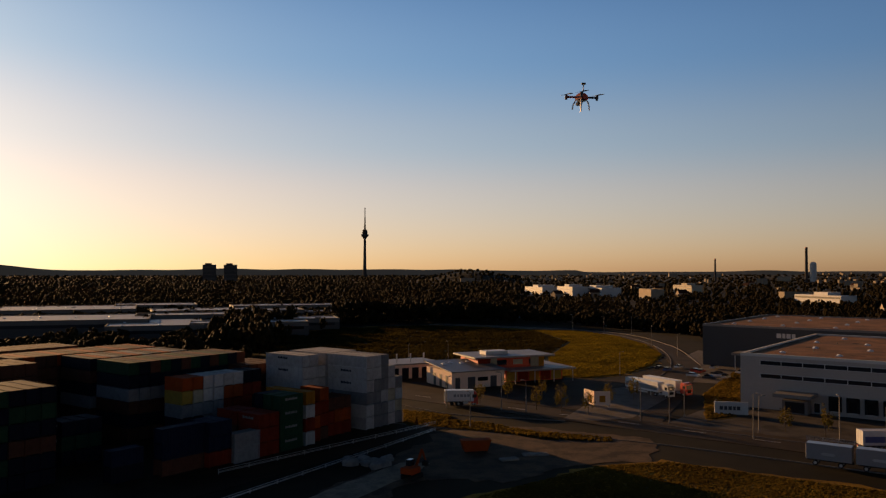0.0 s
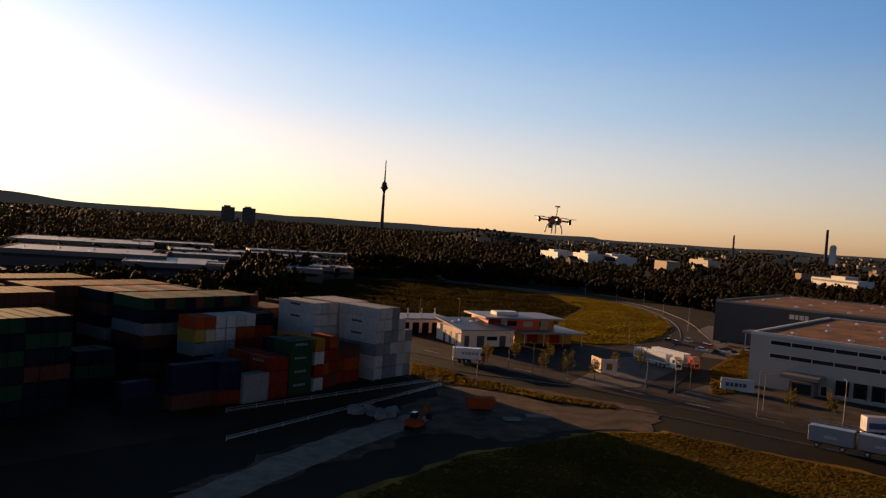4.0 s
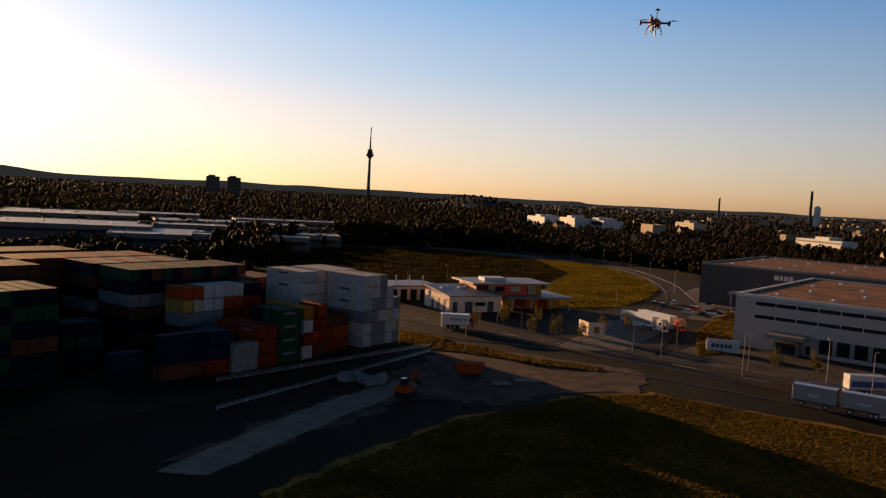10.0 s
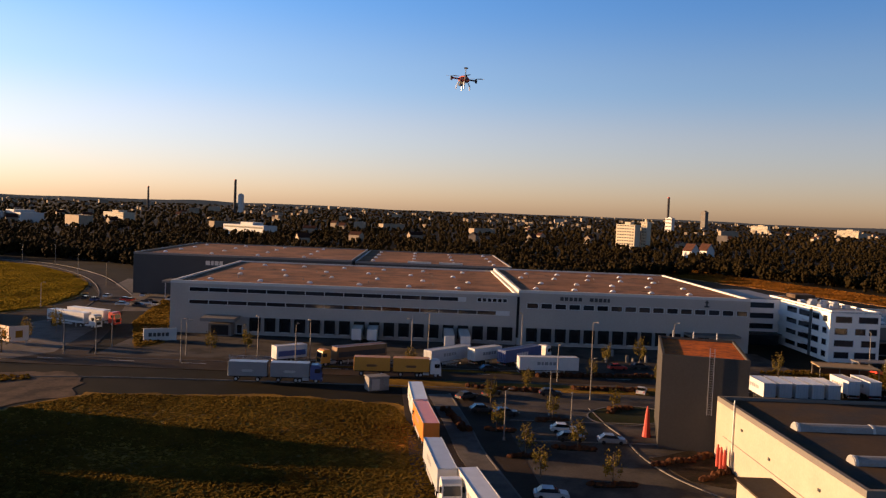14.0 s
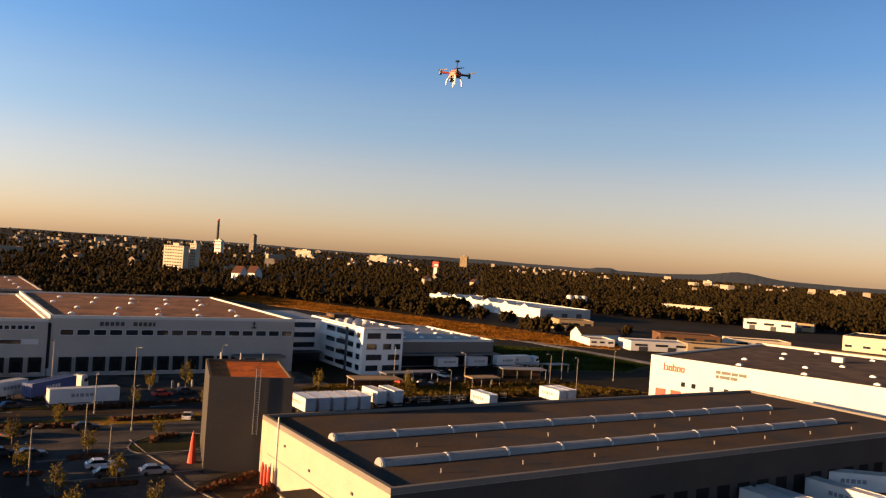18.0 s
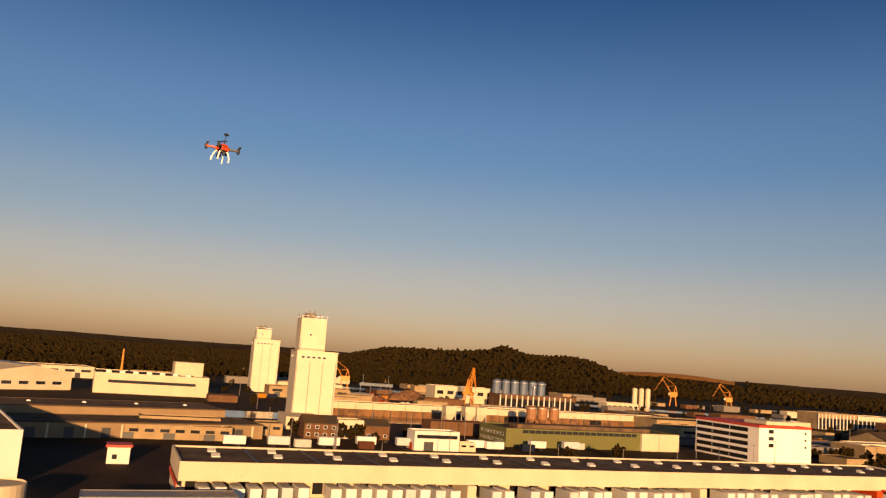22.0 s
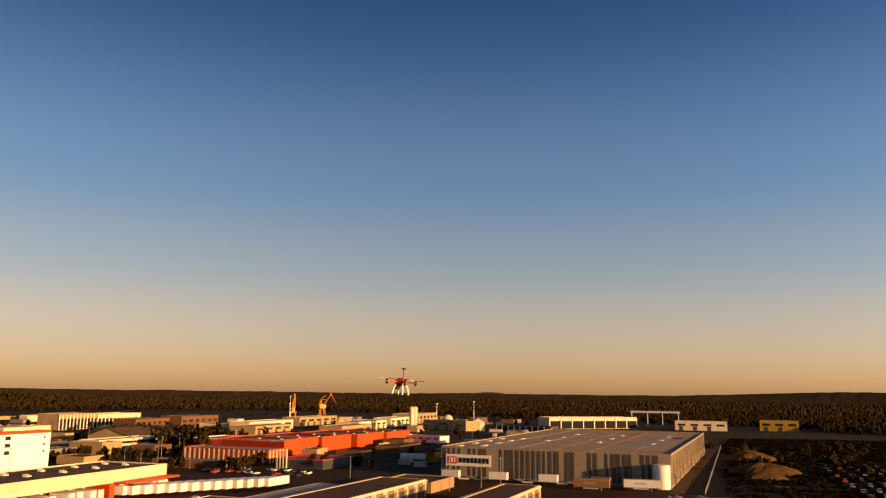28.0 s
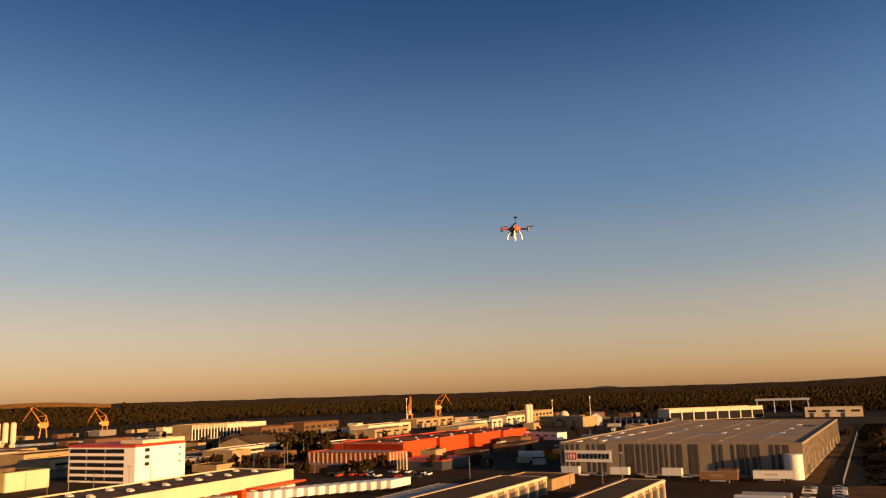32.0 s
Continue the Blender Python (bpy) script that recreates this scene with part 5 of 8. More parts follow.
class Rows:
    """The far rows of the yard, joined: plain ribbed boxes in many paints."""

    def __init__(self):
        self.v, self.f, self.m, self.names = [], [], [], sorted(PAINTED)

    def add(self, a, b, colours, length=12.19):
        for i, c in enumerate(colours):
            p = FENCE + UU * a + VV * b
            m = pose(p.x, p.y, 0.05 + 2.74 * i, 0, 0, math.degrees(math.atan2(VV.y, VV.x))) @ pose(rnd.uniform(-0.06, 0.06), -2.44, 0)
            g = Form().box(0.05, 0.04, 0.1, length - 0.05, 2.40, 2.66, m)
            for x in (0.0, length - 0.16):
                for y in (0.0, 2.28):
                    g.box(x, y, 0, x + 0.16, y + 0.16, 2.72, m)
            for k in range(1, 12):
                x = length * k / 12
                g.box(x - 0.12, 0.0, 0.15, x + 0.12, 0.04, 2.62, m)
            n = len(self.v)
            self.v += g.v
            self.f += [tuple(n + q for q in face) for face in g.f]
            self.m += [self.names.index(c)] * len(g.f)

    def done(self):
        me = bpy.data.meshes.new("container_rows")
        me.from_pydata(self.v, [], self.f)
        for n in self.names:
            me.materials.append(PAINTED[n])
        me.polygons.foreach_set("material_index", self.m)
        return tagged(new("container_rows", me), "far rows of stacked brown and dark containers", "containers", "", "stuff")


back_rows = Rows()
for i in range(12):
    back_rows.add(0.5 + 2.55 * i, 34, [D_, L_, D_, G_, L_, [N_, L_, D_][i % 3]])
for i in range(10):
    back_rows.add(0 + 2.55 * i, 48, [L_, D_, G_, L_, D_, [L_, O_, G_][i % 3]])
for i in range(14):
    back_rows.add(-46 + 2.55 * i, 50, [D_, D_, L_, D_, D_, D_])
for i in range(12):
    back_rows.add(-44 + 2.55 * i, 66, [D_, R_, L_, D_, D_, D_])
# rows added behind the brown stacks to block low sun through the yard
for i in range(14):
    back_rows.add(-10 + 2.55 * i, 62, [D_, D_, L_, D_, D_, [D_, O_, D_][i % 3]])
for i in range(24):
    back_rows.add(-46 + 2.55 * i, 80, [D_, D_, L_, D_, D_, D_])
back_rows.done()
for i in range(8):
    stack(-42 + 2.6 * i, 34, [D_, L_, D_, R_, [O_, D_][i % 2]][:5])
for i in range(4):
    stack(-46 + 2.6 * i, 19, [N_, L_, N_, N_][:4], length=6.06, mark=(0, 1, 2, 3))
    stack(-56 + 2.6 * i, 24, [L_, N_, L_, N_, N_], mark=(0, 1, 3))
for i in range(3):
    stack(-19 + 2.6 * i, 24, [L_, N_, L_], length=6.06, mark=(1, 2))
for i in range(5):
    stack(-38 + 2.6 * i, 14.5, [L_, L_, D_, L_, N_, L_] if i > 1 else [L_, N_, L_, N_, L_, N_], length=12.19, mark=(0, 1, 3, 4))


# ---- vehicles ----
TRUCKPAINT = {n: surface(n + "_vehicle_paint", c, 0.4, 0, 0.08, 0.8, 6, 0, None, 0.06, 0, 0.3) for n, c in (
    ("white", (0.58, 0.57, 0.55)), ("silver", (0.42, 0.43, 0.44)), ("grey", (0.2, 0.21, 0.22)), ("yellow", (0.5, 0.23, 0.025)), ("orange", (0.72, 0.2, 0.02)), ("blue", (0.04, 0.07, 0.2)), ("red", (0.5, 0.04, 0.02)), ("brown", (0.16, 0.08, 0.03)), ("black", (0.02, 0.02, 0.022)))}
LAMPGLASS = surface("lamp_glass", (0.6, 0.55, 0.5), 0.2, 0, 0.1, 3, 9)
TAIL = surface("tail_lamp_red", (0.5, 0.02, 0.01), 0.3, 0, 0.1, 3, 9)
WHEEL = Form().lathe([(0.30, -0.15), (0.49, -0.14), (0.51, -0.08), (0.51, 0.08), (0.49, 0.14), (0.30, 0.15)], 12, pose(0, 0, 0, 90)).mesh("tyre", RUBBER)
HUB = Form().lathe([(0.29, -0.16), (0.29, 0.16)], 10, pose(0, 0, 0, 90)).mesh("rim", STEEL)
MADE = {}


def wheels(o, xs, half, r=0.51, rims=True):
    for x in xs:
        for s in (-1, 1):
            w = part("wheel", WHEEL, None, o, at=pose(x, s * half, r) @ Matrix.Diagonal((r / 0.51, 1, r / 0.51, 1)))
            if rims:
                part("rim", HUB, None, w)


def semi_trailer(m, colour="white", length=13.6, stripe=None, lettered=True, far=False):
    """A box trailer, its tail at x = 0, its nose at x = length."""
    key = ("trailer", colour, length, stripe, far, lettered)
    if key in MADE:
        return copy_thing(MADE[key], m)
    o = thing("semi_trailer", m, f"{colour} box trailer parked on the asphalt", "trailer", "parked trailers")
    MADE[key] = o
    part("box", Form().slab(0, -1.27, 1.15, length, 1.27, 4.0, 0.06), TRUCKPAINT[colour], o)
    part("chassis", Form().box(0.2, -0.5, 0.85, length - 0.4, 0.5, 1.15), RUBBER, o)
    if far:
        part("rear_door", Form().box(-0.05, -1.2, 1.25, 0, 1.2, 3.92), TRUCKPAINT[colour], o)
        for q in (-1.05, 1.05):
            part("wheel", WHEEL, None, o, at=pose(2.2, q, 0.51))
        return o
    part("rear_bumper", Form().box(0.02, -1.2, 0.5, 0.14, 1.2, 0.68), STEEL, o)
    for s in (-1, 1):
        d = part("rear_door", Form().box(-0.05, 0.03 if s > 0 else -1.2, 1.25, 0, 1.2 if s > 0 else -0.03, 3.92), TRUCKPAINT[colour], o)
        part("lock_bar", Form().tube((-0.08, s * 0.35, 1.2), (-0.08, s * 0.35, 3.9), 0.025, 0.025, 5).tube((-0.08, s * 0.85, 1.2), (-0.08, s * 0.85, 3.9), 0.025, 0.025, 5), STEEL, d)
        part("tail_lamp", Form().box(0, s * 1.0 - 0.18, 0.72, 0.08, s * 1.0 + 0.18, 0.86), TAIL, o)
        part("side_guard", Form().box(3.6, s * 1.22, 0.5, length - 4.2, s * 1.25, 1.0), STEEL, o)
        part("landing_gear", Form().box(length - 3.3, s * 0.9 - 0.08, 0.0, length - 3.1, s * 0.9 + 0.08, 1.1), STEEL, o)
        if stripe:
            part("side_stripe", Form().box(0.4, s * 1.275 - 0.004, 1.7, length - 0.4, s * 1.275 + 0.004, 2.9), TRUCKPAINT[stripe], o)
        if lettered and not stripe:
            f, x = Form(), length * 0.3
            low, high = (1.9, 3.3) if lettered == "bold" else (2.3, 3.0)
            for q in (0.7, 0.5, 0.8, 0.6, 0.7):
                f.box(x, s * 1.275 - 0.004, low, x + q, s * 1.275 + 0.004, high)
                x += q + 0.25
            part("lettering", f, TRUCKPAINT["black" if lettered == "bold" else "grey" if colour != "blue" else "white"], o)
    part("roof_rail", Form().box(0, -1.28, 3.97, length, -1.2, 4.05).box(0, 1.2, 3.97, length, 1.28, 4.05), STEEL, o)
    wheels(o, (1.9, 3.2, 4.5), 1.05, 0.51, False)
    return o


def tractor(m, colour="white"):
    """A cab-over tractor, its front at x = 6."""
    key = ("tractor", colour)
    if key in MADE:
        return copy_thing(MADE[key], m)
    o = thing("truck_tractor", m, f"{colour} cab-over truck tractor", "truck", "trucks")
    MADE[key] = o
    part("cab", Form().prism([(3.7, 0.75), (6.0, 0.75), (6.05, 1.9), (5.75, 3.4), (5.2, 3.75), (3.9, 3.7), (3.7, 3.2)], -1.22, 1.22, Matrix(((1, 0, 0, 0), (0, 0, -1, 0), (0, 1, 0, 0), (0, 0, 0, 1)))), TRUCKPAINT[colour], o)
    part("windscreen", Form().put([(6.05, -1.08, 2.0), (6.05, 1.08, 2.0), (5.82, 1.02, 3.15), (5.82, -1.02, 3.15)], [(0, 1, 2, 3)]), GLASS, o)
    for s in (-1, 1):
        part("side_window", Form().box(4.6, s * 1.225 - 0.01, 2.1, 5.6, s * 1.225 + 0.01, 2.95), GLASS, o)
        part("headlamp", Form().box(5.98, s * 0.9 - 0.2, 0.95, 6.06, s * 0.9 + 0.2, 1.2), LAMPGLASS, o)
        part("mirror", Form().box(5.6, s * 1.3, 2.3, 5.75, s * 1.5, 3.0), RUBBER, o)
        part("fuel_tank", Form().slab(2.2, s * 0.95 - 0.25, 0.5, 3.5, s * 0.95 + 0.25, 1.05, 0.06), STEEL, o)
    part("grille", Form().box(6.0, -0.75, 0.95, 6.07, 0.75, 1.75), RUBBER, o)
    part("bumper", Form().slab(5.7, -1.2, 0.4, 6.12, 1.2, 0.8, 0.05), TRUCKPAINT[colour], o)
    part("chassis", Form().box(0, -0.45, 0.8, 5.8, 0.45, 1.05), RUBBER, o)
    wheels(o, (0.9, 4.9), 1.05)
    return o


def road_train(x, y, ang, colour, cab, mark="grey"):
    """A box truck with a drawbar trailer, tail at (x, y)."""
    for i in range(2):
        m = pose(x, y, 0.09, 0, 0, ang) @ pose(8.4 * i, 0, 0)
        key = ("swap", colour)
        if key in MADE:
            copy_thing(MADE[key], m)
            continue
        o = thing("box_body_truck" if i else "drawbar_trailer", m, f"{colour} box body of a road train on the street", "truck", "trucks")
        MADE[key] = o
        part("box", Form().slab(0, -1.27, 1.15, 7.7, 1.27, 4.0, 0.05), TRUCKPAINT[colour], o)
        part("chassis", Form().box(0.2, -0.5, 0.8, 7.9, 0.5, 1.15), RUBBER, o)
        for s in (-1, 1):
            part("emblem", Form().box(2.8, s * 1.275 - 0.005, 2.0, 4.8, s * 1.275 + 0.005, 2.5).box(2.6, s * 1.275 - 0.005, 2.2, 5.0, s * 1.275 + 0.005, 2.34), TRUCKPAINT[mark], o)
        part("rear_door", Form().box(-0.04, -1.2, 1.25, 0, 1.2, 3.9), TRUCKPAINT[colour], o)
        wheels(o, (1.6, 5.9), 1.05)
    tractor(pose(x, y, 0.09, 0, 0, ang) @ pose(12.6, 0, 0), cab)


def car(m, colour="black", far=False):
    key = ("car", colour, far)
    if key in MADE:
        return copy_thing(MADE[key], m)
    o = thing("car", m, f"{colour} parked car with dark windows", "car", "parked cars")
    MADE[key] = o
    side = Matrix(((1, 0, 0, 0), (0, 0, -1, 0), (0, 1, 0, 0), (0, 0, 0, 1)))
    part("body", Form().prism([(0, 0.35), (4.4, 0.3), (4.45, 0.6), (4.2, 0.85), (3.2, 0.95), (0.2, 0.98), (0, 0.8)], -0.88, 0.88, side), TRUCKPAINT[colour], o)
    part("cabin", Form().prism([(0.35, 0.95), (3.3, 0.93), (2.55, 1.42), (0.95, 1.47)], -0.76, 0.76, side), GLASS, o)
    if far:
        return o
    part("roof", Form().prism([(0.95, 1.44), (2.5, 1.4), (2.45, 1.46), (1.0, 1.5)], -0.74, 0.74, side), TRUCKPAINT[colour], o)
    for s in (-1, 1):
        part("headlamp", Form().box(4.3, s * 0.65 - 0.15, 0.6, 4.44, s * 0.65 + 0.15, 0.74), LAMPGLASS, o)
        part("tail_lamp", Form().box(-0.02, s * 0.65 - 0.15, 0.65, 0.05, s * 0.65 + 0.15, 0.82), TAIL, o)
    wheels(o, (0.8, 3.55), 0.78, 0.32, False)
    return o


def lorry(x, y, ang, trailer_colour, cab_colour, stripe=None, z=0.1):
    """A tractor with its trailer on, tail at (x, y)."""
    semi_trailer(pose(x, y, z, 0, 0, ang), trailer_colour, 13.6, stripe)
    tractor(pose(x, y, z, 0, 0, ang) @ pose(11.6, 0, 0), cab_colour)


# street and lane
road_train(69.5, 149.5, GRID + 2, "grey", "blue", "silver")
road_train(94.5, 142.0, GRID + 2, "yellow", "white", "brown")
lorry(110, 153, 180 + GRID + 38, "brown", "yellow", "black")
semi_trailer(pose(85, 160, 0.1, 0, 0, 0), "white", 7.7, "blue")
semi_trailer(pose(113, 140, 0.1, 0, 0, 8), "silver", 13.6)
semi_trailer(pose(124, 137.5, 0.1, 0, 0, 2), "white", 9.0)
lorry(129, 132.5, 6, "blue", "white")
semi_trailer(pose(127, 125, 0.1, 0, 0, -32.5), "white", 13.6)
lorry(90.5, 115.5, -124, "white", "orange")
semi_trailer(pose(82, 103, 0.1, 0, 0, -121), "orange", 13.6)
lorry(70.5, 85.5, -121, "silver", "white")
lorry(66, 73, -118, "white", "white")
# tails in the docks of the logistics hall
for i in (7, 8, 13, 14):
    p = Vector(spot(KN, 23 + 4.03 * i, -1.2))
    semi_trailer(pose(p.x, p.y, 0.08, 0, 0, GRID - 90), "white", 13.6 if i > 10 else 7.7)
# white swap bodies behind the low warehouse
for x, y, n, step in ((152.5, 79.5, 5, 3.3), (171, 71, 2, 4.5), (184.5, 48, 1, 3), (204, 35, 2, 3.4)):
    for i in range(n):
        p = Vector((x, y)) + W * step * i
        semi_trailer(pose(p.x, p.y, 0.08, 0, 0, GRID + 90), "white", 7.7)
for i, (x, y) in enumerate(((240, 82), (250, 75), (260, 68))):
    semi_trailer(pose(x, y, 0.08, 0, 0, GRID), "silver" if i == 1 else "white", 7.7)
lorry(262, 68, GRID, "silver", "white")
# dock yard behind the low warehouse
for a, col in ((38, "silver"), (43, "silver"), (62, "white"), (66, "silver"), (79, "white")):
    p = Vector(LOW) + W * a - U * 1.0
    semi_trailer(pose(p.x, p.y, 0.08, 0, 0, GRID - 90), col, 13.6)
lorry(152, -18, -75, "white", "white")
semi_trailer(pose(180, -36, 0.08, 0, 0, -62), "white", 11.0)
semi_trailer(pose(143, -47, 0.08, 0, 0, -74), "white", 11.0)
semi_trailer(pose(140, -66, 0.08, 0, 0, -78), "white", 7.7)
for i, c in enumerate(("orange", "orange", "amber", "yellow", "orange", "orange")):
    p = Vector((181, -69)).lerp(Vector((173.5, -90)), i / 5)
    container(pose(p.x - 3, p.y, 0.06, 0, 0, RABANG - 90), c, 2.99 if i not in (2, 3) else 3.6)
# trailers nosed into the long dock hall
front = pose(*LONG, 0, 0, 0, LANG)
for i in range(63):
    x = 4 + 3.75 * i
    if rnd.random() < 0.22 or 27 < x < 35 or 96 < x < 104 or 168 < x < 176:
        continue
    semi_trailer(front @ pose(x, 2.2 + rnd.uniform(-0.4, 1.8), 0.05, 0, 0, -90), rnd.choice(("white", "white", "white", "silver")), 7.7, None, False, True)
# a double row of pale trailers beyond its end, and the row by the wide hall
for i in range(13):
    p = Vector((10, -306)).lerp(Vector((-36, -322)), i / 12)
    semi_trailer(pose(p.x, p.y, 0.05, 0, 0, 50), rnd.choice(("white", "white", "silver")), 13.6, None, False, True)
for i in range(11):
    p = Vector((-94, -172)).lerp(Vector((-136, -222)), i / 10)
    if i != 6:
        semi_trailer(pose(p.x + rnd.uniform(-1.5, 1.5), p.y + rnd.uniform(-0.5, 0.5), 0.05, 0, 0, -38 + rnd.uniform(-2, 2)), rnd.choice(("white", "silver", "silver", "grey", "white")), 13.6, None, "bold" if i < 6 else False, i > 5)
# vans and cars along the foot of the panel hall, and tractors beside the trailers
foot = pose(-105, -344, 0, 0, 0, 141.7)
for i in range(10):
    if i % 3 == 0:
        semi_trailer(foot @ pose(4 + 7 * i, -9, 0.05), rnd.choice(("white", "silver", "brown")), 7.7, None, False, True)
    else:
        car(foot @ pose(4 + 7 * i, -8 + rnd.uniform(-1, 1), 0.05), rnd.choice(("white", "red", "silver", "black")), True)
for x, y, a in ((-104, -214, 100), (-96, -243, 60)):
    tractor(pose(x, y, 0.05, 0, 0, a), rnd.choice(("white", "blue", "red")))
for i in range(14):
    p = W * 61.5 + U * (-184 - 3.3 * i)
    semi_trailer(pose(p.x, p.y, 0.05, 0, 0, -38.3), rnd.choice(("white", "white", "silver")), 7.7, None, False, True)
for i in range(26):
    p = Vector((-124, -186)).lerp(Vector((-170, -252)), (i // 2) / 12) + W * (9 * (i % 2))
    if i % 7 != 5:
        car(pose(p.x, p.y, 0.05, 0, 0, 142 + rnd.uniform(-6, 6)), rnd.choice(("black", "silver", "white", "blue", "white", "grey")), True)
semi_trailer(pose(-160, -284, 0.05, 0, 0, 150), "silver", 13.6)
semi_trailer(pose(-142, -290, 0.05, 0, 0, 145), "brown", 13.6)
# cars in the car park
for x, y, ang, c in ((98.2, 88.5, -40, "white"), (95.4, 84.5, -40, "black"), (73.5, 68.5, -40, "silver"), (99, 113, 0, "black"), (105, 112, 10, "black"), (95, 105, -30, "black"), (97, 101, -30, "black"), (134, 97, 30, "white"), (139, 94, 20, "grey"), (121, 131, -20, "black"), (150, 118, -30, "red"), (156, 116, -30, "black"), (116, 108, -38, "black"), (100, 80, -40, "grey")):
    car(pose(x, y, 0.09, 0, 0, ang), c)
# cars in the far works yard, before the anthracite hall, on the field road and in the town yard
for i in range(26):
    x, y = (rnd.uniform(78, 112), rnd.uniform(250, 300)) if i < 12 else (rnd.uniform(205, 232), rnd.uniform(60, 84)) if i < 20 else (rnd.uniform(-150, -110), rnd.uniform(470, 500))
    car(pose(x, y, 0.09, 0, 0, rnd.choice((GRID, GRID + 90))), rnd.choice(("black", "silver", "white", "blue", "red", "grey")), True)
# the white coaches with striped flanks on the paved square, and the truck before the pavilion
for x, y, c in ((58, 240, "white"), (64, 243, "red")):
    lorry(x, y, -62, "white", c, "grey" if c == "white" else None)
semi_trailer(pose(2.5, 213, 0.1, 0, 0, 3), "white", 7.7)
tractor(pose(5.2, 213.1, 0.1, 0, 0, 3), "red")


# ---- near site: pavilions, lamps, fences, machines, trees ----
PAVWALL = surface("warm_cream_render", (0.74, 0.56, 0.42), 0.8, 0, 0.08, 0.3, 3)
o = thing("works_pavilion", pose(5, 241, 0, 0, 0, 27), "low cream pavilion with grey shed roof and tall doors", "building")
part("wall", Form().box(0, 0, -0.2, 18.5, 17, 5.2), PAVWALL, o)
part("roof", Form().put([(-0.5, -0.8, 5.0), (19, -0.8, 5.0), (19, 17.5, 6.6), (-0.5, 17.5, 6.6), (-0.5, -0.8, 5.3), (19, -0.8, 5.3), (19, 17.5, 6.9), (-0.5, 17.5, 6.9)], [(3, 2, 1, 0), (4, 5, 6, 7), (0, 1, 5, 4), (1, 2, 6, 5), (2, 3, 7, 6), (3, 0, 4, 7)]), ROOFGREY, o)
for i in range(5):
    part("roof_dome", DOME_FORM, None, o, at=pose(3 + 3.2 * i, 11 + (i % 2) * 2, 6.2))
for x, w in ((1.2, 1.6), (5.5, 2.6), (13.5, 2.2)):
    part("gate", Form().box(x, -0.08, 0, x + w, 0.02, 3.4), DARKPANEL, o)
part("window_strip", Form().box(9.0, -0.08, 2.0, 12.6, 0.02, 3.2), GLASS, o)
for y in (2.5, 6.5, 10.5):
    part("tall_door", Form().box(-0.08, y, 0, 0.02, y + 1.5, 3.8), DARKPANEL, o)
o = thing("works_pavilion", pose(-15, 262, 0, 0, 0, 27), "low cream annex with tall open bays", "building")
part("wall", Form().box(0, 0, -0.2, 19, 14, 4.6), PAVWALL, o)
part("roof", Form().box(-0.4, -0.5, 4.6, 19.4, 14.4, 5.0), ROOFGREY, o)
for i in range(5):
    part("open_bay", Form().box(1 + 3.6 * i, -0.06, 0, 3.4 + 3.6 * i, 0.03, 3.6), DARK, o)
for x in (4, 9, 14):
    part("flue", Form().tube((x, 3, 5), (x, 3, 8), 0.25), WHITEMETAL, o)
o = thing("orange_pavilion", pose(22.5, 257, 0, 0, 0, 22), "two-storey pavilion in orange, red and yellow panels", "building")
part("lower_storey", Form().box(0, 0, -0.2, 21, 15, 3.9), ORANGE, o)
part("canopy", Form().box(-1, -5.5, 3.9, 23, 16, 4.4), ROOFGREY, o)
part("upper_storey", Form().box(-9, 1.5, 4.4, 15, 15, 7.8), ORANGE, o)
part("roof", Form().box(-11, -0.5, 7.8, 18, 17, 8.3), ROOFGREY, o)
for i, mat in enumerate((PAINTED["yellow"], PAINTED["red"], PAINTED["amber"], PAINTED["red"], PAINTED["yellow"])):
    part("panel", Form().box(0.5 + 4.1 * i, -0.1, 0.2, 4.2 + 4.1 * i, 0.02, 3.6), mat, o)
for i in range(4):
    part("window", Form().box(-8 + 5.8 * i, 1.42, 5.4, -4.6 + 5.8 * i, 1.55, 7.0), GLASS if i % 2 else PAINTED["cream"], o)
for x, w, mat in ((-8.9, 4.2, PAINTED["red"]), (-4.5, 2.2, PAINTED["cream"]), (9.9, 3.0, PAINTED["cream"]), (13.0, 1.9, PAINTED["amber"])):
    part("panel", Form().box(x, 1.34, 4.5, x + w, 1.41, 7.7), mat, o)
part("roof_plant", Form().slab(-4, 6, 8.3, 4, 11, 9.4, 0.1), WHITEMETAL, o)
for i in range(4):
    part("post", Form().tube((1 + 7 * i, -5, 0), (1 + 7 * i, -5, 3.9), 0.12), STEEL, o)

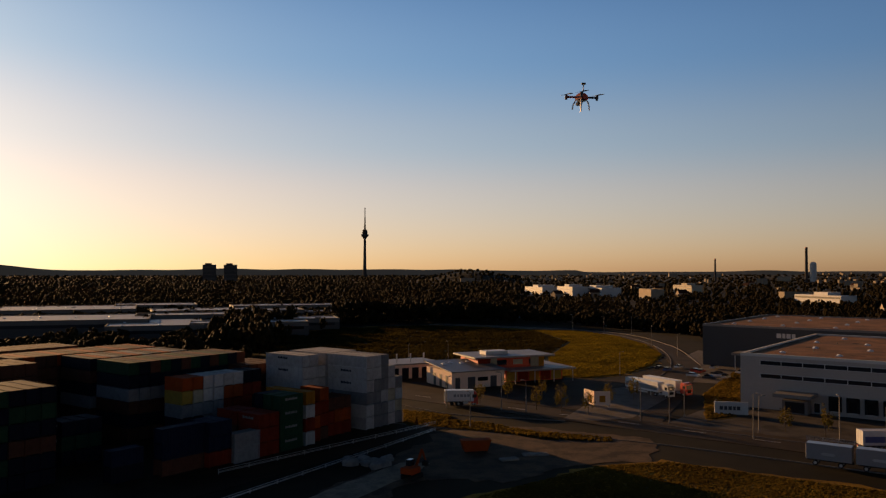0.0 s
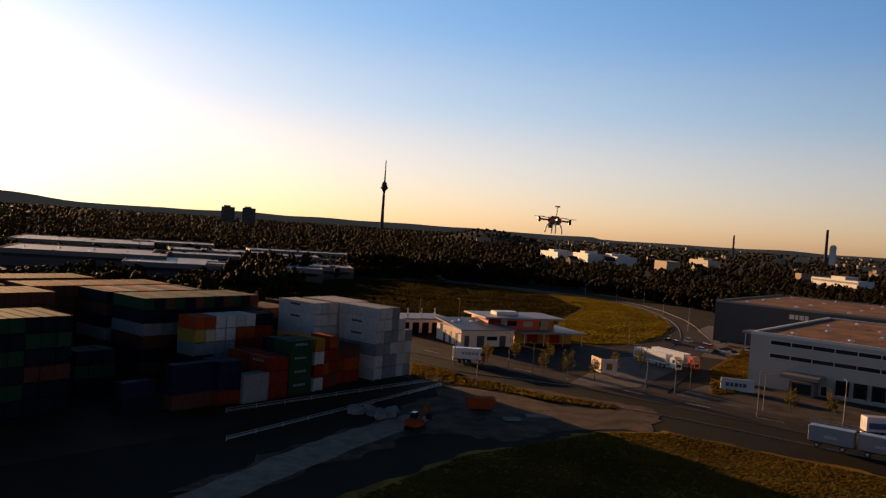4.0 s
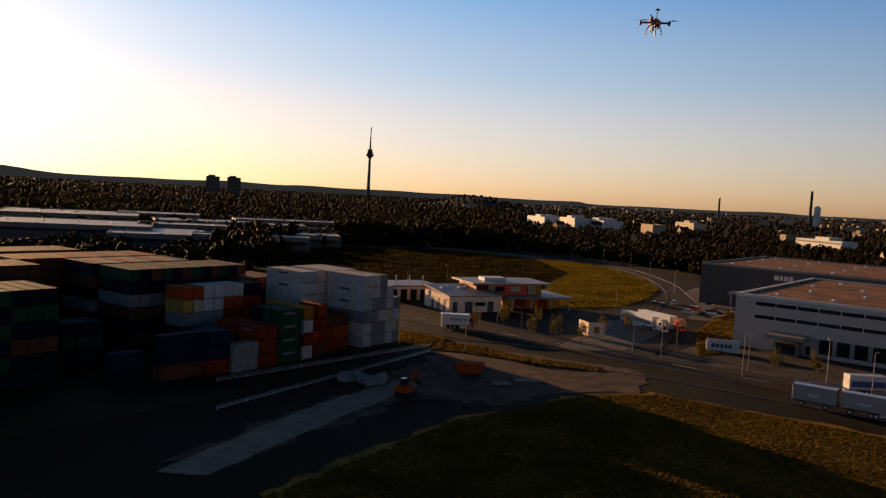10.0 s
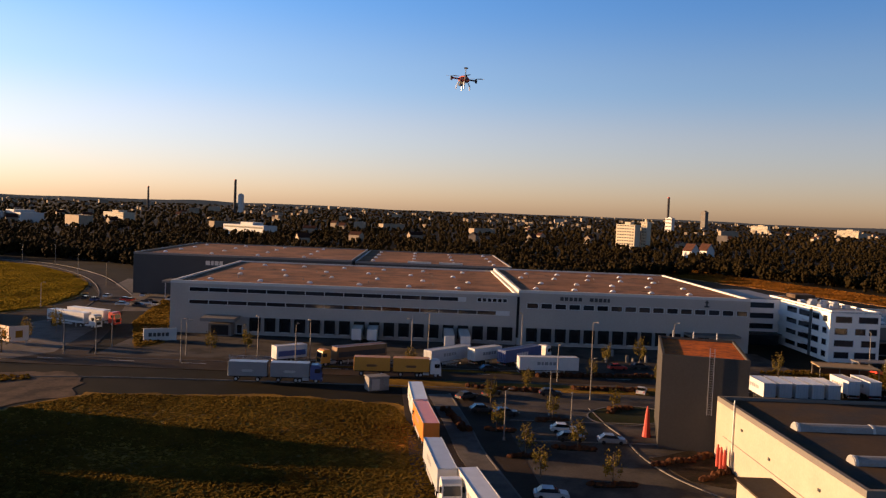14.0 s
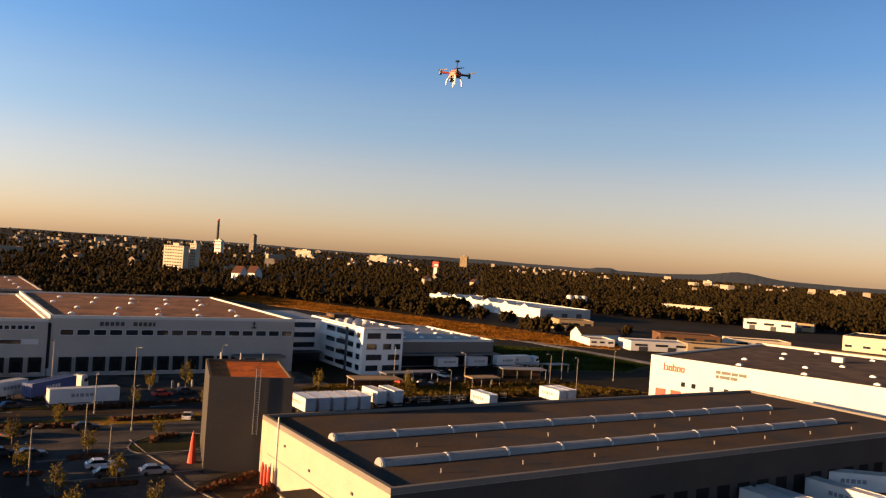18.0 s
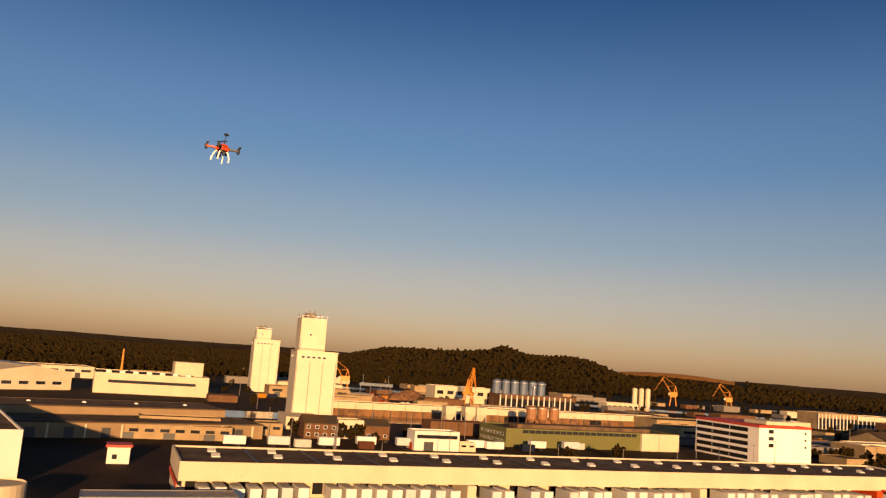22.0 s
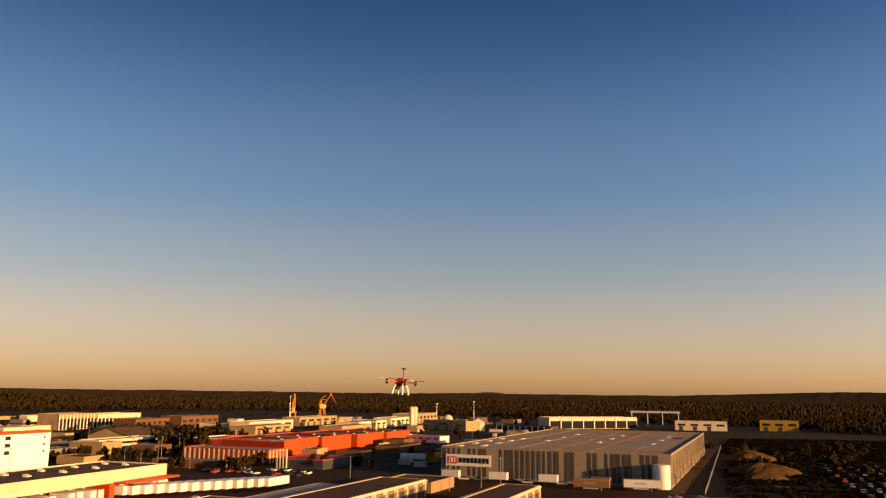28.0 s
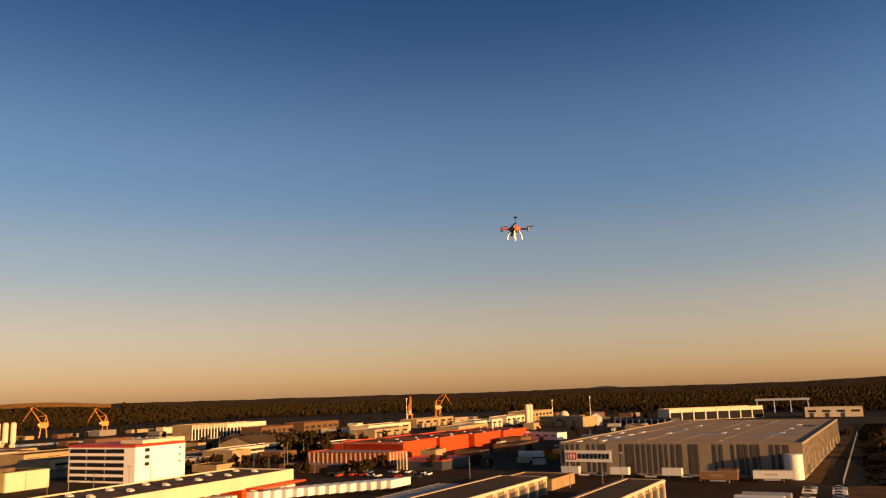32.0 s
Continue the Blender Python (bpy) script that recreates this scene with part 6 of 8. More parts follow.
# flat halls beyond the container yard
for x, y, a, l, dp, h in ((-236, 412, 18, 84, 60, 9), (-290, 520, 20, 90, 70, 9), (-165, 400, 18, 48, 60, 7.5), (-190, 540, 22, 66, 40, 8), (-134, 450, 12, 34, 24, 6.6), (-124, 540, 18, 36, 30, 8.6), (-96, 560, 8, 34, 24, 6.8), (-240, 600, 20, 60, 40, 9), (-128, 418, 16, 62, 20, 8), (-176, 470, 18, 80, 30, 9), (-100, 470, 14, 44, 30, 7), (-150, 596, 20, 80, 30, 9)):
    k = hall("flat_hall", pose(x, y, 0, 0, 0, a), l, dp, h, DARKPANEL, ROOFGREY, "flat-roofed grey commercial hall among trees", "warehouse", 0.6, GREYRENDER, group="flat halls")
    part("wall_band", Form().box(0.4, -0.14, h - 2.5, l - 0.4, -0.02, h - 0.8), GREYRENDER, k)
    part("window_band", Form().box(3, -0.1, h - 4.2, l - 3, 0.02, h - 2.6), GLASS, k)
    roof_dots(k, h - 0.45, [(8 + 18 * i, 8 + 24 * j) for i in range(int(l / 18)) for j in range(int(dp / 24))], DOME_FORM, "skylight_dome")


LAMP = {}


def street_lamp(x, y, h=9.0, turn=0.0):
    """A tapered steel mast with a short arm and a flat head."""
    if h not in LAMP:
        o = thing("street_lamp", pose(x, y, 0.05, 0, 0, turn), "tall galvanised street lamp with flat head", "street lamp", "street lamps")
        part("mast", Form().tube((0, 0, 0), (0, 0, h), 0.13, 0.07, 8), LAMPSTEEL, o)
        part("base", Form().lathe([(0.2, 0), (0.2, 0.5), (0.13, 0.6)], 8), CONCRETE, o)
        part("arm", Form().tube((0, 0, h - 0.05), (0.9, 0, h + 0.15), 0.05, 0.04, 6), LAMPSTEEL, o)
        part("lamp_head", Form().slab(0.7, -0.17, h + 0.08, 1.5, 0.17, h + 0.24, 0.04), LAMPSTEEL, o)
        LAMP[h] = o
        return o
    return copy_thing(LAMP[h], pose(x, y, 0.05, 0, 0, turn))


for i, (x, y, h) in enumerate(((68, 171, 9.5), (87, 154, 9.5), (93, 158, 9.5), (116, 150, 9.5), (126, 156, 9.5), (143, 140, 11), (129, 115, 8), (156, 128, 9.5), (106, 96, 8), (88, 89, 8), (105, 90, 5), (85, 168, 9.5),
                   (8, 183, 8), (17, 206, 9.5), (23, 203, 8), (49, 191, 8), (55, 188, 8), (61, 196, 8), (72, 178, 8), (3, 209, 8), (-10, 300, 8), (5, 312, 8), (81, 471, 9.5), (96, 455, 9.5), (111, 452, 9.5), (102, 377, 9.5), (63, 273, 8), (100, 330, 9.5),
                   (210, 84, 9.5), (226, 68, 8), (233, 44, 9.5), (232, 36, 9.5), (262, 29, 9.5), (252, 44, 9.5), (176, 118, 9.5), (160, 98, 8), (122, 100, 8), (188, 60, 8),
                   (20, -372, 9.5), (30, -420, 9.5), (0, -400, 9.5), (150, -200, 9.5), (120, -262, 9.5), (90, -300, 9.5))):
    street_lamp(x, y, h, 40 * i)


def fence(a, b, label, h=1.8, step=3.0, mesh=True):
    """Posts and rails in a straight line."""
    a, b = Vector(a), Vector(b)
    n = max(2, int((b - a).length / step))
    o = thing("fence", pose(a.x, a.y, 0.05, 0, 0, math.degrees(math.atan2((b - a).y, (b - a).x))), label, "fence")
    l = (b - a).length
    post = Form().box(-0.05, -0.05, 0, 0.05, 0.05, h).mesh("post", STEEL)
    for i in range(n + 1):
        part("post", post, None, o, at=pose(l * i / n, 0, 0))
    for z in (0.25, h * 0.5, h - 0.1):
        part("rail", Form().box(0, -0.03, z, l, 0.03, z + 0.07), STEEL, o)
    if not mesh:
        return o
    f = Form()
    for i in range(int(l / 0.5)):
        f.box(0.25 + i * 0.5, -0.012, 0.2, 0.28 + i * 0.5, 0.012, h - 0.1)
    tagged(part("wire_mesh", f, STEEL, o), kind="stuff")
    return o


fence((-38, 141.5), (0, 186), "long low steel barrier along the container yard", 0.9, 6.0, False)
fence((-33, 124), (0, 179), "low steel barrier beside the gravel track", 0.8, 6.0, False)
fence((79, 170), (120, 138), "low white barrier along the dock yard", 0.9)
fence((-181, -262), (-360, -500), "fence beside the wide hall")
fence((150, 92), (205, 50), "fence behind the low warehouse", 1.6)

# earth-moving machines and rubbish on the gravel lot
o = thing("excavator", pose(-4, 139, 0.08, 0, 0, 60), "orange crawler excavator with folded arm", "excavator")
for s in (-1, 1):
    part("track", Form().slab(-1.8, s * 1.05 - 0.25, 0, 1.8, s * 1.05 + 0.25, 0.8, 0.2), RUBBER, o)
part("house", Form().slab(-1.9, -1.25, 0.95, 1.0, 1.25, 2.0, 0.15), PAINTED["orange"], o)
part("turntable", Form().lathe([(0.8, 0.7), (0.8, 0.96)], 12), RUBBER, o)
part("cab", Form().slab(-0.2, 0.2, 2.0, 1.3, 1.2, 3.0, 0.1), GLASS, o)
part("boom", Form().tube((0.9, -0.2, 1.6), (3.0, -0.2, 4.3), 0.28, 0.24, 6), PAINTED["orange"], o)
part("arm", Form().tube((3.0, -0.2, 4.3), (4.3, -0.2, 2.2), 0.22, 0.16, 6), PAINTED["orange"], o)
part("bucket", Form().slab(3.7, -0.7, 1.3, 4.6, 0.3, 2.2, 0.15), RUBBER, o)
o = thing("dump_skip", pose(8, 159, 0.08, 0, 0, 10), "orange steel skip on the gravel lot", "skip")
part("tub", Form().prism([(-2.4, 0.3), (2.2, 0.3), (3.0, 2.4), (-3.0, 2.4)], -1.2, 1.2, Matrix(((1, 0, 0, 0), (0, 0, -1, 0), (0, 1, 0, 0), (0, 0, 0, 1)))), PAINTED["orange"], o)
part("runner", Form().box(-2.2, -0.9, 0, 2.2, -0.7, 0.3).box(-2.2, 0.7, 0, 2.2, 0.9, 0.3), RUBBER, o)
for x, y, a, l in ((14, 152, 20, 3.4), (19.5, 156, 8, 5.0)):
    o = new("concrete_slab", Form().slab(-l / 2, -0.9, 0, l / 2, 0.9, 0.35, 0.05).mesh("concrete_slab", CONCRETE))
    o.matrix_basis = pose(x, y, 0.07, 0, 0, a)
    tagged(o, "pale concrete slab lying on the gravel", "slab")
for i in range(16):
    s = rnd.uniform(0.6, 1.5)
    f = Form().slab(-s, -s * 0.7, -0.2, s, s * 0.7, s * 0.7, s * 0.25)
    o = new("rubble_block", f.mesh("rubble_block", CONCRETE))
    o.matrix_basis = pose(-13 + rnd.uniform(-5, 5), 148 + rnd.uniform(-2.2, 2.2) + (i % 5) * 0.6, 0.1, rnd.uniform(-15, 15), rnd.uniform(-15, 15), rnd.uniform(0, 180))
    tagged(o, "pale block of broken concrete", "rubble", "rubble heap")
# billboard on its post, firm sign, site box
o = thing("billboard", pose(41.5, 208.8, 0.05, 0, 0, 0), "bright two-sided billboard wall on posts", "billboard")
for ang, x0, x1 in ((107, 0.1, 5.6), (4, 0.1, 4.2)):
    m = pose(0, 0, 0, 0, 0, ang)
    b = part("board", Form().box(x0, -0.1, 0.7, x1, 0.1, 4.3, m), PAVWALL, o)
    part("poster", Form().box(x0 + 1.2, -0.13, 1.5, x0 + 2.8, 0.13, 3.2, m), PAINTED["amber"], b)
    part("post", Form().box(x1 - 0.6, -0.08, 0, x1 - 0.4, 0.08, 0.7, m), STEEL, o)
o = thing("firm_sign", pose(70, 200.5, 0.08, 0, 0, -14), "white low sign wall with dark bars", "sign")
part("board", Form().slab(0, 0, 0, 8, 0.5, 3.1, 0.05), WHITE, o)
bars(o, 1.2, -0.01, 1.1, [0.8, 0.7, 0.8, 0.6, 0.8], 0.9, DARKPANEL, 0.3)
o = thing("site_box", pose(88.3, 127.2, 0.1, 0, 0, -14), "pale grey transformer box beside the street", "utility box")
part("housing", Form().slab(0, 0, 0, 4.2, 2.6, 2.6, 0.06), CONCRETE, o)
part("lid", Form().slab(-0.15, -0.15, 2.6, 4.35, 2.75, 2.8, 0.05), CONCRETE, o)
part("door", Form().box(0.6, -0.04, 0.2, 2.2, 0.01, 2.3), PANEL, o)
o = thing("water_tank", pose(159, -88, 0.06), "round pale steel sprinkler tank", "tank")
part("shell", Form().lathe([(5.6, 0), (5.6, 5.6), (5.4, 5.75), (5.4, 5.4), (0.2, 5.4)], 28), CREAM, o)
o = thing("gatehouse", pose(202, -142, 0, 0, 0, -125), "small white gatehouse with red roof edge", "gatehouse")
part("wall", Form().box(0, 0, 0, 6, 6, 4.6), WHITE, o)
part("roof_edge", Form().box(-0.5, -0.5, 4.6, 6.5, 6.5, 5.3), REDPAINT, o)
window(o, 2, 0, 1.2, 1.6, 1.6)
o = thing("red_marker", pose(110, 78, 0.05), "tall red cone-shaped marker by the roundabout", "marker")
part("cone", Form().lathe([(0.75, 0), (0.5, 2.0), (0.3, 4.2), (0.05, 5.2)], 10), REDPAINT, o)
# bus and bike shelters
for x, y in ((204, 84), (212, 79), (256, 58), (262, 50)):
    o = thing("shelter", pose(x, y, 0.06, 0, 0, GRID), "flat-roofed steel shelter in a car park", "shelter", "shelters")
    part("roof", Form().box(0, 0, 2.6, 9, 4, 2.85), ROOFGREY, o)
    for a, b in product((0.3, 8.6), (0.3, 3.6)):
        part("post", Form().box(a, b, 0, a + 0.15, b + 0.15, 2.6), STEEL, o)
# kerbs and bays of the car park; planted island
for a0, b0, a1, b1 in ((84, -92, 110, -91.6), (84, -80, 110, -79.6)):
    sheet("kerb", quad(KN, a0, b0, a1, b1), 0.2, KERB, "pale kerb stone edge of the car park", "kerb", 0.6)
for i in range(18):
    p, q = Vector((-30, 249)).lerp(Vector((190, 72)), i / 18), Vector((-30, 249)).lerp(Vector((190, 72)), (i + 0.35) / 18)
    sheet("lane_line", along(p, q, 0.25), 0.096, LINE, "broken white lane line", "road marking", 0.05)
for a0, b0, a1, b1 in ((60, -57, 128, -50), (40, -40, 128, -38)):
    sheet("hedge_bed", quad(KN, a0, b0, a1, b1), 0.12, GRASS, "strip of low planting beside the street", "verge")


def young_tree(m, h=6.0, seed=0):
    """A street tree: tapered trunk, limbs, and a loose pointed crown of leaf clumps."""
    key = ("tree", h, seed)
    if key in MADE:
        return copy_thing(MADE[key], m)
    r = random.Random(seed)
    o = thing("young_tree", m, "young street tree with yellow-green crown", "tree", "street trees")
    MADE[key] = o
    t = Form().tube((0, 0, 0), (0.08, 0.05, h * 0.45), 0.11, 0.08, 7).tube((0.08, 0.05, h * 0.45), (0, 0, h * 0.9), 0.08, 0.02, 6)
    tips = []
    for i in range(9):
        a, z = r.uniform(0, 6.28), h * r.uniform(0.32, 0.75)
        q = h * 0.2 * (1.15 - z / h)
        tip = (math.cos(a) * q * 1.5, math.sin(a) * q * 1.5, z + h * 0.14)
        t.tube((0.05, 0.03, z), tip, 0.04, 0.012, 5)
        tips.append(tip)
    part("trunk", t, BARK, o)
    f = Form()
    for i in range(300):
        c = Vector(r.choice(tips)) * r.uniform(0.55, 1.1) + Vector((r.gauss(0, h * 0.045), r.gauss(0, h * 0.045), r.gauss(0, h * 0.06)))
        c.z = min(max(c.z, h * 0.25), h * 1.02)
        s = h * r.uniform(0.018, 0.035)
        e = Euler((r.uniform(0, 3), r.uniform(0, 3), r.uniform(0, 3))).to_matrix()
        f.put([c + e @ Vector(v) * s for v in ((-1, -0.5, 0), (0, -0.8, 0.2), (1, 0, 0), (0, 0.8, -0.2), (-0.9, 0.4, 0))], [(0, 1, 2, 3, 4)])
    part("crown", f, LEAVES, o)
    return o


for i, (x, y, h) in enumerate(((102.8, 108, 5), (90.5, 93.4, 5), (85, 81.3, 5), (79.5, 73, 5), (103.5, 93, 5), (86, 66, 5), (94.4, 79.4, 5), (116.6, 112, 5), (118, 91, 5), (137, 112, 5), (106, 137, 6), (147, 102, 5),
                   (26, 206, 6), (32, 203, 7), (38, 199, 6), (12, 215, 6), (20, 222, 7), (30, 225, 6), (46, 212, 6), (55, 222, 7), (152, 120, 6), (162, 118, 7), (175, 104, 6), (78, 178, 6), (84, 172, 7), (180, 92, 6), (196, 74, 6))):
    young_tree(pose(x, y, 0.1, 0, 0, 50 * i), h, i % 4)


# kerb stones along the street, the bend round the meadow and the square
def smooth(points, n=8):
    """A round line through the points."""
    p = [Vector(q) for q in [points[0]] + points + [points[-1]]]
    out = []
    for a, b, c, d in zip(p, p[1:], p[2:], p[3:]):
        for i in range(n):
            t = i / n
            out.append(tuple(0.5 * (2 * b + (c - a) * t + (2 * a - 5 * b + 4 * c - d) * t * t + (3 * b - a - 3 * c + d) * t ** 3)))
    return out + [points[-1]]


def kerb(points, label):
    f = Form()
    for a, b in zip(points, points[1:]):
        f.prism(along(a, b, 0.26), -0.2, 0.2)
    o = thing("kerb", pose(0, 0, 0), label, "kerb", "kerbs")
    part("kerb_stones", f, KERB, o)


kerb(smooth([(50, 196), (62, 240), (90, 305), (104, 380), (97, 448), (58, 488), (-4, 527)]), "pale kerb on the inside of the bend")
kerb(smooth([(100, 300), (112, 380), (104, 455), (60, 500), (0, 535)]), "pale kerb on the outside of the bend")
kerb(smooth([(-30, 242), (0, 203), (21, 194), (31, 191)]), "pale kerb along the street")
kerb(smooth([(-12, 190), (0, 183), (19, 178), (36, 171), (60, 156), (120, 110)]), "long pale kerb beside the gravel lot")
kerb(smooth([(52, 186), (70, 172), (120, 134), (180, 88)]), "long pale kerb before the truck yard")

# planting beds of the car park and the round island
HEDGE = leafage("red_brown_hedge", (0.05, 0.02, 0.012), (0.14, 0.06, 0.025), 0.8)


def hedge_bed(points, label, h=0.9):
    """A low ragged hedge along a line."""
    f, r = Form(), random.Random(len(points) * 7 + int(points[0][0]))
    for a, b in zip(points, points[1:]):
        a, b = Vector(a), Vector(b)
        n = max(2, int((b - a).length / 0.7))
        for i in range(n):
            q = a.lerp(b, (i + 0.5) / n)
            for _ in range(2):
                w, k = r.uniform(0.4, 0.8), h * r.uniform(0.6, 1.15)
                f.lathe([(w * 0.8, 0), (w, k * 0.4), (w * 0.75, k * 0.8), (0.15, k)], 5, pose(q.x + r.uniform(-0.5, 0.5), q.y + r.uniform(-0.5, 0.5), 0.05, 0, 0, r.uniform(0, 90)))
    o = thing("hedge", pose(0, 0, 0), label, "hedge", "hedges")
    part("foliage", f, HEDGE, o)


kerb(smooth([(116.3, 95.5), (109.8, 86.2), (106, 79.7), (99.6, 70.9), (95.7, 62.4), (94, 52)]), "pale kerb along the curved drive")
kerb(smooth([(101, 117.8), (89.9, 99.7), (81.1, 86), (73.4, 71.9), (66, 59)]), "long pale kerb beside the truck lane")
sheet("footpath", [(101, 117.5), (89.7, 99.6), (80.9, 85.9), (73.2, 71.8), (66, 59.5), (62.5, 61.5), (69.5, 73.5), (77, 87.5), (86, 101.5), (97, 119.5)], 0.13, PAVING, "pale paved footpath beside the truck lane", "footpath")
BED = surface("dark_planting_bed", (0.030, 0.020, 0.012), 0.95, 0, 0.4, 0.5, 3, 0.05, (0.018, 0.014, 0.008))
sheet("planting_bed", [(100.1, 70.5), (105.9, 69.3), (113.5, 68.4), (107.6, 57.9), (98.8, 55.5), (96.2, 61)], 0.18, BED, "dark planting bed with low shrubs", "bed", ragged=0.5)
for a, b in (((82.9, 82.5), (86.4, 80.2)), ((92.2, 81.6), (96.6, 77.6)), ((83.5, 67.4), (88.4, 64.2)), ((101.2, 94.6), (105.8, 91.7)), ((89.9, 95.2), (93.1, 91.7))):
    sheet("planting_bed", along(a, b, 2.0), 0.19, BED, "dark planting bed between parking bays", "bed")
    hedge_bed([a, b], "dark low hedge between parking bays", 0.6)
hedge_bed([(98, 68), (105, 66), (110, 66)], "dark shrubs in the planting bed", 0.8)
hedge_bed([(98, 60), (104, 60), (108, 62)], "dark shrubs beside the drive", 0.8)
hedge_bed([(107.9, 120.2), (118.3, 110.1)], "red-brown low hedge between parking rows")
hedge_bed([(125.9, 108), (138, 99)], "red-brown low hedge beside the car park")
hedge_bed([(129, 121), (154, 106)], "red-brown low hedge along the truck yard")
hedge_bed([(92, 108), (86, 96)], "red-brown low hedge at the lane")
island = [(118.3 + 8.4 * math.cos(a * math.pi / 12), 88.3 + 6.0 * math.sin(a * math.pi / 12)) for a in range(25)]
kerb(island, "round kerb of the traffic island")
sheet("island", island[:-1], 0.16, LAWN, "grassed round traffic island", "island")
hedge_bed(smooth([(117, 91), (120, 92.5), (123, 91)], 4), "low hedge on the round island", 0.7)
for x, y in ((156.9, 124.3), (165.5, 129.1), (161.9, 121.7), (158, 115), (166.4, 119.4), (160, 118.5)):
    p = Vector((x, y))
    o = thing("bollard", pose(p.x, p.y, 0.08), "pale concrete bollard beside the yard", "bollard", "bollards")
    part("post", Form().lathe([(0.35, 0), (0.35, 1.4), (0.28, 1.6)], 10), CONCRETE, o)
    part("cap", Form().lathe([(0.38, 1.6), (0.38, 1.7), (0.1, 1.8)], 10), GREYRENDER, o)


# ---- the harbour's middle ground ----
def free(x, y, r):
    """True where no building stands within r metres."""
    for inv, l, dp in FOOT:
        q = inv @ Vector((x, y, 0))
        if -r < q.x < l + r and -r < q.y < dp + r:
            return False
    return True


FOOT.append(((pose(*LONG, 0, 0, 0, LANG) @ pose(-30, -45, 0)).inverted(), 290, 95))
FOOT.append(((pose(80, -389, 0, 0, 0, 145) @ pose(-48, -25, 0)).inverted(), 52, 62))
for az, d in ((-136.45, 405), (-133.6, 655)):
    FOOT.append(((pose(*polar(az, d), 0, 0, 0, 142) @ pose(-20, -20, 0)).inverted(), 60, 45))


def house(x, y, ang, w, dp, h, wall, roof, label, pitch=2.6, panes=0, storeys=1, category="building", group=""):
    """A house with a saddle roof; its front, local -y, towards the camera."""
    o = thing("house", pose(x, y, 0, 0, 0, ang), label, category, group)
    part("wall", Form().put([(0, 0, -0.2), (w, 0, -0.2), (w, dp, -0.2), (0, dp, -0.2), (0, 0, h), (w, 0, h), (w, dp, h), (0, dp, h), (0, dp / 2, h + pitch), (w, dp / 2, h + pitch)],
                            [(0, 1, 5, 4), (2, 3, 7, 6), (1, 2, 6, 9, 5), (3, 0, 4, 8, 7), (3, 2, 1, 0)]), wall, o)
    FOOT.append((pose(x, y, 0, 0, 0, ang).inverted(), w, dp))
    e, t = 0.4, 0.2
    drop = e * pitch / (dp / 2)
    f = Form()
    for s in (0, 1):
        y0, y1 = (-e, dp / 2) if s == 0 else (dp + e, dp / 2)
        a = [(-e, y0, h - drop), (w + e, y0, h - drop), (w + e, y1, h + pitch), (-e, y1, h + pitch)]
        f.put(a + [(q[0], q[1], q[2] + t) for q in a], [(0, 3, 2, 1), (4, 5, 6, 7), (0, 1, 5, 4), (1, 2, 6, 5), (2, 3, 7, 6), (3, 0, 4, 7)])
    part("roof", f, roof, o)
    for s in range(storeys):
        for i in range(panes):
            window(o, w * (i + 0.5) / panes, 0, 1.0 + 3.0 * s, min(1.6, w / panes * 0.6), 1.4)
    return o


def shed(x, y, ang, w, dp, h, wall, roof, label, panes=0, band=False, piers=0):
    k = hall("harbour_shed", pose(x, y, 0, 0, 0, ang), w, dp, h, wall, roof, label, "warehouse", 0.4, group="harbour sheds")
    for i in range(panes):
        part("window", Form().box(w * (i + 0.5) / panes - w / panes * 0.3, -0.06, h * 0.5, w * (i + 0.5) / panes + w / panes * 0.3, 0.05, h * 0.72), GLASS, k)
    if band:
        part("window_band", Form().box(w * 0.05, -0.1, h * 0.62, w * 0.95, 0.02, h * 0.8), GLASS, k)
    for i in range(piers):      # dark open bays between pale piers
        x0, x1 = w * i / piers, w * (i + 1) / piers
        part("open_bay", Form().box(x0 + 0.5, -0.06, 0.3, x1 - 0.5, 0.03, h * 0.68), DARK, k)
        part("pier", Form().box(x0 - 0.45, -0.5, 0, x0 + 0.45, -0.04, h * 0.94), WHITE, k)
    for i in range(0 if piers else int(w / 14)):
        part("gate", Form().box(4 + 14 * i, -0.1, 0, 8 + 14 * i, 0.02, min(4.5, h * 0.45)), DARKPANEL, k)
    return k


BROWN = surface("brown_brick", (0.105, 0.056, 0.0315), 0.9, 0, 0.25, 0.3, 4)
SAND = surface("sandy_render", (0.255, 0.188, 0.109), 0.85, 0, 0.25, 0.2, 3)
QUAY = pose(310, -346, 0, 0, 0, -122.3)
QUAYBRICK = surface("brown_quay_brick", (0.16, 0.085, 0.042), 0.9, 0, 0.3, 0.1, 2, 0, (0.085, 0.05, 0.03))
k = hall("quay_store", QUAY, 250, 14, 7.4, CREAM, ROOFDARK, "very long cream quay store on a brown quay wall", "warehouse", 0.4)
part("quay_wall", Form().box(-4, -2.2, -0.3, 256, -0.05, 3.7), QUAYBRICK, k, "brown brick quay wall")
for x, w in ((82, 15), (122, 22), (186, 9)):
    part("quay_opening", Form().box(x, -2.32, 0.2, x + w, -2.15, 3.3), DARK, k)
for i in range(24):
    part("fender", Form().box(4 + 10.4 * i, -2.5, 0, 4.5 + 10.4 * i, -2.2, 3.6), DARKPANEL, k)
    part("wall_joint", Form().box(4 + 10.4 * i, -0.04, 3.9, 4.25 + 10.4 * i, 0.02, 6.8), SANDWALL, k)
basin = [(QUAY @ Vector((x, y, 0))).to_2d() for x, y in ((-60, -2.2), (-60, -42), (205, -42), (205, -2.2))]
sheet("harbour_basin", [tuple(q) for q in basin], 0.058, WATER, "still water of the harbour basin along the quay", "water")
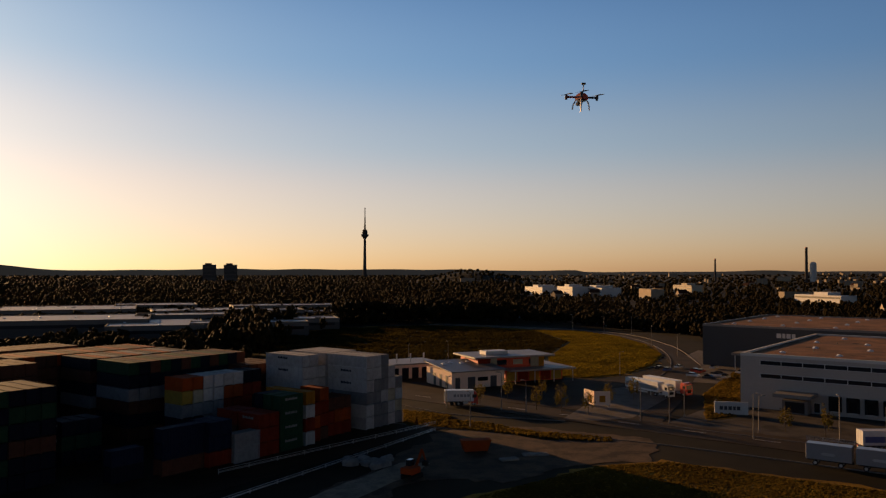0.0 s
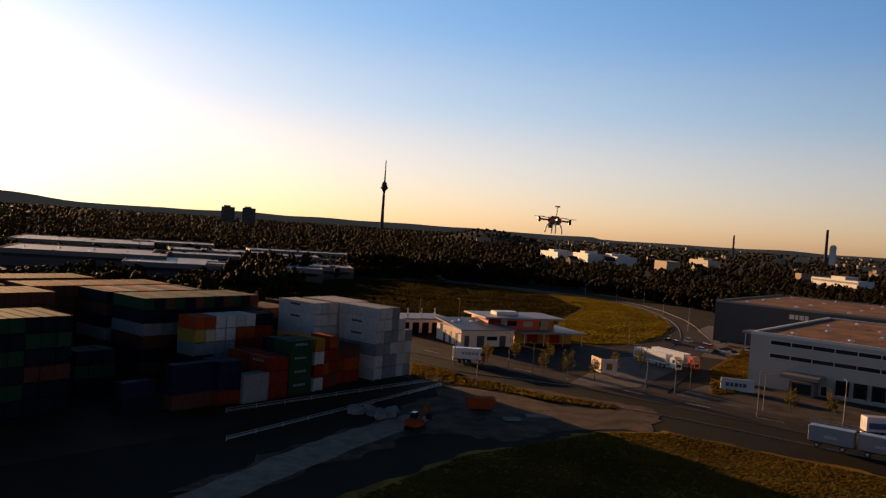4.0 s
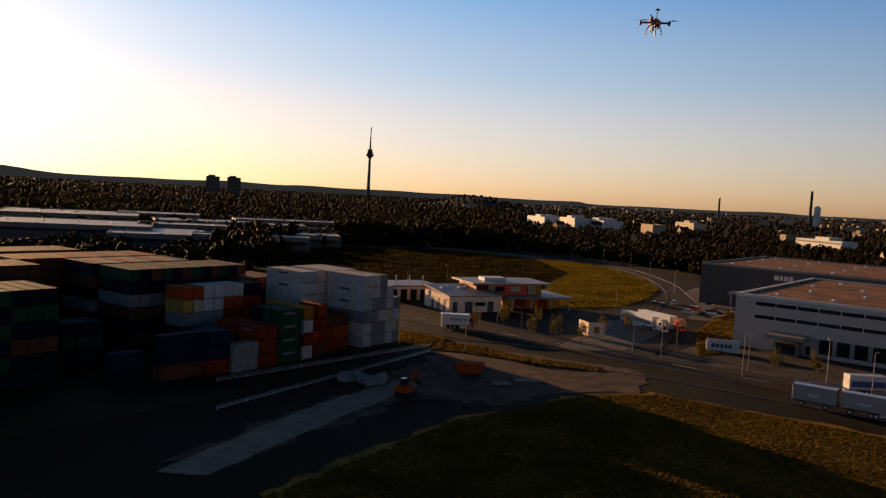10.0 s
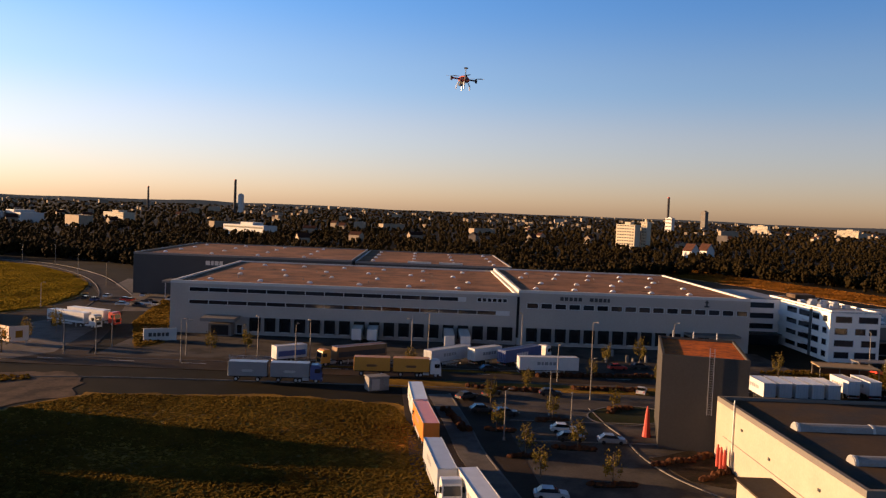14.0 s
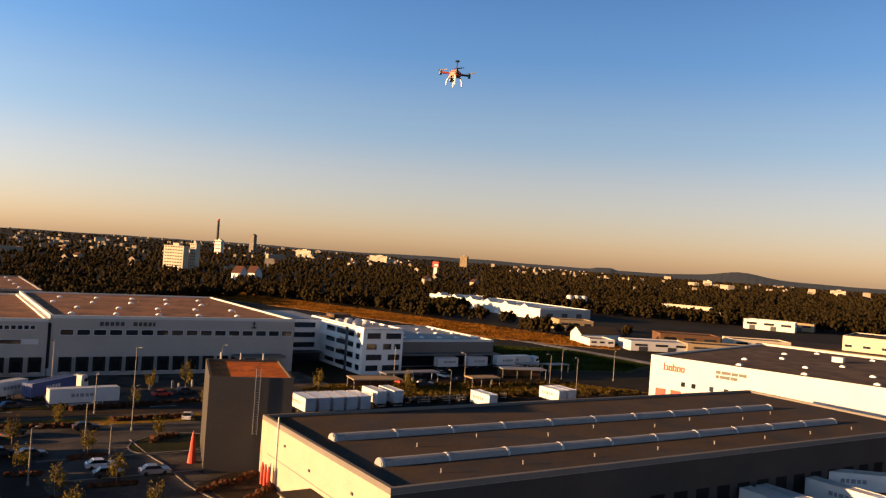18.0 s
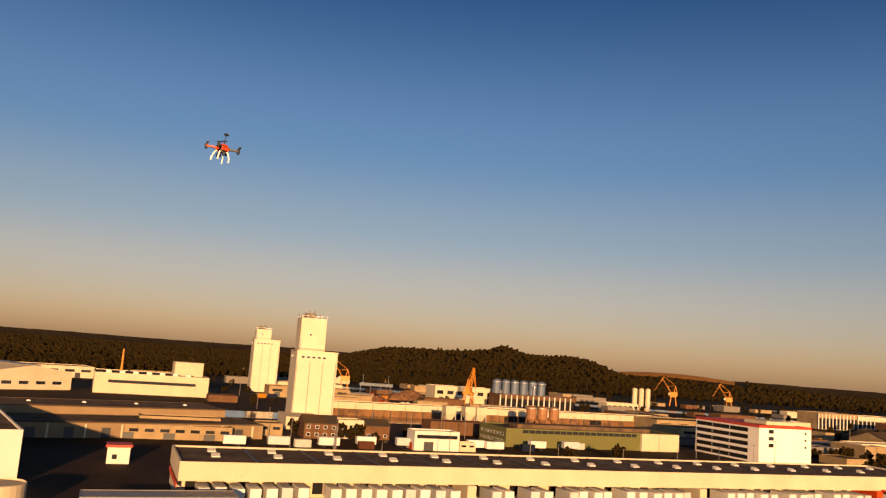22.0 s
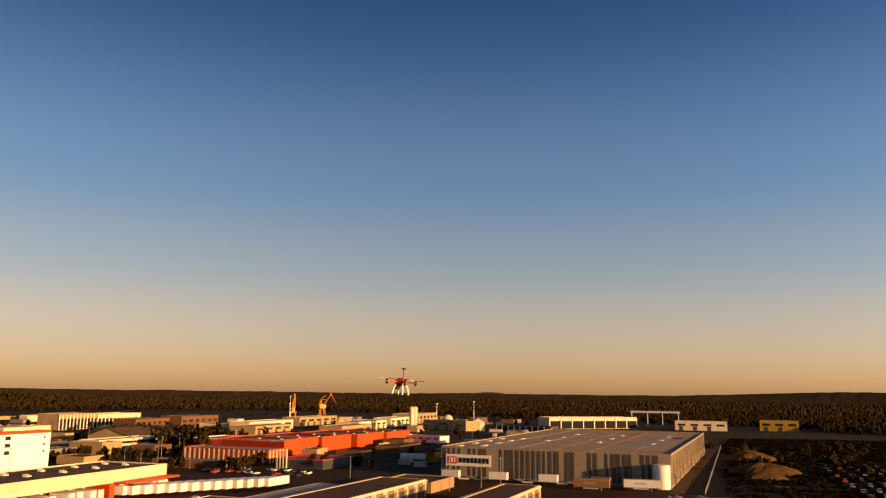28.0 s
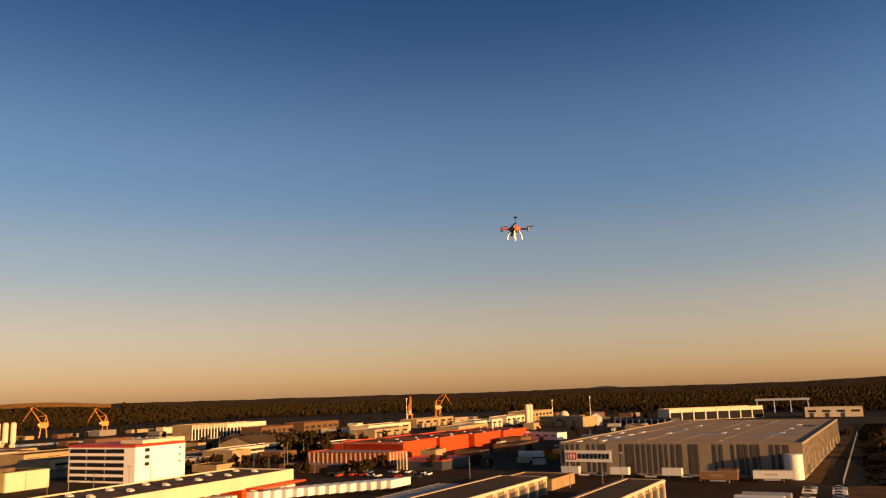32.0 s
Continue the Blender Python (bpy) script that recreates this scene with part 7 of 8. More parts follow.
FOOT.append(((QUAY @ pose(-60, -62, 0)).inverted(), 320, 62))
house(226, -248, -125, 14, 12, 6.2, BROWN, ROOFDARK, "brown two-storey house with dark roof", 2.8, 4, 2)
shed(220, -262, -125, 11, 10, 7.8, CREAM, ROOFDARK, "cream two-storey office with window rows", 5)
house(213, -271, -125, 11, 11, 5.8, BROWN, ROOFDARK, "brown gabled workshop with dark roof", 2.4, 3, 1)
shed(181, -262, -125, 19, 9, 7.6, WHITE, ROOFGREY, "white two-storey site office with a window strip", 0, True)
shed(170, -278, -125, 7, 5, 3.6, CREAM, ROOFGREY, "small cream kiosk beside the sheds", 2)
shed(240, -236, -125, 10, 12, 5.0, SAND, ROOFDARK, "sandy garage block with two gates", 2)
shed(252, -177, -125, 42, 12, 5.0, SAND, ROOFDARK, "long sandy shed with gates", 8)
shed(262, -196, -125, 30, 10, 6.4, SAND, ROOFDARK, "low brown workshop with dark roof", 5)
shed(325, -590, -125, 72, 22, 11.0, BROWN, ROOFGREY, "brown mill building with open bays", 0, False, 14)
shed(376, -569, -125, 56, 22, 13.5, CREAM, ROOFGREY, "tall cream mill building", 6)
shed(276, -702, -125, 34, 14, 8.0, CREAM, ROOFDARK, "cream harbour building with dark roof", 6)
shed(111, -777, -125, 46, 24, 14.0, SAND, ROOFGREY, "hall with tall pillars and flat roof", 0, False, 11)
shed(84, -815, -125, 60, 26, 13.0, CREAM, ROOFGREY, "cream hall beyond the harbour road", 0, False, 12)
shed(48, -768, -125, 60, 24, 10.0, BROWN, ROOFDARK, "brick works hall with red trim", 8)
shed(10, -800, -125, 60, 24, 11.5, BROWN, ROOFDARK, "dark brick works hall", 6)
shed(49, -492, -125, 50, 14, 7.8, CREAM, ROOFGREY, "cream two-storey works building", 0, True)
shed(64, -491, 145, 22, 16, 7.4, SAND, ROOFGREY, "grey gable end of a works building", 0)
house(40, -560, -125, 70, 30, 6.0, SAND, ROOFDARK, "works hall with a broad dark roof", 5.0, 6, 1)
shed(-48, -740, -125, 80, 20, 8.6, CREAM, ROOFGREY, "white shed with pale roof", 4)
shed(-106, -854, -125, 90, 20, 9.0, SAND, ROOFGREY, "sandy shed among many roofs", 5)
shed(-50, -690, -125, 60, 24, 7.0, SAND, ROOFGREY, "broad low shed with grey roof", 4)
shed(-113, -640, -125, 60, 20, 9.0, SAND, ROOFGREY, "sandy shed behind the red halls", 4)
shed(-150, -760, -125, 70, 24, 8.0, CREAM, ROOFGREY, "cream shed behind the red halls", 5)
shed(-240, -905, -125, 90, 24, 11.5, SAND, ROOFGREY, "long sandy works hall with gates", 7)
shed(-200, -840, -125, 70, 20, 9.0, CREAM, ROOFGREY, "cream works hall with grey roof", 5)
shed(-356, -782, 185.2, 109, 24, 12.0, CREAM, ROOFGREY, "long cream hall with tall pale piers", 0, False, 8)
house(-271.5, -747, -110, 26, 11.6, 8.5, WHITE, ROOFGREY, "white gabled works house with grey roof", 3.5)
shed(-222, -792, 117, 60, 20, 9.5, SAND, ROOFGREY, "sandy works hall with a pale roof", 3)
shed(-280, -737, 128, 58, 16, 6.5, DARKPANEL, ROOFDARK, "dark open shed with pale posts", 0, False, 9)
shed(-150, -592, 128, 34, 12, 5.0, WHITE, ROOFGREY, "low white shed with a bright front", 5)
shed(-487, -753, 145, 52, 22, 9.5, CREAM, ROOFGREY, "pale hall beyond the wide hall", 4)
shed(-575, -730, 140, 38, 18, 11.0, PAINTED["yellow"], ROOFGREY, "yellow-clad hall at the wood's edge", 3)
shed(140, -470, -125, 60, 26, 7.0, SAND, ROOFDARK, "dark-roofed shed behind the olive hall", 4)
shed(170, -520, -125, 70, 26, 7.5, SAND, ROOFDARK, "brown shed by the basin", 5)
shed(420, -420, -125, 60, 20, 8.0, SAND, ROOFDARK, "sandy shed beyond the silo", 5)
shed(470, -470, -125, 60, 20, 8.0, CREAM, ROOFDARK, "pale quay building beyond the silo", 5)
shed(600, -330, -110, 60, 30, 9.0, CREAM, ROOFDARK, "cream works hall before the wood", 5)
shed(560, -410, -118, 50, 24, 8.0, SAND, ROOFDARK, "sandy works hall before the wood", 5)

for i, (x, y) in enumerate(((338, -606), (333, -613), (328, -620), (323, -627), (318, -634), (313, -641))):
    o = thing("tank_silo", pose(x, y, 0), "blue-grey round tank silo in a row", "silo", "tank silos")
    part("shell", Form().lathe([(3.6, 0), (3.6, 21), (2.6, 22.2), (0.4, 22.8)], 14), surface("blue_tank_paint", (0.07, 0.1, 0.16), 0.5, 0, 0.15, 0.3, 3) if i == 0 else bpy.data.materials["blue_tank_paint"], o)
    part("walkway", Form().lathe([(3.9, 20.4), (3.9, 20.7)], 14), STEEL, o)
for x, y, n in ((264, -740, 3), (-199, -751, 2)):
    for i in range(n):
        o = thing("cement_silo", pose(x - 4.6 * i, y - 5 * i, 0), "tall white cement silo on legs", "silo", "cement silos")
        part("shell", Form().lathe([(0.6, 3), (2.4, 6), (2.4, 21.5), (1.2, 22.6)], 12), CREAM, o)
        for a in range(4):
            q = (1.8 * math.cos(a * 1.57), 1.8 * math.sin(a * 1.57))
            part("leg", Form().tube((*q, 0), (*q, 6.2), 0.2), STEEL, o)
for x, y in ((237.5, -374.6), (231.2, -384.6), (227.5, -390.4)):
    o = thing("loading_hopper", pose(x, y, 0, 0, 0, 145), "pale loading hopper on legs by the quay", "hopper", "hoppers")
    part("tub", Form().put([(-3, -3, 11), (3, -3, 11), (3, 3, 11), (-3, 3, 11), (-3, -3, 7), (3, -3, 7), (3, 3, 7), (-3, 3, 7), (-0.8, -0.8, 2.5), (0.8, -0.8, 2.5), (0.8, 0.8, 2.5), (-0.8, 0.8, 2.5)],
                           [(0, 1, 2, 3), (4, 5, 1, 0), (5, 6, 2, 1), (6, 7, 3, 2), (7, 4, 0, 3), (8, 9, 5, 4), (9, 10, 6, 5), (10, 11, 7, 6), (11, 8, 4, 7), (11, 10, 9, 8)]), CREAM, o)
    for a, b in product((-2.8, 2.8), (-2.8, 2.8)):
        part("leg", Form().box(a - 0.2, b - 0.2, 0, a + 0.2, b + 0.2, 7.2), STEEL, o)
o = thing("ball_tank", pose(-255, -815, 0), "white ball-shaped gas tank", "tank")
part("ball", Form().lathe([(0.5, 2.5)] + [(5.5 * math.sin(a * math.pi / 10), 8 - 5.5 * math.cos(a * math.pi / 10)) for a in range(1, 10)] + [(0.5, 13.5)], 16), CREAM, o)
part("leg_ring", Form().lathe([(5, 0), (5.4, 5.5)], 12), STEEL, o)
o = thing("gantry_crane", pose(-550, -894, 0, 0, 0, 150), "long steel gantry crane over a yard", "crane")
part("bridge", Form().box(-30, -1, 14, 30, 1, 16.5), STEEL, o)
for x in (-28, -9, 9, 28):
    part("leg", Form().tube((x, -3, 0), (x, 0, 14), 0.6, 0.5, 6).tube((x, 3, 0), (x, 0, 14), 0.6, 0.5, 6), STEEL, o)
for az, d, h in ((-196.6, 900, 24), (-153.5, 700, 18), (-199.2, 1000, 26), (-186.4, 995, 30), (-137, 760, 22)):
    o = thing("light_mast", pose(*polar(az, d), 0), "tall floodlight mast in the harbour", "mast", "light masts")
    part("mast", Form().tube((0, 0, 0), (0, 0, h), 0.5, 0.25, 8), STEEL, o)
    part("lamp_ring", Form().lathe([(1.4, h - 0.4), (1.4, h + 0.3)], 10), STEEL, o)
# small containers, crates and trucks strewn over the quays
for i in range(60):
    a = rnd.uniform(-205, -133)
    d = rnd.uniform(430, 900)
    x, y = polar(a, d)
    if not free(x, y, 7):
        continue
    container(pose(x, y, 0.05, 0, 0, rnd.choice((-125, 145)) + rnd.uniform(-3, 3)), rnd.choice(("white", "cream", "orange", "brown", "grey", "blue", "red", "amber")), rnd.choice((6.06, 12.19)), False, True)


# trailers and containers parked between the red halls and the panel hall
YARDS = random.Random(23)
for i in range(34):
    p = Vector((-92, -395)).lerp(Vector((-190, -560)), (i % 17) / 16) + Vector((-0.8, 0.5)) * (14 * (i // 17)) + Vector((YARDS.uniform(-3, 3), YARDS.uniform(-3, 3)))
    if YARDS.random() < 0.75 and free(p.x, p.y, 8):
        if i % 3:
            container(pose(p.x, p.y, 0.05, 0, 0, 145 + YARDS.uniform(-4, 4)), YARDS.choice(("white", "cream", "orange", "brown", "white", "amber")), YARDS.choice((6.06, 12.19)), False, True)
        else:
            semi_trailer(pose(p.x, p.y, 0.05, 0, 0, 145 + YARDS.uniform(-4, 4)), YARDS.choice(("white", "silver", "orange")), 13.6, None, False, True)
# low sheds, offices and workshops crowded between the larger halls
NEWSHED = random.Random(41)
count = 0
while count < 105:
    a, d = NEWSHED.uniform(-204, -131), NEWSHED.uniform(330, 1050)
    x, y = polar(a, d)
    w, dp, h = NEWSHED.uniform(12, 40), NEWSHED.uniform(8, 16), NEWSHED.uniform(3.2, 6.5)
    ang = NEWSHED.choice((-125, -125, 145))
    c = pose(x, y, 0, 0, 0, ang) @ Vector((w / 2, dp / 2, 0))
    if not free(c.x, c.y, max(w, dp) * 0.55) or abs((c - Vector((385, -730, 0))).dot(Vector((0.59, -0.81, 0)))) < 40:
        continue
    if (-198 < a < -178 and d < 440) or (20 < c.x < 195 and -410 < c.y < -255):
        continue
    hall("low_shed", pose(x, y, 0, 0, 0, ang), w, dp, h, NEWSHED.choice((CREAM, SAND, BROWN, BROWN, GREYRENDER, SAND, GREYRENDER)), NEWSHED.choice((ROOFDARK, ROOFDARK, ROOFGREY, BROWN)), "low lit shed crowded among harbour buildings", "shed", 0.3, None, 0.2, "low sheds")
    count += 1
# parked cars in the dark lot beyond the fence
for i in range(42):
    p = Vector((-235 - 8 * (i % 6), -240 - 17 * (i // 6)))
    car(pose(p.x + rnd.uniform(-1, 1) - 12 * (i // 6), p.y, 0.03, 0, 0, rnd.choice((52, 232))), rnd.choice(("grey", "black", "black", "red", "grey", "black")), True)


# ---- the harbour's small things ----
RUSTTANK = surface("rusty_tank_steel", (0.24, 0.12, 0.06), 0.7, 0.2, 0.3, 0.3, 3)
SCRAP = surface("scrap_heap", (0.20, 0.10, 0.05), 0.95, 0, 0.6, 0.5, 2.5, 0.4, (0.10, 0.06, 0.04))
COAL = surface("dark_bulk_heap", (0.03, 0.026, 0.02), 0.95, 0, 0.4, 0.2, 1.5, 0.2)


def heap(x, y, rad, h, material, label, seed):
    f = Form().lathe([(rad, -0.3), (rad * 0.82, h * 0.3), (rad * 0.55, h * 0.7), (rad * 0.25, h * 0.97), (0.4, h)], 22)
    f.v = [(px * (1 + 0.3 * noise.noise((px * 0.15, py * 0.15, seed))), py * (1 + 0.4 * noise.noise((px * 0.15, py * 0.15, seed + 9))), pz * (1 + 0.35 * noise.noise((px * 0.3, py * 0.3, seed + 5)))) for px, py, pz in f.v]
    o = thing("bulk_heap", pose(x, y, 0.05, 0, 0, 40 * seed), label, "heap", "bulk heaps")
    part("earth_body", f, material, o)


for i, (x, y, rad, h) in enumerate(((382, -499, 9, 4), (396, -544, 13, 5.5), (384, -556, 12, 4.5), (376, -594, 14, 6), (366, -610, 10, 5), (275, -491, 7, 3.5), (352, -640, 11, 5), (430, -610, 12, 5))):
    heap(x, y, rad, h, SCRAP, "rust-brown heap of scrap on the quay", i + 1)
for i, (x, y, rad, h) in enumerate(((57, -650, 30, 9), (45, -700, 26, 8))):
    heap(x, y, rad, h, COAL, "dark heap of bulk goods", i + 21)
for x, y in ((209.7, -418.6), (205.8, -424.7), (201.6, -431.4)):
    o = thing("round_tank", pose(x, y, 0), "rust-brown round steel tank on splayed legs", "tank", "rusty tanks")
    part("shell", Form().lathe([(0.7, 3.2), (3.0, 6.0), (3.0, 12.2), (2.2, 12.9), (0.3, 13.2)], 14), RUSTTANK, o)
    part("rim", Form().lathe([(3.15, 11.9), (3.15, 12.2)], 14), STEEL, o)
    for a in range(4):
        q = (math.cos(a * 1.57 + 0.8), math.sin(a * 1.57 + 0.8))
        part("leg", Form().tube((q[0] * 3.4, q[1] * 3.4, 0), (q[0] * 2.7, q[1] * 2.7, 7), 0.28, 0.24, 6), RUSTTANK, o)
# a dark blue loading bridge with its conveyor
BLUEGREY = surface("blue_grey_steel", (0.07, 0.09, 0.12), 0.6, 0.1, 0.2, 0.3, 3)
o = thing("loading_bridge", pose(461, -573, 0, 0, 0, -139), "dark blue-grey loading bridge over the quay", "loading bridge")
part("deck", Form().box(0, -3, 7.0, 30, 3, 9.6), BLUEGREY, o)
for x in (1, 10, 19, 28):
    part("leg", Form().tube((x, -2.6, 0), (x, -2.2, 7), 0.35, 0.3, 6).tube((x, 2.6, 0), (x, 2.2, 7), 0.35, 0.3, 6), BLUEGREY, o)
for x in (3, 26):
    part("post", Form().tube((x, 0, 9.6), (x, 0, 17), 0.3, 0.2, 6), BLUEGREY, o)
# delivery vans, lorries and containers along the back street
for i, (x, y) in enumerate(((214, -205), (211, -213), (207, -223), (202, -230), (198, -237), (193, -243), (194, -254), (189, -261), (183, -263), (172, -287), (161, -297), (158, -309), (154, -322), (150, -332), (150, -343), (146, -357), (136, -377))):
    if i % 3 == 2:
        container(pose(x, y, 0.05, 0, 0, -125), ("orange", "brown", "white", "blue")[i % 4], 6.06, False, True)
    else:
        semi_trailer(pose(x, y, 0.05, 0, 0, LANG + 180 * (i % 2)), ("white", "silver", "yellow")[i % 3 if i % 5 else 0], 7.7, None, False, True)
# low red-roofed shed with tall fins, between the panel hall and the red halls
k = hall("fin_shed", pose(-59, -382, 0, 0, 0, 142) @ pose(-25, 0, 0), 25, 30, 4.6, DARKPANEL, REDPAINT, "low dark shed with red roof and tall pale fins", "shed", 0.3, REDPAINT, 0.15)
for i in range(4):
    part("fin", Form().box(0.4 + 1.7 * i, -0.9, 0, 0.9 + 1.7 * i, -0.2, 8.2), CREAM, k)
# cars on the works car park
CARS = random.Random(17)
for i in range(34):
    p = Vector((8, -418)).lerp(Vector((-52, -366)), (i % 17) / 16) + Vector((0.6, 0.8)) * (16 * (i // 17)) + Vector((CARS.uniform(-1, 1), CARS.uniform(-1, 1)))
    if CARS.random() < 0.8 and free(p.x, p.y, 3):
        car(pose(p.x, p.y, 0.05, 0, 0, 55 + CARS.choice((0, 180))), CARS.choice(("white", "silver", "black", "grey", "red", "blue")), True)
# poles and lamp standards among the sheds
POLE = {h: Form().tube((0, 0, 0), (0, 0, h), 0.16, 0.09, 6).box(-0.1, -0.9, h - 0.2, 0.1, 0.9, h).mesh("pole", LAMPSTEEL) for h in (9, 12)}
POLES = random.Random(5)
placed = 0
while placed < 44:
    a, d = POLES.uniform(-203, -133), POLES.uniform(250, 640)
    x, y = polar(a, d)
    if free(x, y, 2):
        ob = new("yard_lamp", POLE[POLES.choice((9, 12))])
        ob.matrix_basis = pose(x, y, 0, 0, 0, POLES.uniform(0, 180))
        tagged(ob, "slender grey lamp standard in a harbour yard", "lamp post", "yard lamps")
        placed += 1


# ---- woods ----
def clump(seed, lumps=4):
    """One crown for the woods: a few ragged lumps of 20 faces, 1 m high and about 1 m across."""
    r = random.Random(seed)
    g = (1 + 5 ** 0.5) / 2
    ico = np.array([(-1, g, 0), (1, g, 0), (-1, -g, 0), (1, -g, 0), (0, -1, g), (0, 1, g), (0, -1, -g), (0, 1, -g), (g, 0, -1), (g, 0, 1), (-g, 0, -1), (-g, 0, 1)], float) / 1.9
    tri = [(0, 11, 5), (0, 5, 1), (0, 1, 7), (0, 7, 10), (0, 10, 11), (1, 5, 9), (5, 11, 4), (11, 10, 2), (10, 7, 6), (7, 1, 8), (3, 9, 4), (3, 4, 2), (3, 2, 6), (3, 6, 8), (3, 8, 9), (4, 9, 5), (2, 4, 11), (6, 2, 10), (8, 6, 7), (9, 8, 1)]
    v, f = [], []
    for k in range(lumps):
        size = r.uniform(0.24, 0.40) if k else 0.42
        c = np.array((r.uniform(-0.32, 0.32), r.uniform(-0.32, 0.32), r.uniform(0.28, 0.78))) if k else np.array((0, 0, 0.5))
        p = ico * np.array([r.uniform(0.75, 1.25) for _ in range(12)])[:, None] * size * (1, 1, r.uniform(0.9, 1.3)) + c
        f += [tuple(i + len(v) for i in q) for q in tri]
        v += p.tolist()
    return np.array(v), np.array(f)




def leafy(seed, tufts=34, big=1.0):
    """A crown of many small loose tufts of leaves with gaps, 1 m high and about 1 m across."""
    r = random.Random(seed)
    octa = np.array([(1, 0, 0), (-1, 0, 0), (0, 1, 0), (0, -1, 0), (0, 0, 1), (0, 0, -1)], float)
    tri = [(0, 2, 4), (2, 1, 4), (1, 3, 4), (3, 0, 4), (2, 0, 5), (1, 2, 5), (3, 1, 5), (0, 3, 5)]
    v, f = [], []
    for k in range(tufts):
        a, z, out = r.uniform(0, 6.283), r.uniform(-0.9, 1.0), r.uniform(0.55, 1.0)
        w = math.sqrt(max(0.0, 1 - z * z)) * (0.36 if z > -0.3 else 0.30) * out
        turn = np.array(pose(0, 0, 0, r.uniform(0, 90), r.uniform(0, 90), r.uniform(0, 90)).to_3x3())
        size = big * np.array((r.uniform(0.10, 0.20), r.uniform(0.09, 0.17), r.uniform(0.09, 0.17)))
        p = (octa * size) @ turn.T + np.array((w * math.cos(a), w * math.sin(a), 0.55 + 0.38 * z * out))
        f += [tuple(i + len(v) for i in q) for q in tri]
        v += p.tolist()
    return np.array(v), np.array(f)


FINE = [leafy(s + 20, 22 + s % 4) for s in range(8)]      # for the near trees
LOOSE = [leafy(s + 60, 10 + s % 3, 1.42) for s in range(8)]
COARSE = [clump(s + 40, 2) for s in range(8)]      # for the far ones
ROUND = [clump(s + 80, 1) for s in range(8)]       # for the farthest


def woods(name, places, label, material, crowns, category="woods"):
    """Crowns at places (x, y, base, height, width), all in one mesh."""
    vs, fs, n = [], [], 0
    r = random.Random(len(places))
    for x, y, z, h, w in places:
        v, f = crowns[r.randrange(8)]
        a = r.uniform(0, 6.28)
        c, s = math.cos(a), math.sin(a)
        q = np.stack([(v[:, 0] * c - v[:, 1] * s) * w + x, (v[:, 0] * s + v[:, 1] * c) * w + y, v[:, 2] * h + z], 1)
        vs.append(q)
        fs.append(f + n)
        n += len(v)
    me = bpy.data.meshes.new(name)
    v, f = np.concatenate(vs), np.concatenate(fs)
    me.vertices.add(len(v))
    me.vertices.foreach_set("co", v.ravel())
    me.loops.add(f.size)
    me.loops.foreach_set("vertex_index", f.ravel())
    me.polygons.add(len(f))
    me.polygons.foreach_set("loop_start", np.arange(0, f.size, 3))
    me.polygons.foreach_set("use_smooth", np.ones(len(f), bool))
    me.update(calc_edges=True)
    me.materials.append(material)
    return tagged(new(name, me), label, category, "", "stuff")


def open_land(az, d):
    """True where no wood stands: the harbour, the fields and the built-up land."""
    if az > 60 or az < -222:
        return d < 900
    edges = [(60, 520), (30, 560), (18, 520), (8, 500), (0, 560), (-8, 540), (-14, 490), (-20, 430), (-40, 400), (-50, 430), (-58, 560), (-66, 520), (-70, 470), (-76, 640), (-85, 620), (-95, 640), (-105, 680), (-115, 760), (-125, 820),
             (-135, 900), (-145, 950), (-155, 1150), (-165, 1350), (-175, 1500), (-185, 1500), (-195, 1350), (-203, 1150), (-210, 1080), (-222, 980)]
    for (a0, d0), (a1, d1) in zip(edges, edges[1:]):
        if a0 >= az >= a1:
            return d < d0 + (d1 - d0) * (a0 - az) / (a0 - a1)
    return False


def rise(x, y):
    """Height of the wooded hill behind the harbour and of the far ridges."""
    d, az = math.hypot(x, y), math.degrees(math.atan2(-x, y))
    az = az - 360 if az > 100 else az
    hill = 0.0
    for a, spread, dist, deep, h in ((-151.3, 1.2, 1900, 260, 16), (-150, 5.0, 1900, 300, 52), (-156.5, 3.5, 1900, 280, 46), (-143, 4, 1900, 280, 40), (-162.5, 8, 2650, 350, 43), (-2.5, 3.0, 2300, 200, 32), (-46, 30, 4300, 1000, 24)):
        hill += h * math.exp(-((az - a) / spread) ** 2 - ((d - dist) / deep) ** 2)
    return hill


near_wood, mid_wood, far_wood = [], [], []
r = random.Random(3)
d = 400.0
while d < 4280:
    n = 600 if d < 640 else 720 if d < 1500 else 850
    for i in range(n):
        az = 36 - 268 * (i + r.random()) / n
        dd = d * (1 + r.uniform(-0.018, 0.018))
        if open_land(az, dd):
            continue
        town = -74 < az < -6 and dd > 560
        grove = noise.noise((az * 0.14, dd * 0.004, 1.0))
        if r.random() < ((0.55 if grove < 0.05 else 0.15) if town else 0.06):
            continue
        x, y = polar(az, dd)
        if (dd > 2900 and rise(x, y) > 8 and not -85 < az < -8) or (-167.5 < az < -158.8 and 2420 < dd < 2900):
            continue
        h = r.uniform(8, 10.5) * (1.15 if not town and grove > 0.1 else 1.0) * (0.8 if town else 1.0)
        w = max(h * r.uniform(0.85, 1.2), dd * 0.006) if dd < 640 else max(h * r.uniform(0.6, 0.95), dd * 0.0048)
        (near_wood if dd < 640 else mid_wood if dd < 1150 or (az < -130 and dd < 1600) else far_wood).append((x, y, rise(x, y) - 1, h, w))
    d *= 1.026 if d < 1500 else 1.04
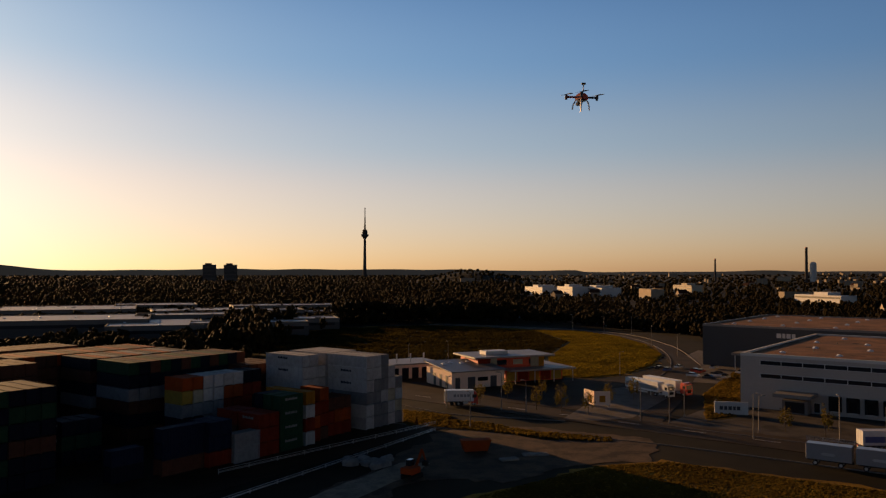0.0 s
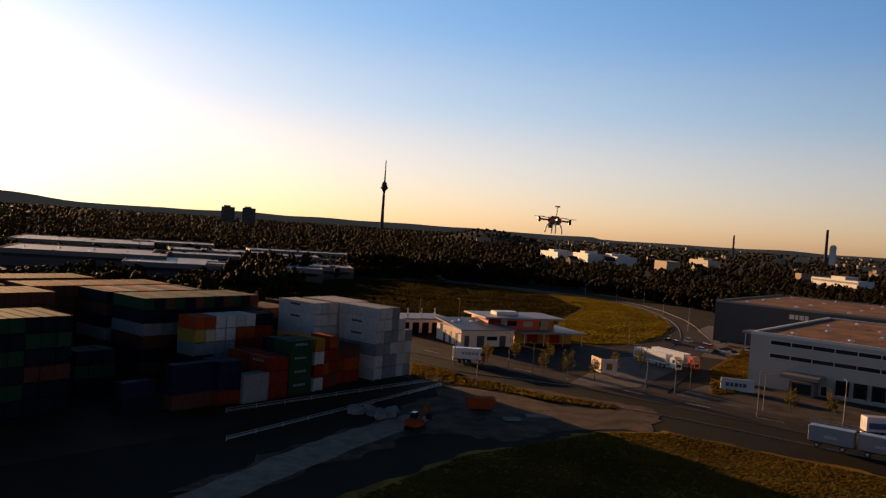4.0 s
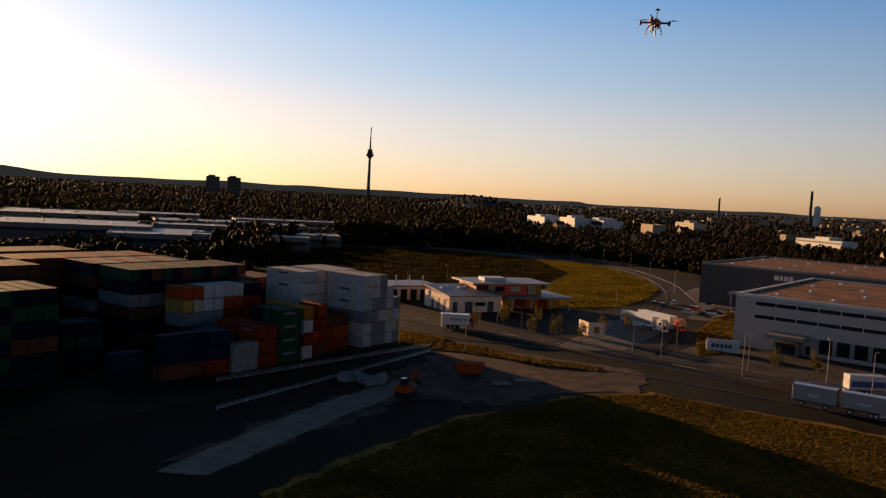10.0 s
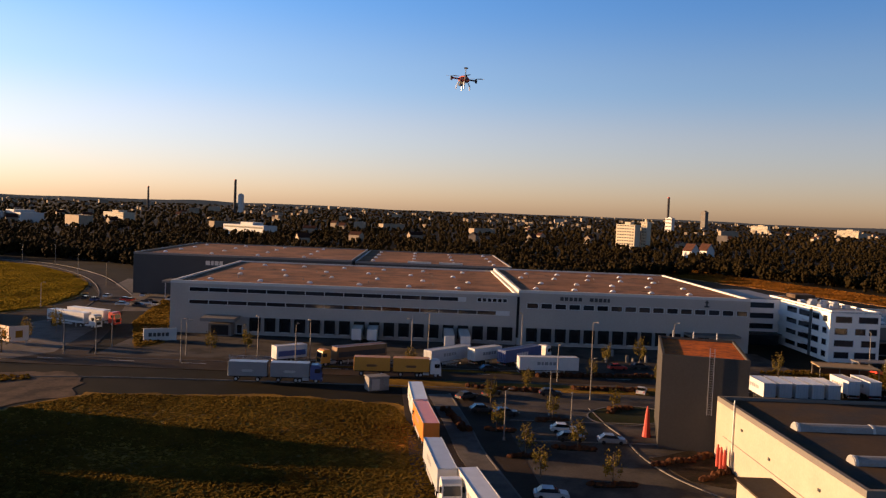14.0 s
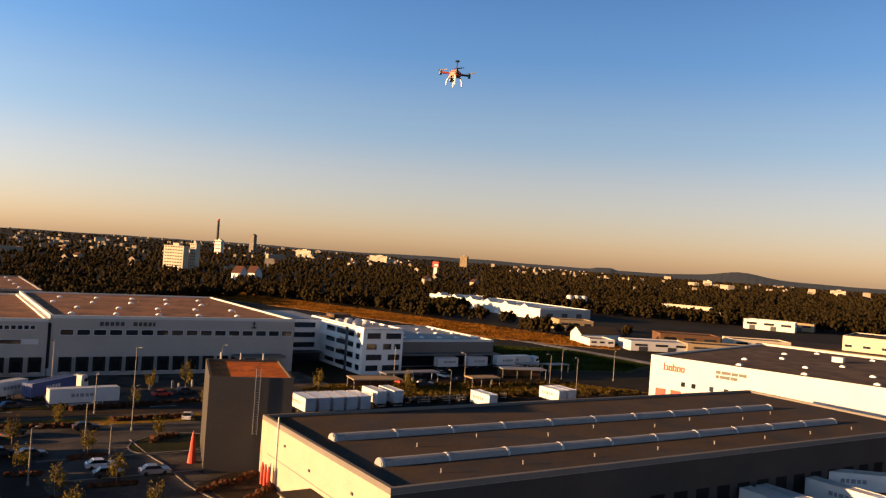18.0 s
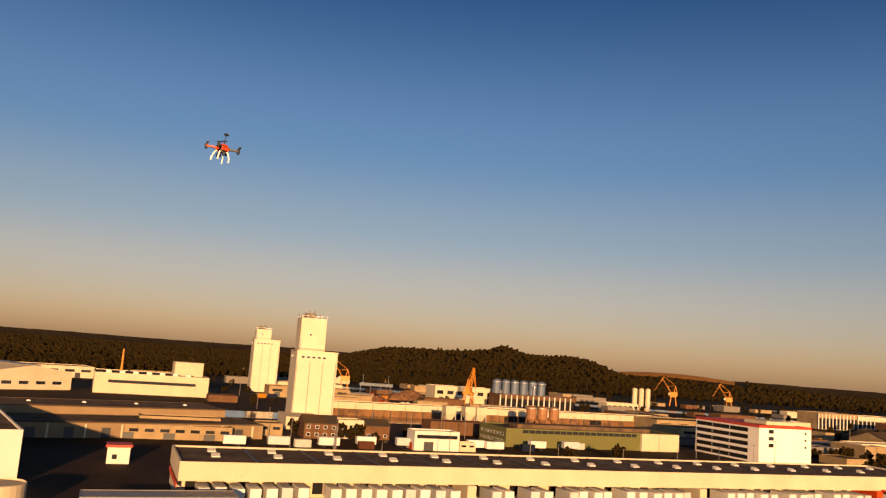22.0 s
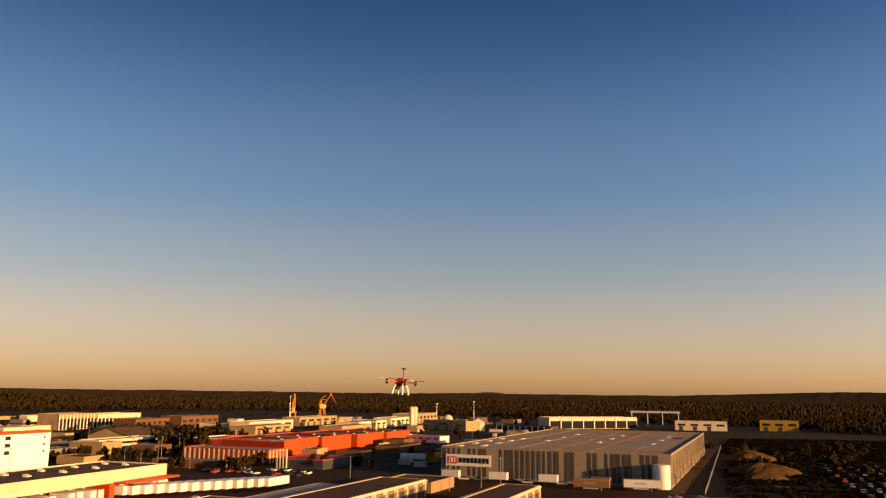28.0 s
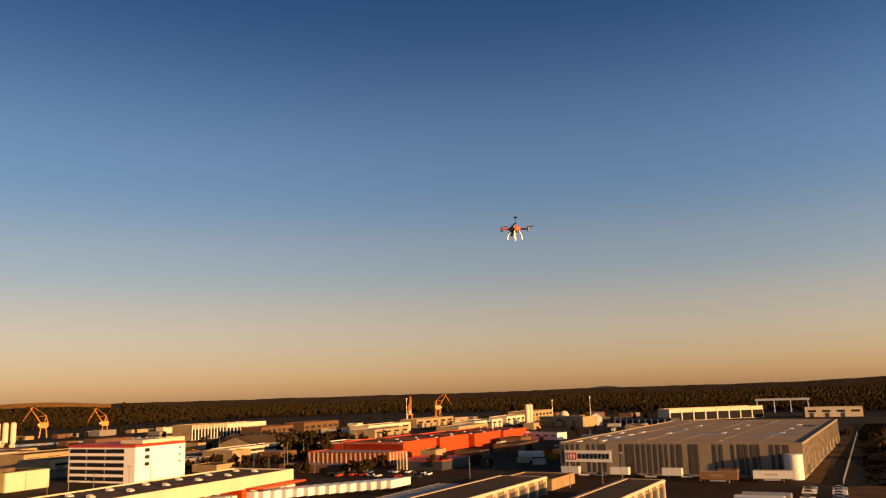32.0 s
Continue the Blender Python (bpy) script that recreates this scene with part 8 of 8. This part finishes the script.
for _ in range(9000):
    az, dd = r.uniform(-172, -134), r.uniform(1500, 2700)
    x, y = polar(az, dd)
    if rise(x, y) > 4 and not (-167.5 < az < -158.8 and dd > 2420):
        far_wood.append((x, y, rise(x, y) - 2.5, r.uniform(7, 9), r.uniform(8, 13)))
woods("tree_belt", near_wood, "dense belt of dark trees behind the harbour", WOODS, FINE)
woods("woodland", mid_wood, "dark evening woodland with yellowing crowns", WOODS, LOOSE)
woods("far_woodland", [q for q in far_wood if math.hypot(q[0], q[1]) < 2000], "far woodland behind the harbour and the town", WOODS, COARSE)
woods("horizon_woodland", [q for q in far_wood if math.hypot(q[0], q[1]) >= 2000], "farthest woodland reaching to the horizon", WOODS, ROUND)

# the ground's own hills, under the trees
f = Form()
na, nd = 420, 26
for j in range(nd):
    for i in range(na):
        x, y = polar(62 - 300 * i / (na - 1), 1450 + 3250 * j / (nd - 1))
        f.v.append((x, y, rise(x, y) - 0.6))
f.f = [(j * na + i, j * na + i + 1, (j + 1) * na + i + 1, (j + 1) * na + i) for j in range(nd - 1) for i in range(na - 1)]
tagged(new("hills", f.mesh("hills", HILLS)), "low wooded hills on the horizon", "hills", "", "structure")
WOODEDRIDGE = surface("wooded_ridge", (0.026, 0.0182, 0.0078), 0.95, 0, 0.45, 0.006, 0.05)
for name, label, material, first, last, dist in (("far_ridge", "low ridge that closes the view, haze as a faint glow", HAZEGLOWRIDGE, 130, -230, 4500), ("wooded_ridge", "long low ridge under dark evening woods", WOODEDRIDGE, -112, -230, 4330)):
    f = Form()
    n = 2 * (first - last)
    for up in (False, True):
        for i in range(n + 1):
            az = first - 0.5 * i
            rough = 12 * noise.noise((az * 0.06, 3.1, 0)) + 7 * noise.noise((az * 0.3, 7.7, 0))
            if name == "far_ridge":
                h = 36 + rough - (8 if -82 < az < -10 else 0) - (13 if az < -83 else 0) if az > -105 else 22 + 0.4 * rough
            else:
                h = 33 + 0.45 * rough + 3 * noise.noise((az * 2.1, 1.7, 0)) + 26 * min(1, max(0, (-213 - az) / 9)) - 30 * max(0, (az + 118) / 6)
            for a, spread, more in ((31, 4.0, 34), (-91.5, 1.7, 30), (-91.5, 4.0, 8), (-74, 6.0, 12), (-200.3, 1.5, 20), (-45, 8.0, 8)):
                h += more * math.exp(-((az - a) / spread) ** 2) if name == "far_ridge" else 0
            f.v.append((*polar(az, dist + (200 if up else 0)), h if up else -5))
    f.f = [(i, i + 1, n + 1 + i + 1, n + 1 + i) for i in range(n)]
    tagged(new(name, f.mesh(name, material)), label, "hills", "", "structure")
# the brown field on the hill's shoulder
f = Form()
for j in range(10):
    for i in range(24):
        az = -159.2 - 7.6 * i / 23
        d = 2440 + (210 - 80 * abs(i / 23 - 0.4)) * j / 9
        x, y = polar(az, d)
        f.v.append((x, y, rise(x, y) + 1.2))
f.f = [(j * 24 + i, j * 24 + i + 1, (j + 1) * 24 + i + 1, (j + 1) * 24 + i) for j in range(9) for i in range(23)]
tagged(new("hill_field", f.mesh("hill_field", STUBBLE)), "brown stubble field on the shoulder of a hill", "field", "", "structure")


# ---- the town between the trees ----
HOMES = []
for i in range(6):
    r2 = random.Random(60 + i)
    w, dp, h, pitch = r2.uniform(9, 16), r2.uniform(8, 10), r2.uniform(4.5, 8), r2.uniform(2.5, 4.5)
    HOMES.append(house(*polar(-30 - 4 * i, 760 + 60 * i), r2.uniform(0, 360), w, dp, h, HOUSEWALL, BRICKRED, "small town house with red tiled roof", pitch, 0, 0, "house", "town houses"))
BLOCKS = []
for i in range(4):
    r2 = random.Random(80 + i)
    k = hall("town_block", pose(*polar(-16 - 9 * i, 980 + 90 * i), 0, 0, 0, r2.uniform(0, 360)), r2.uniform(26, 46), r2.uniform(12, 18), r2.uniform(8, 14), HOUSEWALL, ROOFGREY, "pale flat-roofed town building in evening sun", "building", 0.4, group="town buildings")
    BLOCKS.append(k)
r = random.Random(11)
for i in range(58):
    az = r.uniform(-74, -6)
    d = 950 + 2900 * r.random() ** 1.2
    if -58 < az and d < 620:
        continue
    copy_thing(r.choice(HOMES), pose(*polar(az, d), rise(*polar(az, d)), 0, 0, r.uniform(0, 360)))
for i in range(26):
    az = r.uniform(-112, 4) if i % 3 else r.uniform(-40, -14)
    d = r.uniform(1250, 3900)
    copy_thing(r.choice(BLOCKS), pose(*polar(az, d), rise(*polar(az, d)) + (3 if d > 1500 else 0), 0, 0, r.choice((0, 30, 52, 142))))


def slab_block(az, d, w, dp, h, ang, label, wall=None, floors=8, name="high_rise"):
    o = thing(name, pose(*polar(az, d), 0, 0, 0, ang), label, "building")
    part("wall", Form().box(-w / 2, 0, 0, w / 2, dp, h), wall or CREAM, o)
    part("roof_house", Form().box(-w * 0.1, 2, h, w * 0.2, dp - 2, h + 3), wall or CREAM, o)
    bays = max(3, int(w / 3.2)) if 950 < d < 1000 else 1
    wide = (w - 2) / bays
    pane = Form().box(0.45 if bays > 1 else 0, -0.12, h * 0.38 / floors, wide - (0.45 if bays > 1 else 0), 0.02, h * 0.74 / floors).mesh("window_band", BANDGLASS)
    for s, i in product(range(floors), range(bays)):
        part("window_band" if bays == 1 else "window", pane, None, o, at=pose(-w / 2 + 1 + wide * i, 0, h * s / floors))
    return o


slab_block(-55.35, 2380, 22, 14, 40, -92, "white block at the foot of a chimney", WHITE, 4)
for az, d in ((-56.4, 800), (-57.4, 830)):
    house(*polar(az, d), -100, 11, 11, 7, WHITE, BRICKRED, "steep gabled white house in evening sun", 6.5, 0, 0, "house", "gabled houses")
slab_block(-52.5, 960, 25, 12, 28, -84, "cream high-rise slab with window rows")
slab_block(-53.75, 975, 8, 9, 32, -84, "narrow cream high-rise stair tower", floors=9)
slab_block(-57.6, 2900, 18, 18, 68, -92, "slender far high-rise tower", GREYRENDER, 16)
slab_block(-72.6, 2850, 26, 16, 44, -92, "broad far high-rise in evening light", SAND, 12)
slab_block(-61.2, 2850, 60, 16, 26, -92, "long far housing block", None, 6)
slab_block(-66.5, 2900, 70, 16, 24, -92, "long far housing block among trees", None, 6)
slab_block(-25.6, 900, 62, 20, 11, -72, "long pale hall among the trees", WHITE, 2, "town_hall_block")
slab_block(-7.0, 1190, 60, 30, 11, -72, "pale office building in the wood", WHITE, 3, "office_building")
slab_block(-9.2, 1130, 46, 24, 13, -72, "bright glass-fronted office building", WHITE, 3, "office_building")
slab_block(-11.0, 1120, 60, 30, 12, -72, "long white office building", WHITE, 3, "office_building")
slab_block(-17.2, 1350, 50, 20, 12, -72, "pale block at the wood's edge", None, 3, "office_building")
slab_block(-89.5, 2700, 26, 20, 18, -102, "white block on the far slope", None, 4, "office_building")
slab_block(-97.5, 2800, 44, 20, 16, -102, "white far block above the wood", None, 4, "office_building")
slab_block(-104, 2800, 40, 20, 14, -102, "pale far block above the wood", None, 4, "office_building")
# white halls beyond the stubble field
k = hall("white_sawtooth_hall", pose(583, 208, 0, 0, 0, -126.4), 128, 45, 7.2, WHITE, ROOFGREY, "low white hall with small gables along its bright front", "warehouse", 0.4, WHITE)
for i in range(6):
    x = 8 + 20 * i
    part("front_gable", Form().put([(x, -0.3, 6.8), (x + 9, -0.3, 6.8), (x + 4.5, -0.3, 9.2), (x, 7, 6.8), (x + 9, 7, 6.8), (x + 4.5, 7, 9.2)], [(0, 1, 2), (5, 4, 3), (0, 2, 5, 3), (2, 1, 4, 5)]), WHITE, k)
    part("roof_light", Form().box(x + 2, 12, 6.75, x + 7, 40, 7.1), DOME, k)
# grey sheet over the white end wall, toned for its shade
part("end_cladding", Form().box(128, 0.5, 0, 128.12, 44.5, 6.4), PANEL, k, "pale grey sheet, shade put into the end wall's colour")
for i in range(3):
    part("gate", Form().box(128.12, 6 + 13 * i, 0, 128.2, 11 + 13 * i, 4.2), DARKPANEL, k)
house(378, 58, -47, 22, 9, 4.5, WHITE, ROOFDARK, "white field house with a dark roof", 3.0, 3)
shed(666, 103, -40, 28, 10, 4.6, WHITE, ROOFGREY, "small white works building by the trees", 4)
for i in range(3):
    o = thing("white_tank", pose(690 + 3.5 * i, 118 - 5.5 * i, 0), "short white round tank behind the white hall", "tank", "white tanks")
    part("shell", Form().lathe([(3.0, 0), (3.0, 9.6), (2.2, 10.6), (0.3, 11.0)], 14), WHITE, o)
    part("rim", Form().lathe([(3.12, 9.3), (3.12, 9.6)], 14), STEEL, o)
o = thing("sign_tower", pose(*polar(-70.63, 1400), 0, 0, 0, -92), "red and white sign tower over the trees", "tower")
part("shaft", Form().box(-3, 0, 0, 3, 5, 17), WHITE, o)
part("red_board", Form().box(-5.5, -0.6, 17, 5.5, 5.4, 27), REDPAINT, o)
part("white_board", Form().box(-2, -0.75, 19, 5.0, -0.62, 22.5), WHITE, o)
for x, y, ang, l, w, roof in ((240, 60, -58, 14, 5, ROOFGREY), (188, 86, -48, 13, 6, SAND), (214, 62, -42, 9, 4, SAND)):
    o = thing("carport", pose(x, y, 0.06, 0, 0, ang), "open carport with a flat roof on thin posts", "carport", "carports")
    part("roof", Form().slab(-0.3, -0.3, 2.7, l + 0.3, w + 0.3, 3.0, 0.05), roof, o)
    for a, b in product(range(4), (0, w)):
        part("post", Form().tube((a * l / 3, b, 0), (a * l / 3, b, 2.7), 0.09, 0.09, 6), LAMPSTEEL, o)
    part("back_wall", Form().box(0.2, w - 0.15, 0, l - 0.2, w - 0.05, 2.2), BROWN, o)
for x, y, a, w, h, c in ((714, 42, -100, 40, 9, CREAM), (700, 12, -100, 50, 6, SAND), (614, -21, -100, 34, 7, WHITE), (640, -40, -100, 30, 6, SAND), (368, 34, -60, 30, 4.4, WHITE), (380, 10, -70, 44, 4.6, SAND), (410, 24, -70, 30, 6, BROWN), (440, 80, -60, 20, 6, SAND), (366, 52, -60, 12, 3.6, WHITE), (430, -10, -70, 30, 5, CREAM)):
    shed(x, y, a, w, 14, h, c, ROOFDARK if c is not WHITE else ROOFGREY, "low building beside the field road", 3)
# trees that stand singly before the halls
single = [(442 + 0.25 * (y - 120) + r.uniform(-6, 26), y, 0, r.uniform(7, 11), r.uniform(7, 11)) for y in (r.uniform(122, 330) for _ in range(80))]
single += [(x + r.uniform(-5, 5), y + r.uniform(-5, 5), 0, r.uniform(0.75, 1) * h, r.uniform(6, 9)) for x, y, h in ((447, 112, 9), (410, 94, 10), (402, 84, 12), (399, 80, 11), (420, 77, 6), (428, 68, 6), (441, 40, 8)) for _ in range(3)]
# weeds and low hedges along the dry verge
single += [(a[0] + (b[0] - a[0]) * u + r.uniform(-2.5, 2.5), a[1] + (b[1] - a[1]) * u + r.uniform(-2.5, 2.5), 0, r.uniform(0.8, 2.2), r.uniform(1.2, 3)) for a, b in (((178, 70), (198, 55)), ((198, 55), (216, 44)), ((222, 32), (238, 20)), ((205, 75), (245, 40))) for u in (r.random() for _ in range(22))]
single += [(r.uniform(-230, -60), r.uniform(440, 620), 0, r.uniform(6, 11), r.uniform(5, 9)) for _ in range(90)]
single += [(-86 + r.gauss(0, 9) - 0.12 * (y - 330), y, 0, r.uniform(11, 16), r.uniform(8, 12)) for y in (r.uniform(300, 500) for _ in range(62))]
single += [(r.uniform(-190, -70), r.uniform(262, 400), 0, r.uniform(5, 9), r.uniform(6, 11)) for _ in range(150)]
single += [(r.uniform(-70, 60), r.uniform(538, 575), 0, r.uniform(12, 18), r.uniform(9, 13)) for _ in range(70)]
single += [(x + r.uniform(-6, 6), y + r.uniform(-6, 6), 0, r.uniform(5, 8), r.uniform(4, 7)) for x, y in ((40, -450), (30, -456), (55, -462), (20, -470), (70, -470), (-10, -480), (-30, -400), (-60, -390), (-20, -385), (10, -395), (35, -400), (-80, -380), (60, -445), (-280, -361)) for _ in range(4)]
single += [(-158 + r.uniform(-16, 16), -186 + r.uniform(-9, 9), 0, r.uniform(1.6, 2.8), r.uniform(4, 7)) for _ in range(26)]
single += [(-330 + r.uniform(-160, 60), -330 + r.uniform(-150, 60), 0, r.uniform(2, 7), r.uniform(4, 9)) for _ in range(120)]
# dark trees and hedges crowded between the harbour's sheds
single += [(x + r.uniform(-5, 5), y + r.uniform(-5, 5), 0, r.uniform(5, 9), r.uniform(4, 7)) for x, y in ((227, -252), (208, -250), (203, -287), (120, -287), (120, -327), (200, -262)) for _ in range(2)]
single += [(x + r.uniform(-14, 14), y + r.uniform(-14, 14), 0, r.uniform(8, 14), r.uniform(8, 13)) for x, y in ((17, -608), (6, -632), (-6, -579), (-14, -552), (8, -506), (30, -600)) for _ in range(9)]
for _ in range(420):
    a, d = r.uniform(-205, -131), r.uniform(340, 1250)
    x, y = polar(a, d)
    if free(x, y, 9) and not (25 < x < 190 and -400 < y < -270) and not (-198 < a < -180 and d < 420) and abs((x - 385) * 0.59 - (y + 730) * 0.81) > 32:
        single.append((x, y, 0, r.uniform(4, 9), r.uniform(4, 8)))
woods("loose_trees", single, "single dark trees and bushes between buildings", WOODS, FINE, "trees")

# the far town: countless tiny houses up to the ridge
f = Form()
r = random.Random(77)
for _ in range(1050):
    az, d = r.uniform(-96, 2), 1450 + 2750 * r.random() ** 0.7
    if noise.noise((az * 0.12, d * 0.0022, 6.0)) < 0.02 + (0.2 if az < -62 or az > -8 else 0):
        continue
    x, y = polar(az, d)
    w, dp, h = r.uniform(6, 13), r.uniform(6, 9), r.uniform(5, 8) * (1.7 if r.random() < 0.06 else 1.0)
    f.box(-w / 2, -dp / 2, -1, w / 2, dp / 2, h, pose(x, y, rise(x, y) + (4 if d > 2200 else 0), 0, 0, r.choice((-40, 50, 10, 100))))
tagged(new("far_town", f.mesh("far_town", HOUSEWALL)), "far pale houses of the town up to the ridge", "town", "", "stuff")


# ---- the quadcopter ----
def quadcopter():
    red = surface("red_orange_plastic", (0.42, 0.05, 0.015), 0.45, 0, 0.1, 20, 90)
    black = surface("black_carbon", (0.015, 0.015, 0.017), 0.4, 0, 0.2, 20, 90)
    white = surface("white_plastic", (0.8, 0.8, 0.78), 0.4, 0, 0.05, 20, 90)
    o = thing("quadcopter", pose(*polar(-10.4, 10.6), EYE + 2), "small red and black quadcopter with white landing legs", "drone")
    part("body", Form().slab(-0.075, -0.06, -0.03, 0.075, 0.06, 0.035, 0.015).slab(-0.05, -0.04, 0.035, 0.05, 0.04, 0.055, 0.01), red, o)
    part("battery", Form().slab(-0.06, -0.025, -0.055, 0.06, 0.025, -0.03, 0.005), black, o)
    part("camera_pod", Form().slab(0.03, -0.025, -0.1, 0.085, 0.025, -0.055, 0.01), black, o)
    part("mast", Form().tube((-0.02, 0, 0.05), (-0.02, 0, 0.17), 0.006), black, o)
    part("puck", Form().lathe([(0.03, 0), (0.033, 0.008), (0.028, 0.018)], 12, pose(-0.02, 0, 0.17)), black, o)
    props = []
    for i in range(4):
        a = radians(45 + 90 * i)
        c, s = math.cos(a), math.sin(a)
        part("arm", Form().box(0.05, -0.016, -0.01, 0.21, 0.016, 0.012, pose(0, 0, 0, 0, 0, 45 + 90 * i)), red if i == 0 else black, o)
        part("motor", Form().lathe([(0.014, -0.035), (0.018, -0.03), (0.018, 0.025), (0.006, 0.032)], 10, pose(0.2 * c, 0.2 * s, 0)), black, o)
        leg = Form()
        pts = [(0.05, -0.02), (0.085, -0.06), (0.105, -0.11), (0.11, -0.165)]
        for (r0, z0), (r1, z1) in zip(pts, pts[1:]):
            leg.tube((r0 * c, r0 * s, z0), (r1 * c, r1 * s, z1), 0.011, 0.009, 6)
        part("landing_leg", leg, white, o)
        f = Form()
        for side in (0, 180):
            f.put([(0.0, -0.008, 0.0), (0.05, -0.016, 0.004), (0.125, -0.006, 0.002), (0.125, 0.004, 0.0), (0.05, 0.012, -0.003), (0.0, 0.008, 0.0)], [(0, 1, 2, 3, 4, 5)], pose(0, 0, 0, 0, 0, side))
            f.put([(0.0, -0.008, -0.003), (0.05, -0.016, 0.001), (0.125, -0.006, -0.001), (0.125, 0.004, -0.003), (0.05, 0.012, -0.006), (0.0, 0.008, -0.003)], [(5, 4, 3, 2, 1, 0)], pose(0, 0, 0, 0, 0, side))
        p = part("propeller", f, black if i % 2 else white, o, at=pose(0.2 * c, 0.2 * s, 0.036))
        props.append((p, 0.2 * c, 0.2 * s, 1 if i % 2 else -1))
    return o, props


DRONE, PROPS = quadcopter()
# seconds, azimuth and height angle from the camera, distance, turn, lean to the side
FLIGHT = [
    (0.0, -10.41, 12.07, 10.6), (0.5, -10.39, 11.53, 10.6), (1.0, -10.16, 10.25, 10.6), (1.5, -9.74, 8.07, 10.6), (2.0, -9.23, 5.29, 10.4),
    (2.5, -8.87, 3.53, 10.2), (3.0, -8.16, 1.79, 10.2), (3.5, -7.47, 0.67, 10.2), (4.0, -7.23, 0.98, 10.3), (4.5, -7.2, 2.71, 10.4),
    (5.5, -7.2, 6.1, 10.7), (6.5, -7.32, 8.94, 11.0), (7.0, -7.22, 9.97, 11.0), (7.5, -7.33, 11.11, 11.2), (8.0, -7.83, 11.8, 11.2), (8.5, -8.36, 12.58, 11.2),
    (9.0, -9.08, 12.96, 11.4), (9.5, -10.88, 12.67, 11.4), (10.0, -14.25, 12.27, 11.6), (10.5, -18.41, 11.99, 11.8), (11.0, -22.48, 10.93, 12.2),
    (11.5, -25.79, 9.71, 12.6), (12.0, -28.6, 9.15, 12.8), (12.5, -30.84, 8.66, 13.0), (13.0, -33.37, 8.37, 13.2), (13.5, -36.97, 8.76, 13.0),
    (14.0, -40.68, 9.24, 12.8), (14.5, -44.6, 10.01, 12.6), (15.5, -52.9, 11.0, 12.2), (16.5, -61.19, 11.77, 11.8), (17.0, -65.47, 12.32, 11.5),
    (17.5, -68.85, 12.25, 11.2), (18.0, -71.07, 12.94, 11.0), (18.5, -73.23, 13.38, 10.8), (19.0, -78.1, 13.19, 10.4), (19.5, -85.28, 13.24, 10.2),
    (20.0, -93.52, 13.41, 10.0), (20.5, -102.38, 13.86, 10.0), (21.0, -111.1, 14.54, 10.0), (21.5, -120.11, 14.35, 10.0), (22.0, -130.08, 13.24, 10.0),
    (22.5, -140.61, 10.64, 10.2), (23.0, -152.04, 8.18, 10.4), (23.5, -162.08, 6.45, 10.6), (24.0, -169.88, 5.59, 10.6), (24.5, -176.62, 4.83, 10.6),
    (25.0, -182.71, 4.11, 10.8), (25.5, -187.86, 3.2, 10.8), (26.0, -192.15, 1.85, 10.8), (26.5, -195.17, -0.37, 10.8), (27.5, -195.4, -0.6, 10.9),
    (28.5, -192.02, 3.28, 11.0), (29.0, -191.27, 5.77, 11.2), (29.5, -191.08, 8.85, 11.2), (30.0, -192.18, 10.79, 11.4), (30.5, -192.68, 12.08, 11.6),
    (31.0, -191.95, 13.0, 11.8), (31.5, -192.47, 13.03, 12.0), (32.0, -194.6, 11.39, 12.0),
]


def flight_pose(az, el, d, turn, lean):
    x, y = polar(az, d)
    return pose(x, y, EYE + d * math.tan(radians(el)), 0, 0, az + 90) @ pose(0, 0, 0, lean, 0, 0) @ pose(0, 0, 0, 0, 0, turn)


def motions():
    walk(DRONE, [(t, flight_pose(az, el, d, 45 + 14 * math.sin(t * 0.5), 4 + 3 * math.sin(t * 0.9))) for t, az, el, d in FLIGHT])
    for p, x, y, way in PROPS:
        walk(p, [(i * 0.1, pose(x, y, 0.036, 0, 0, way * 77 * i)) for i in range(321)])


motions()
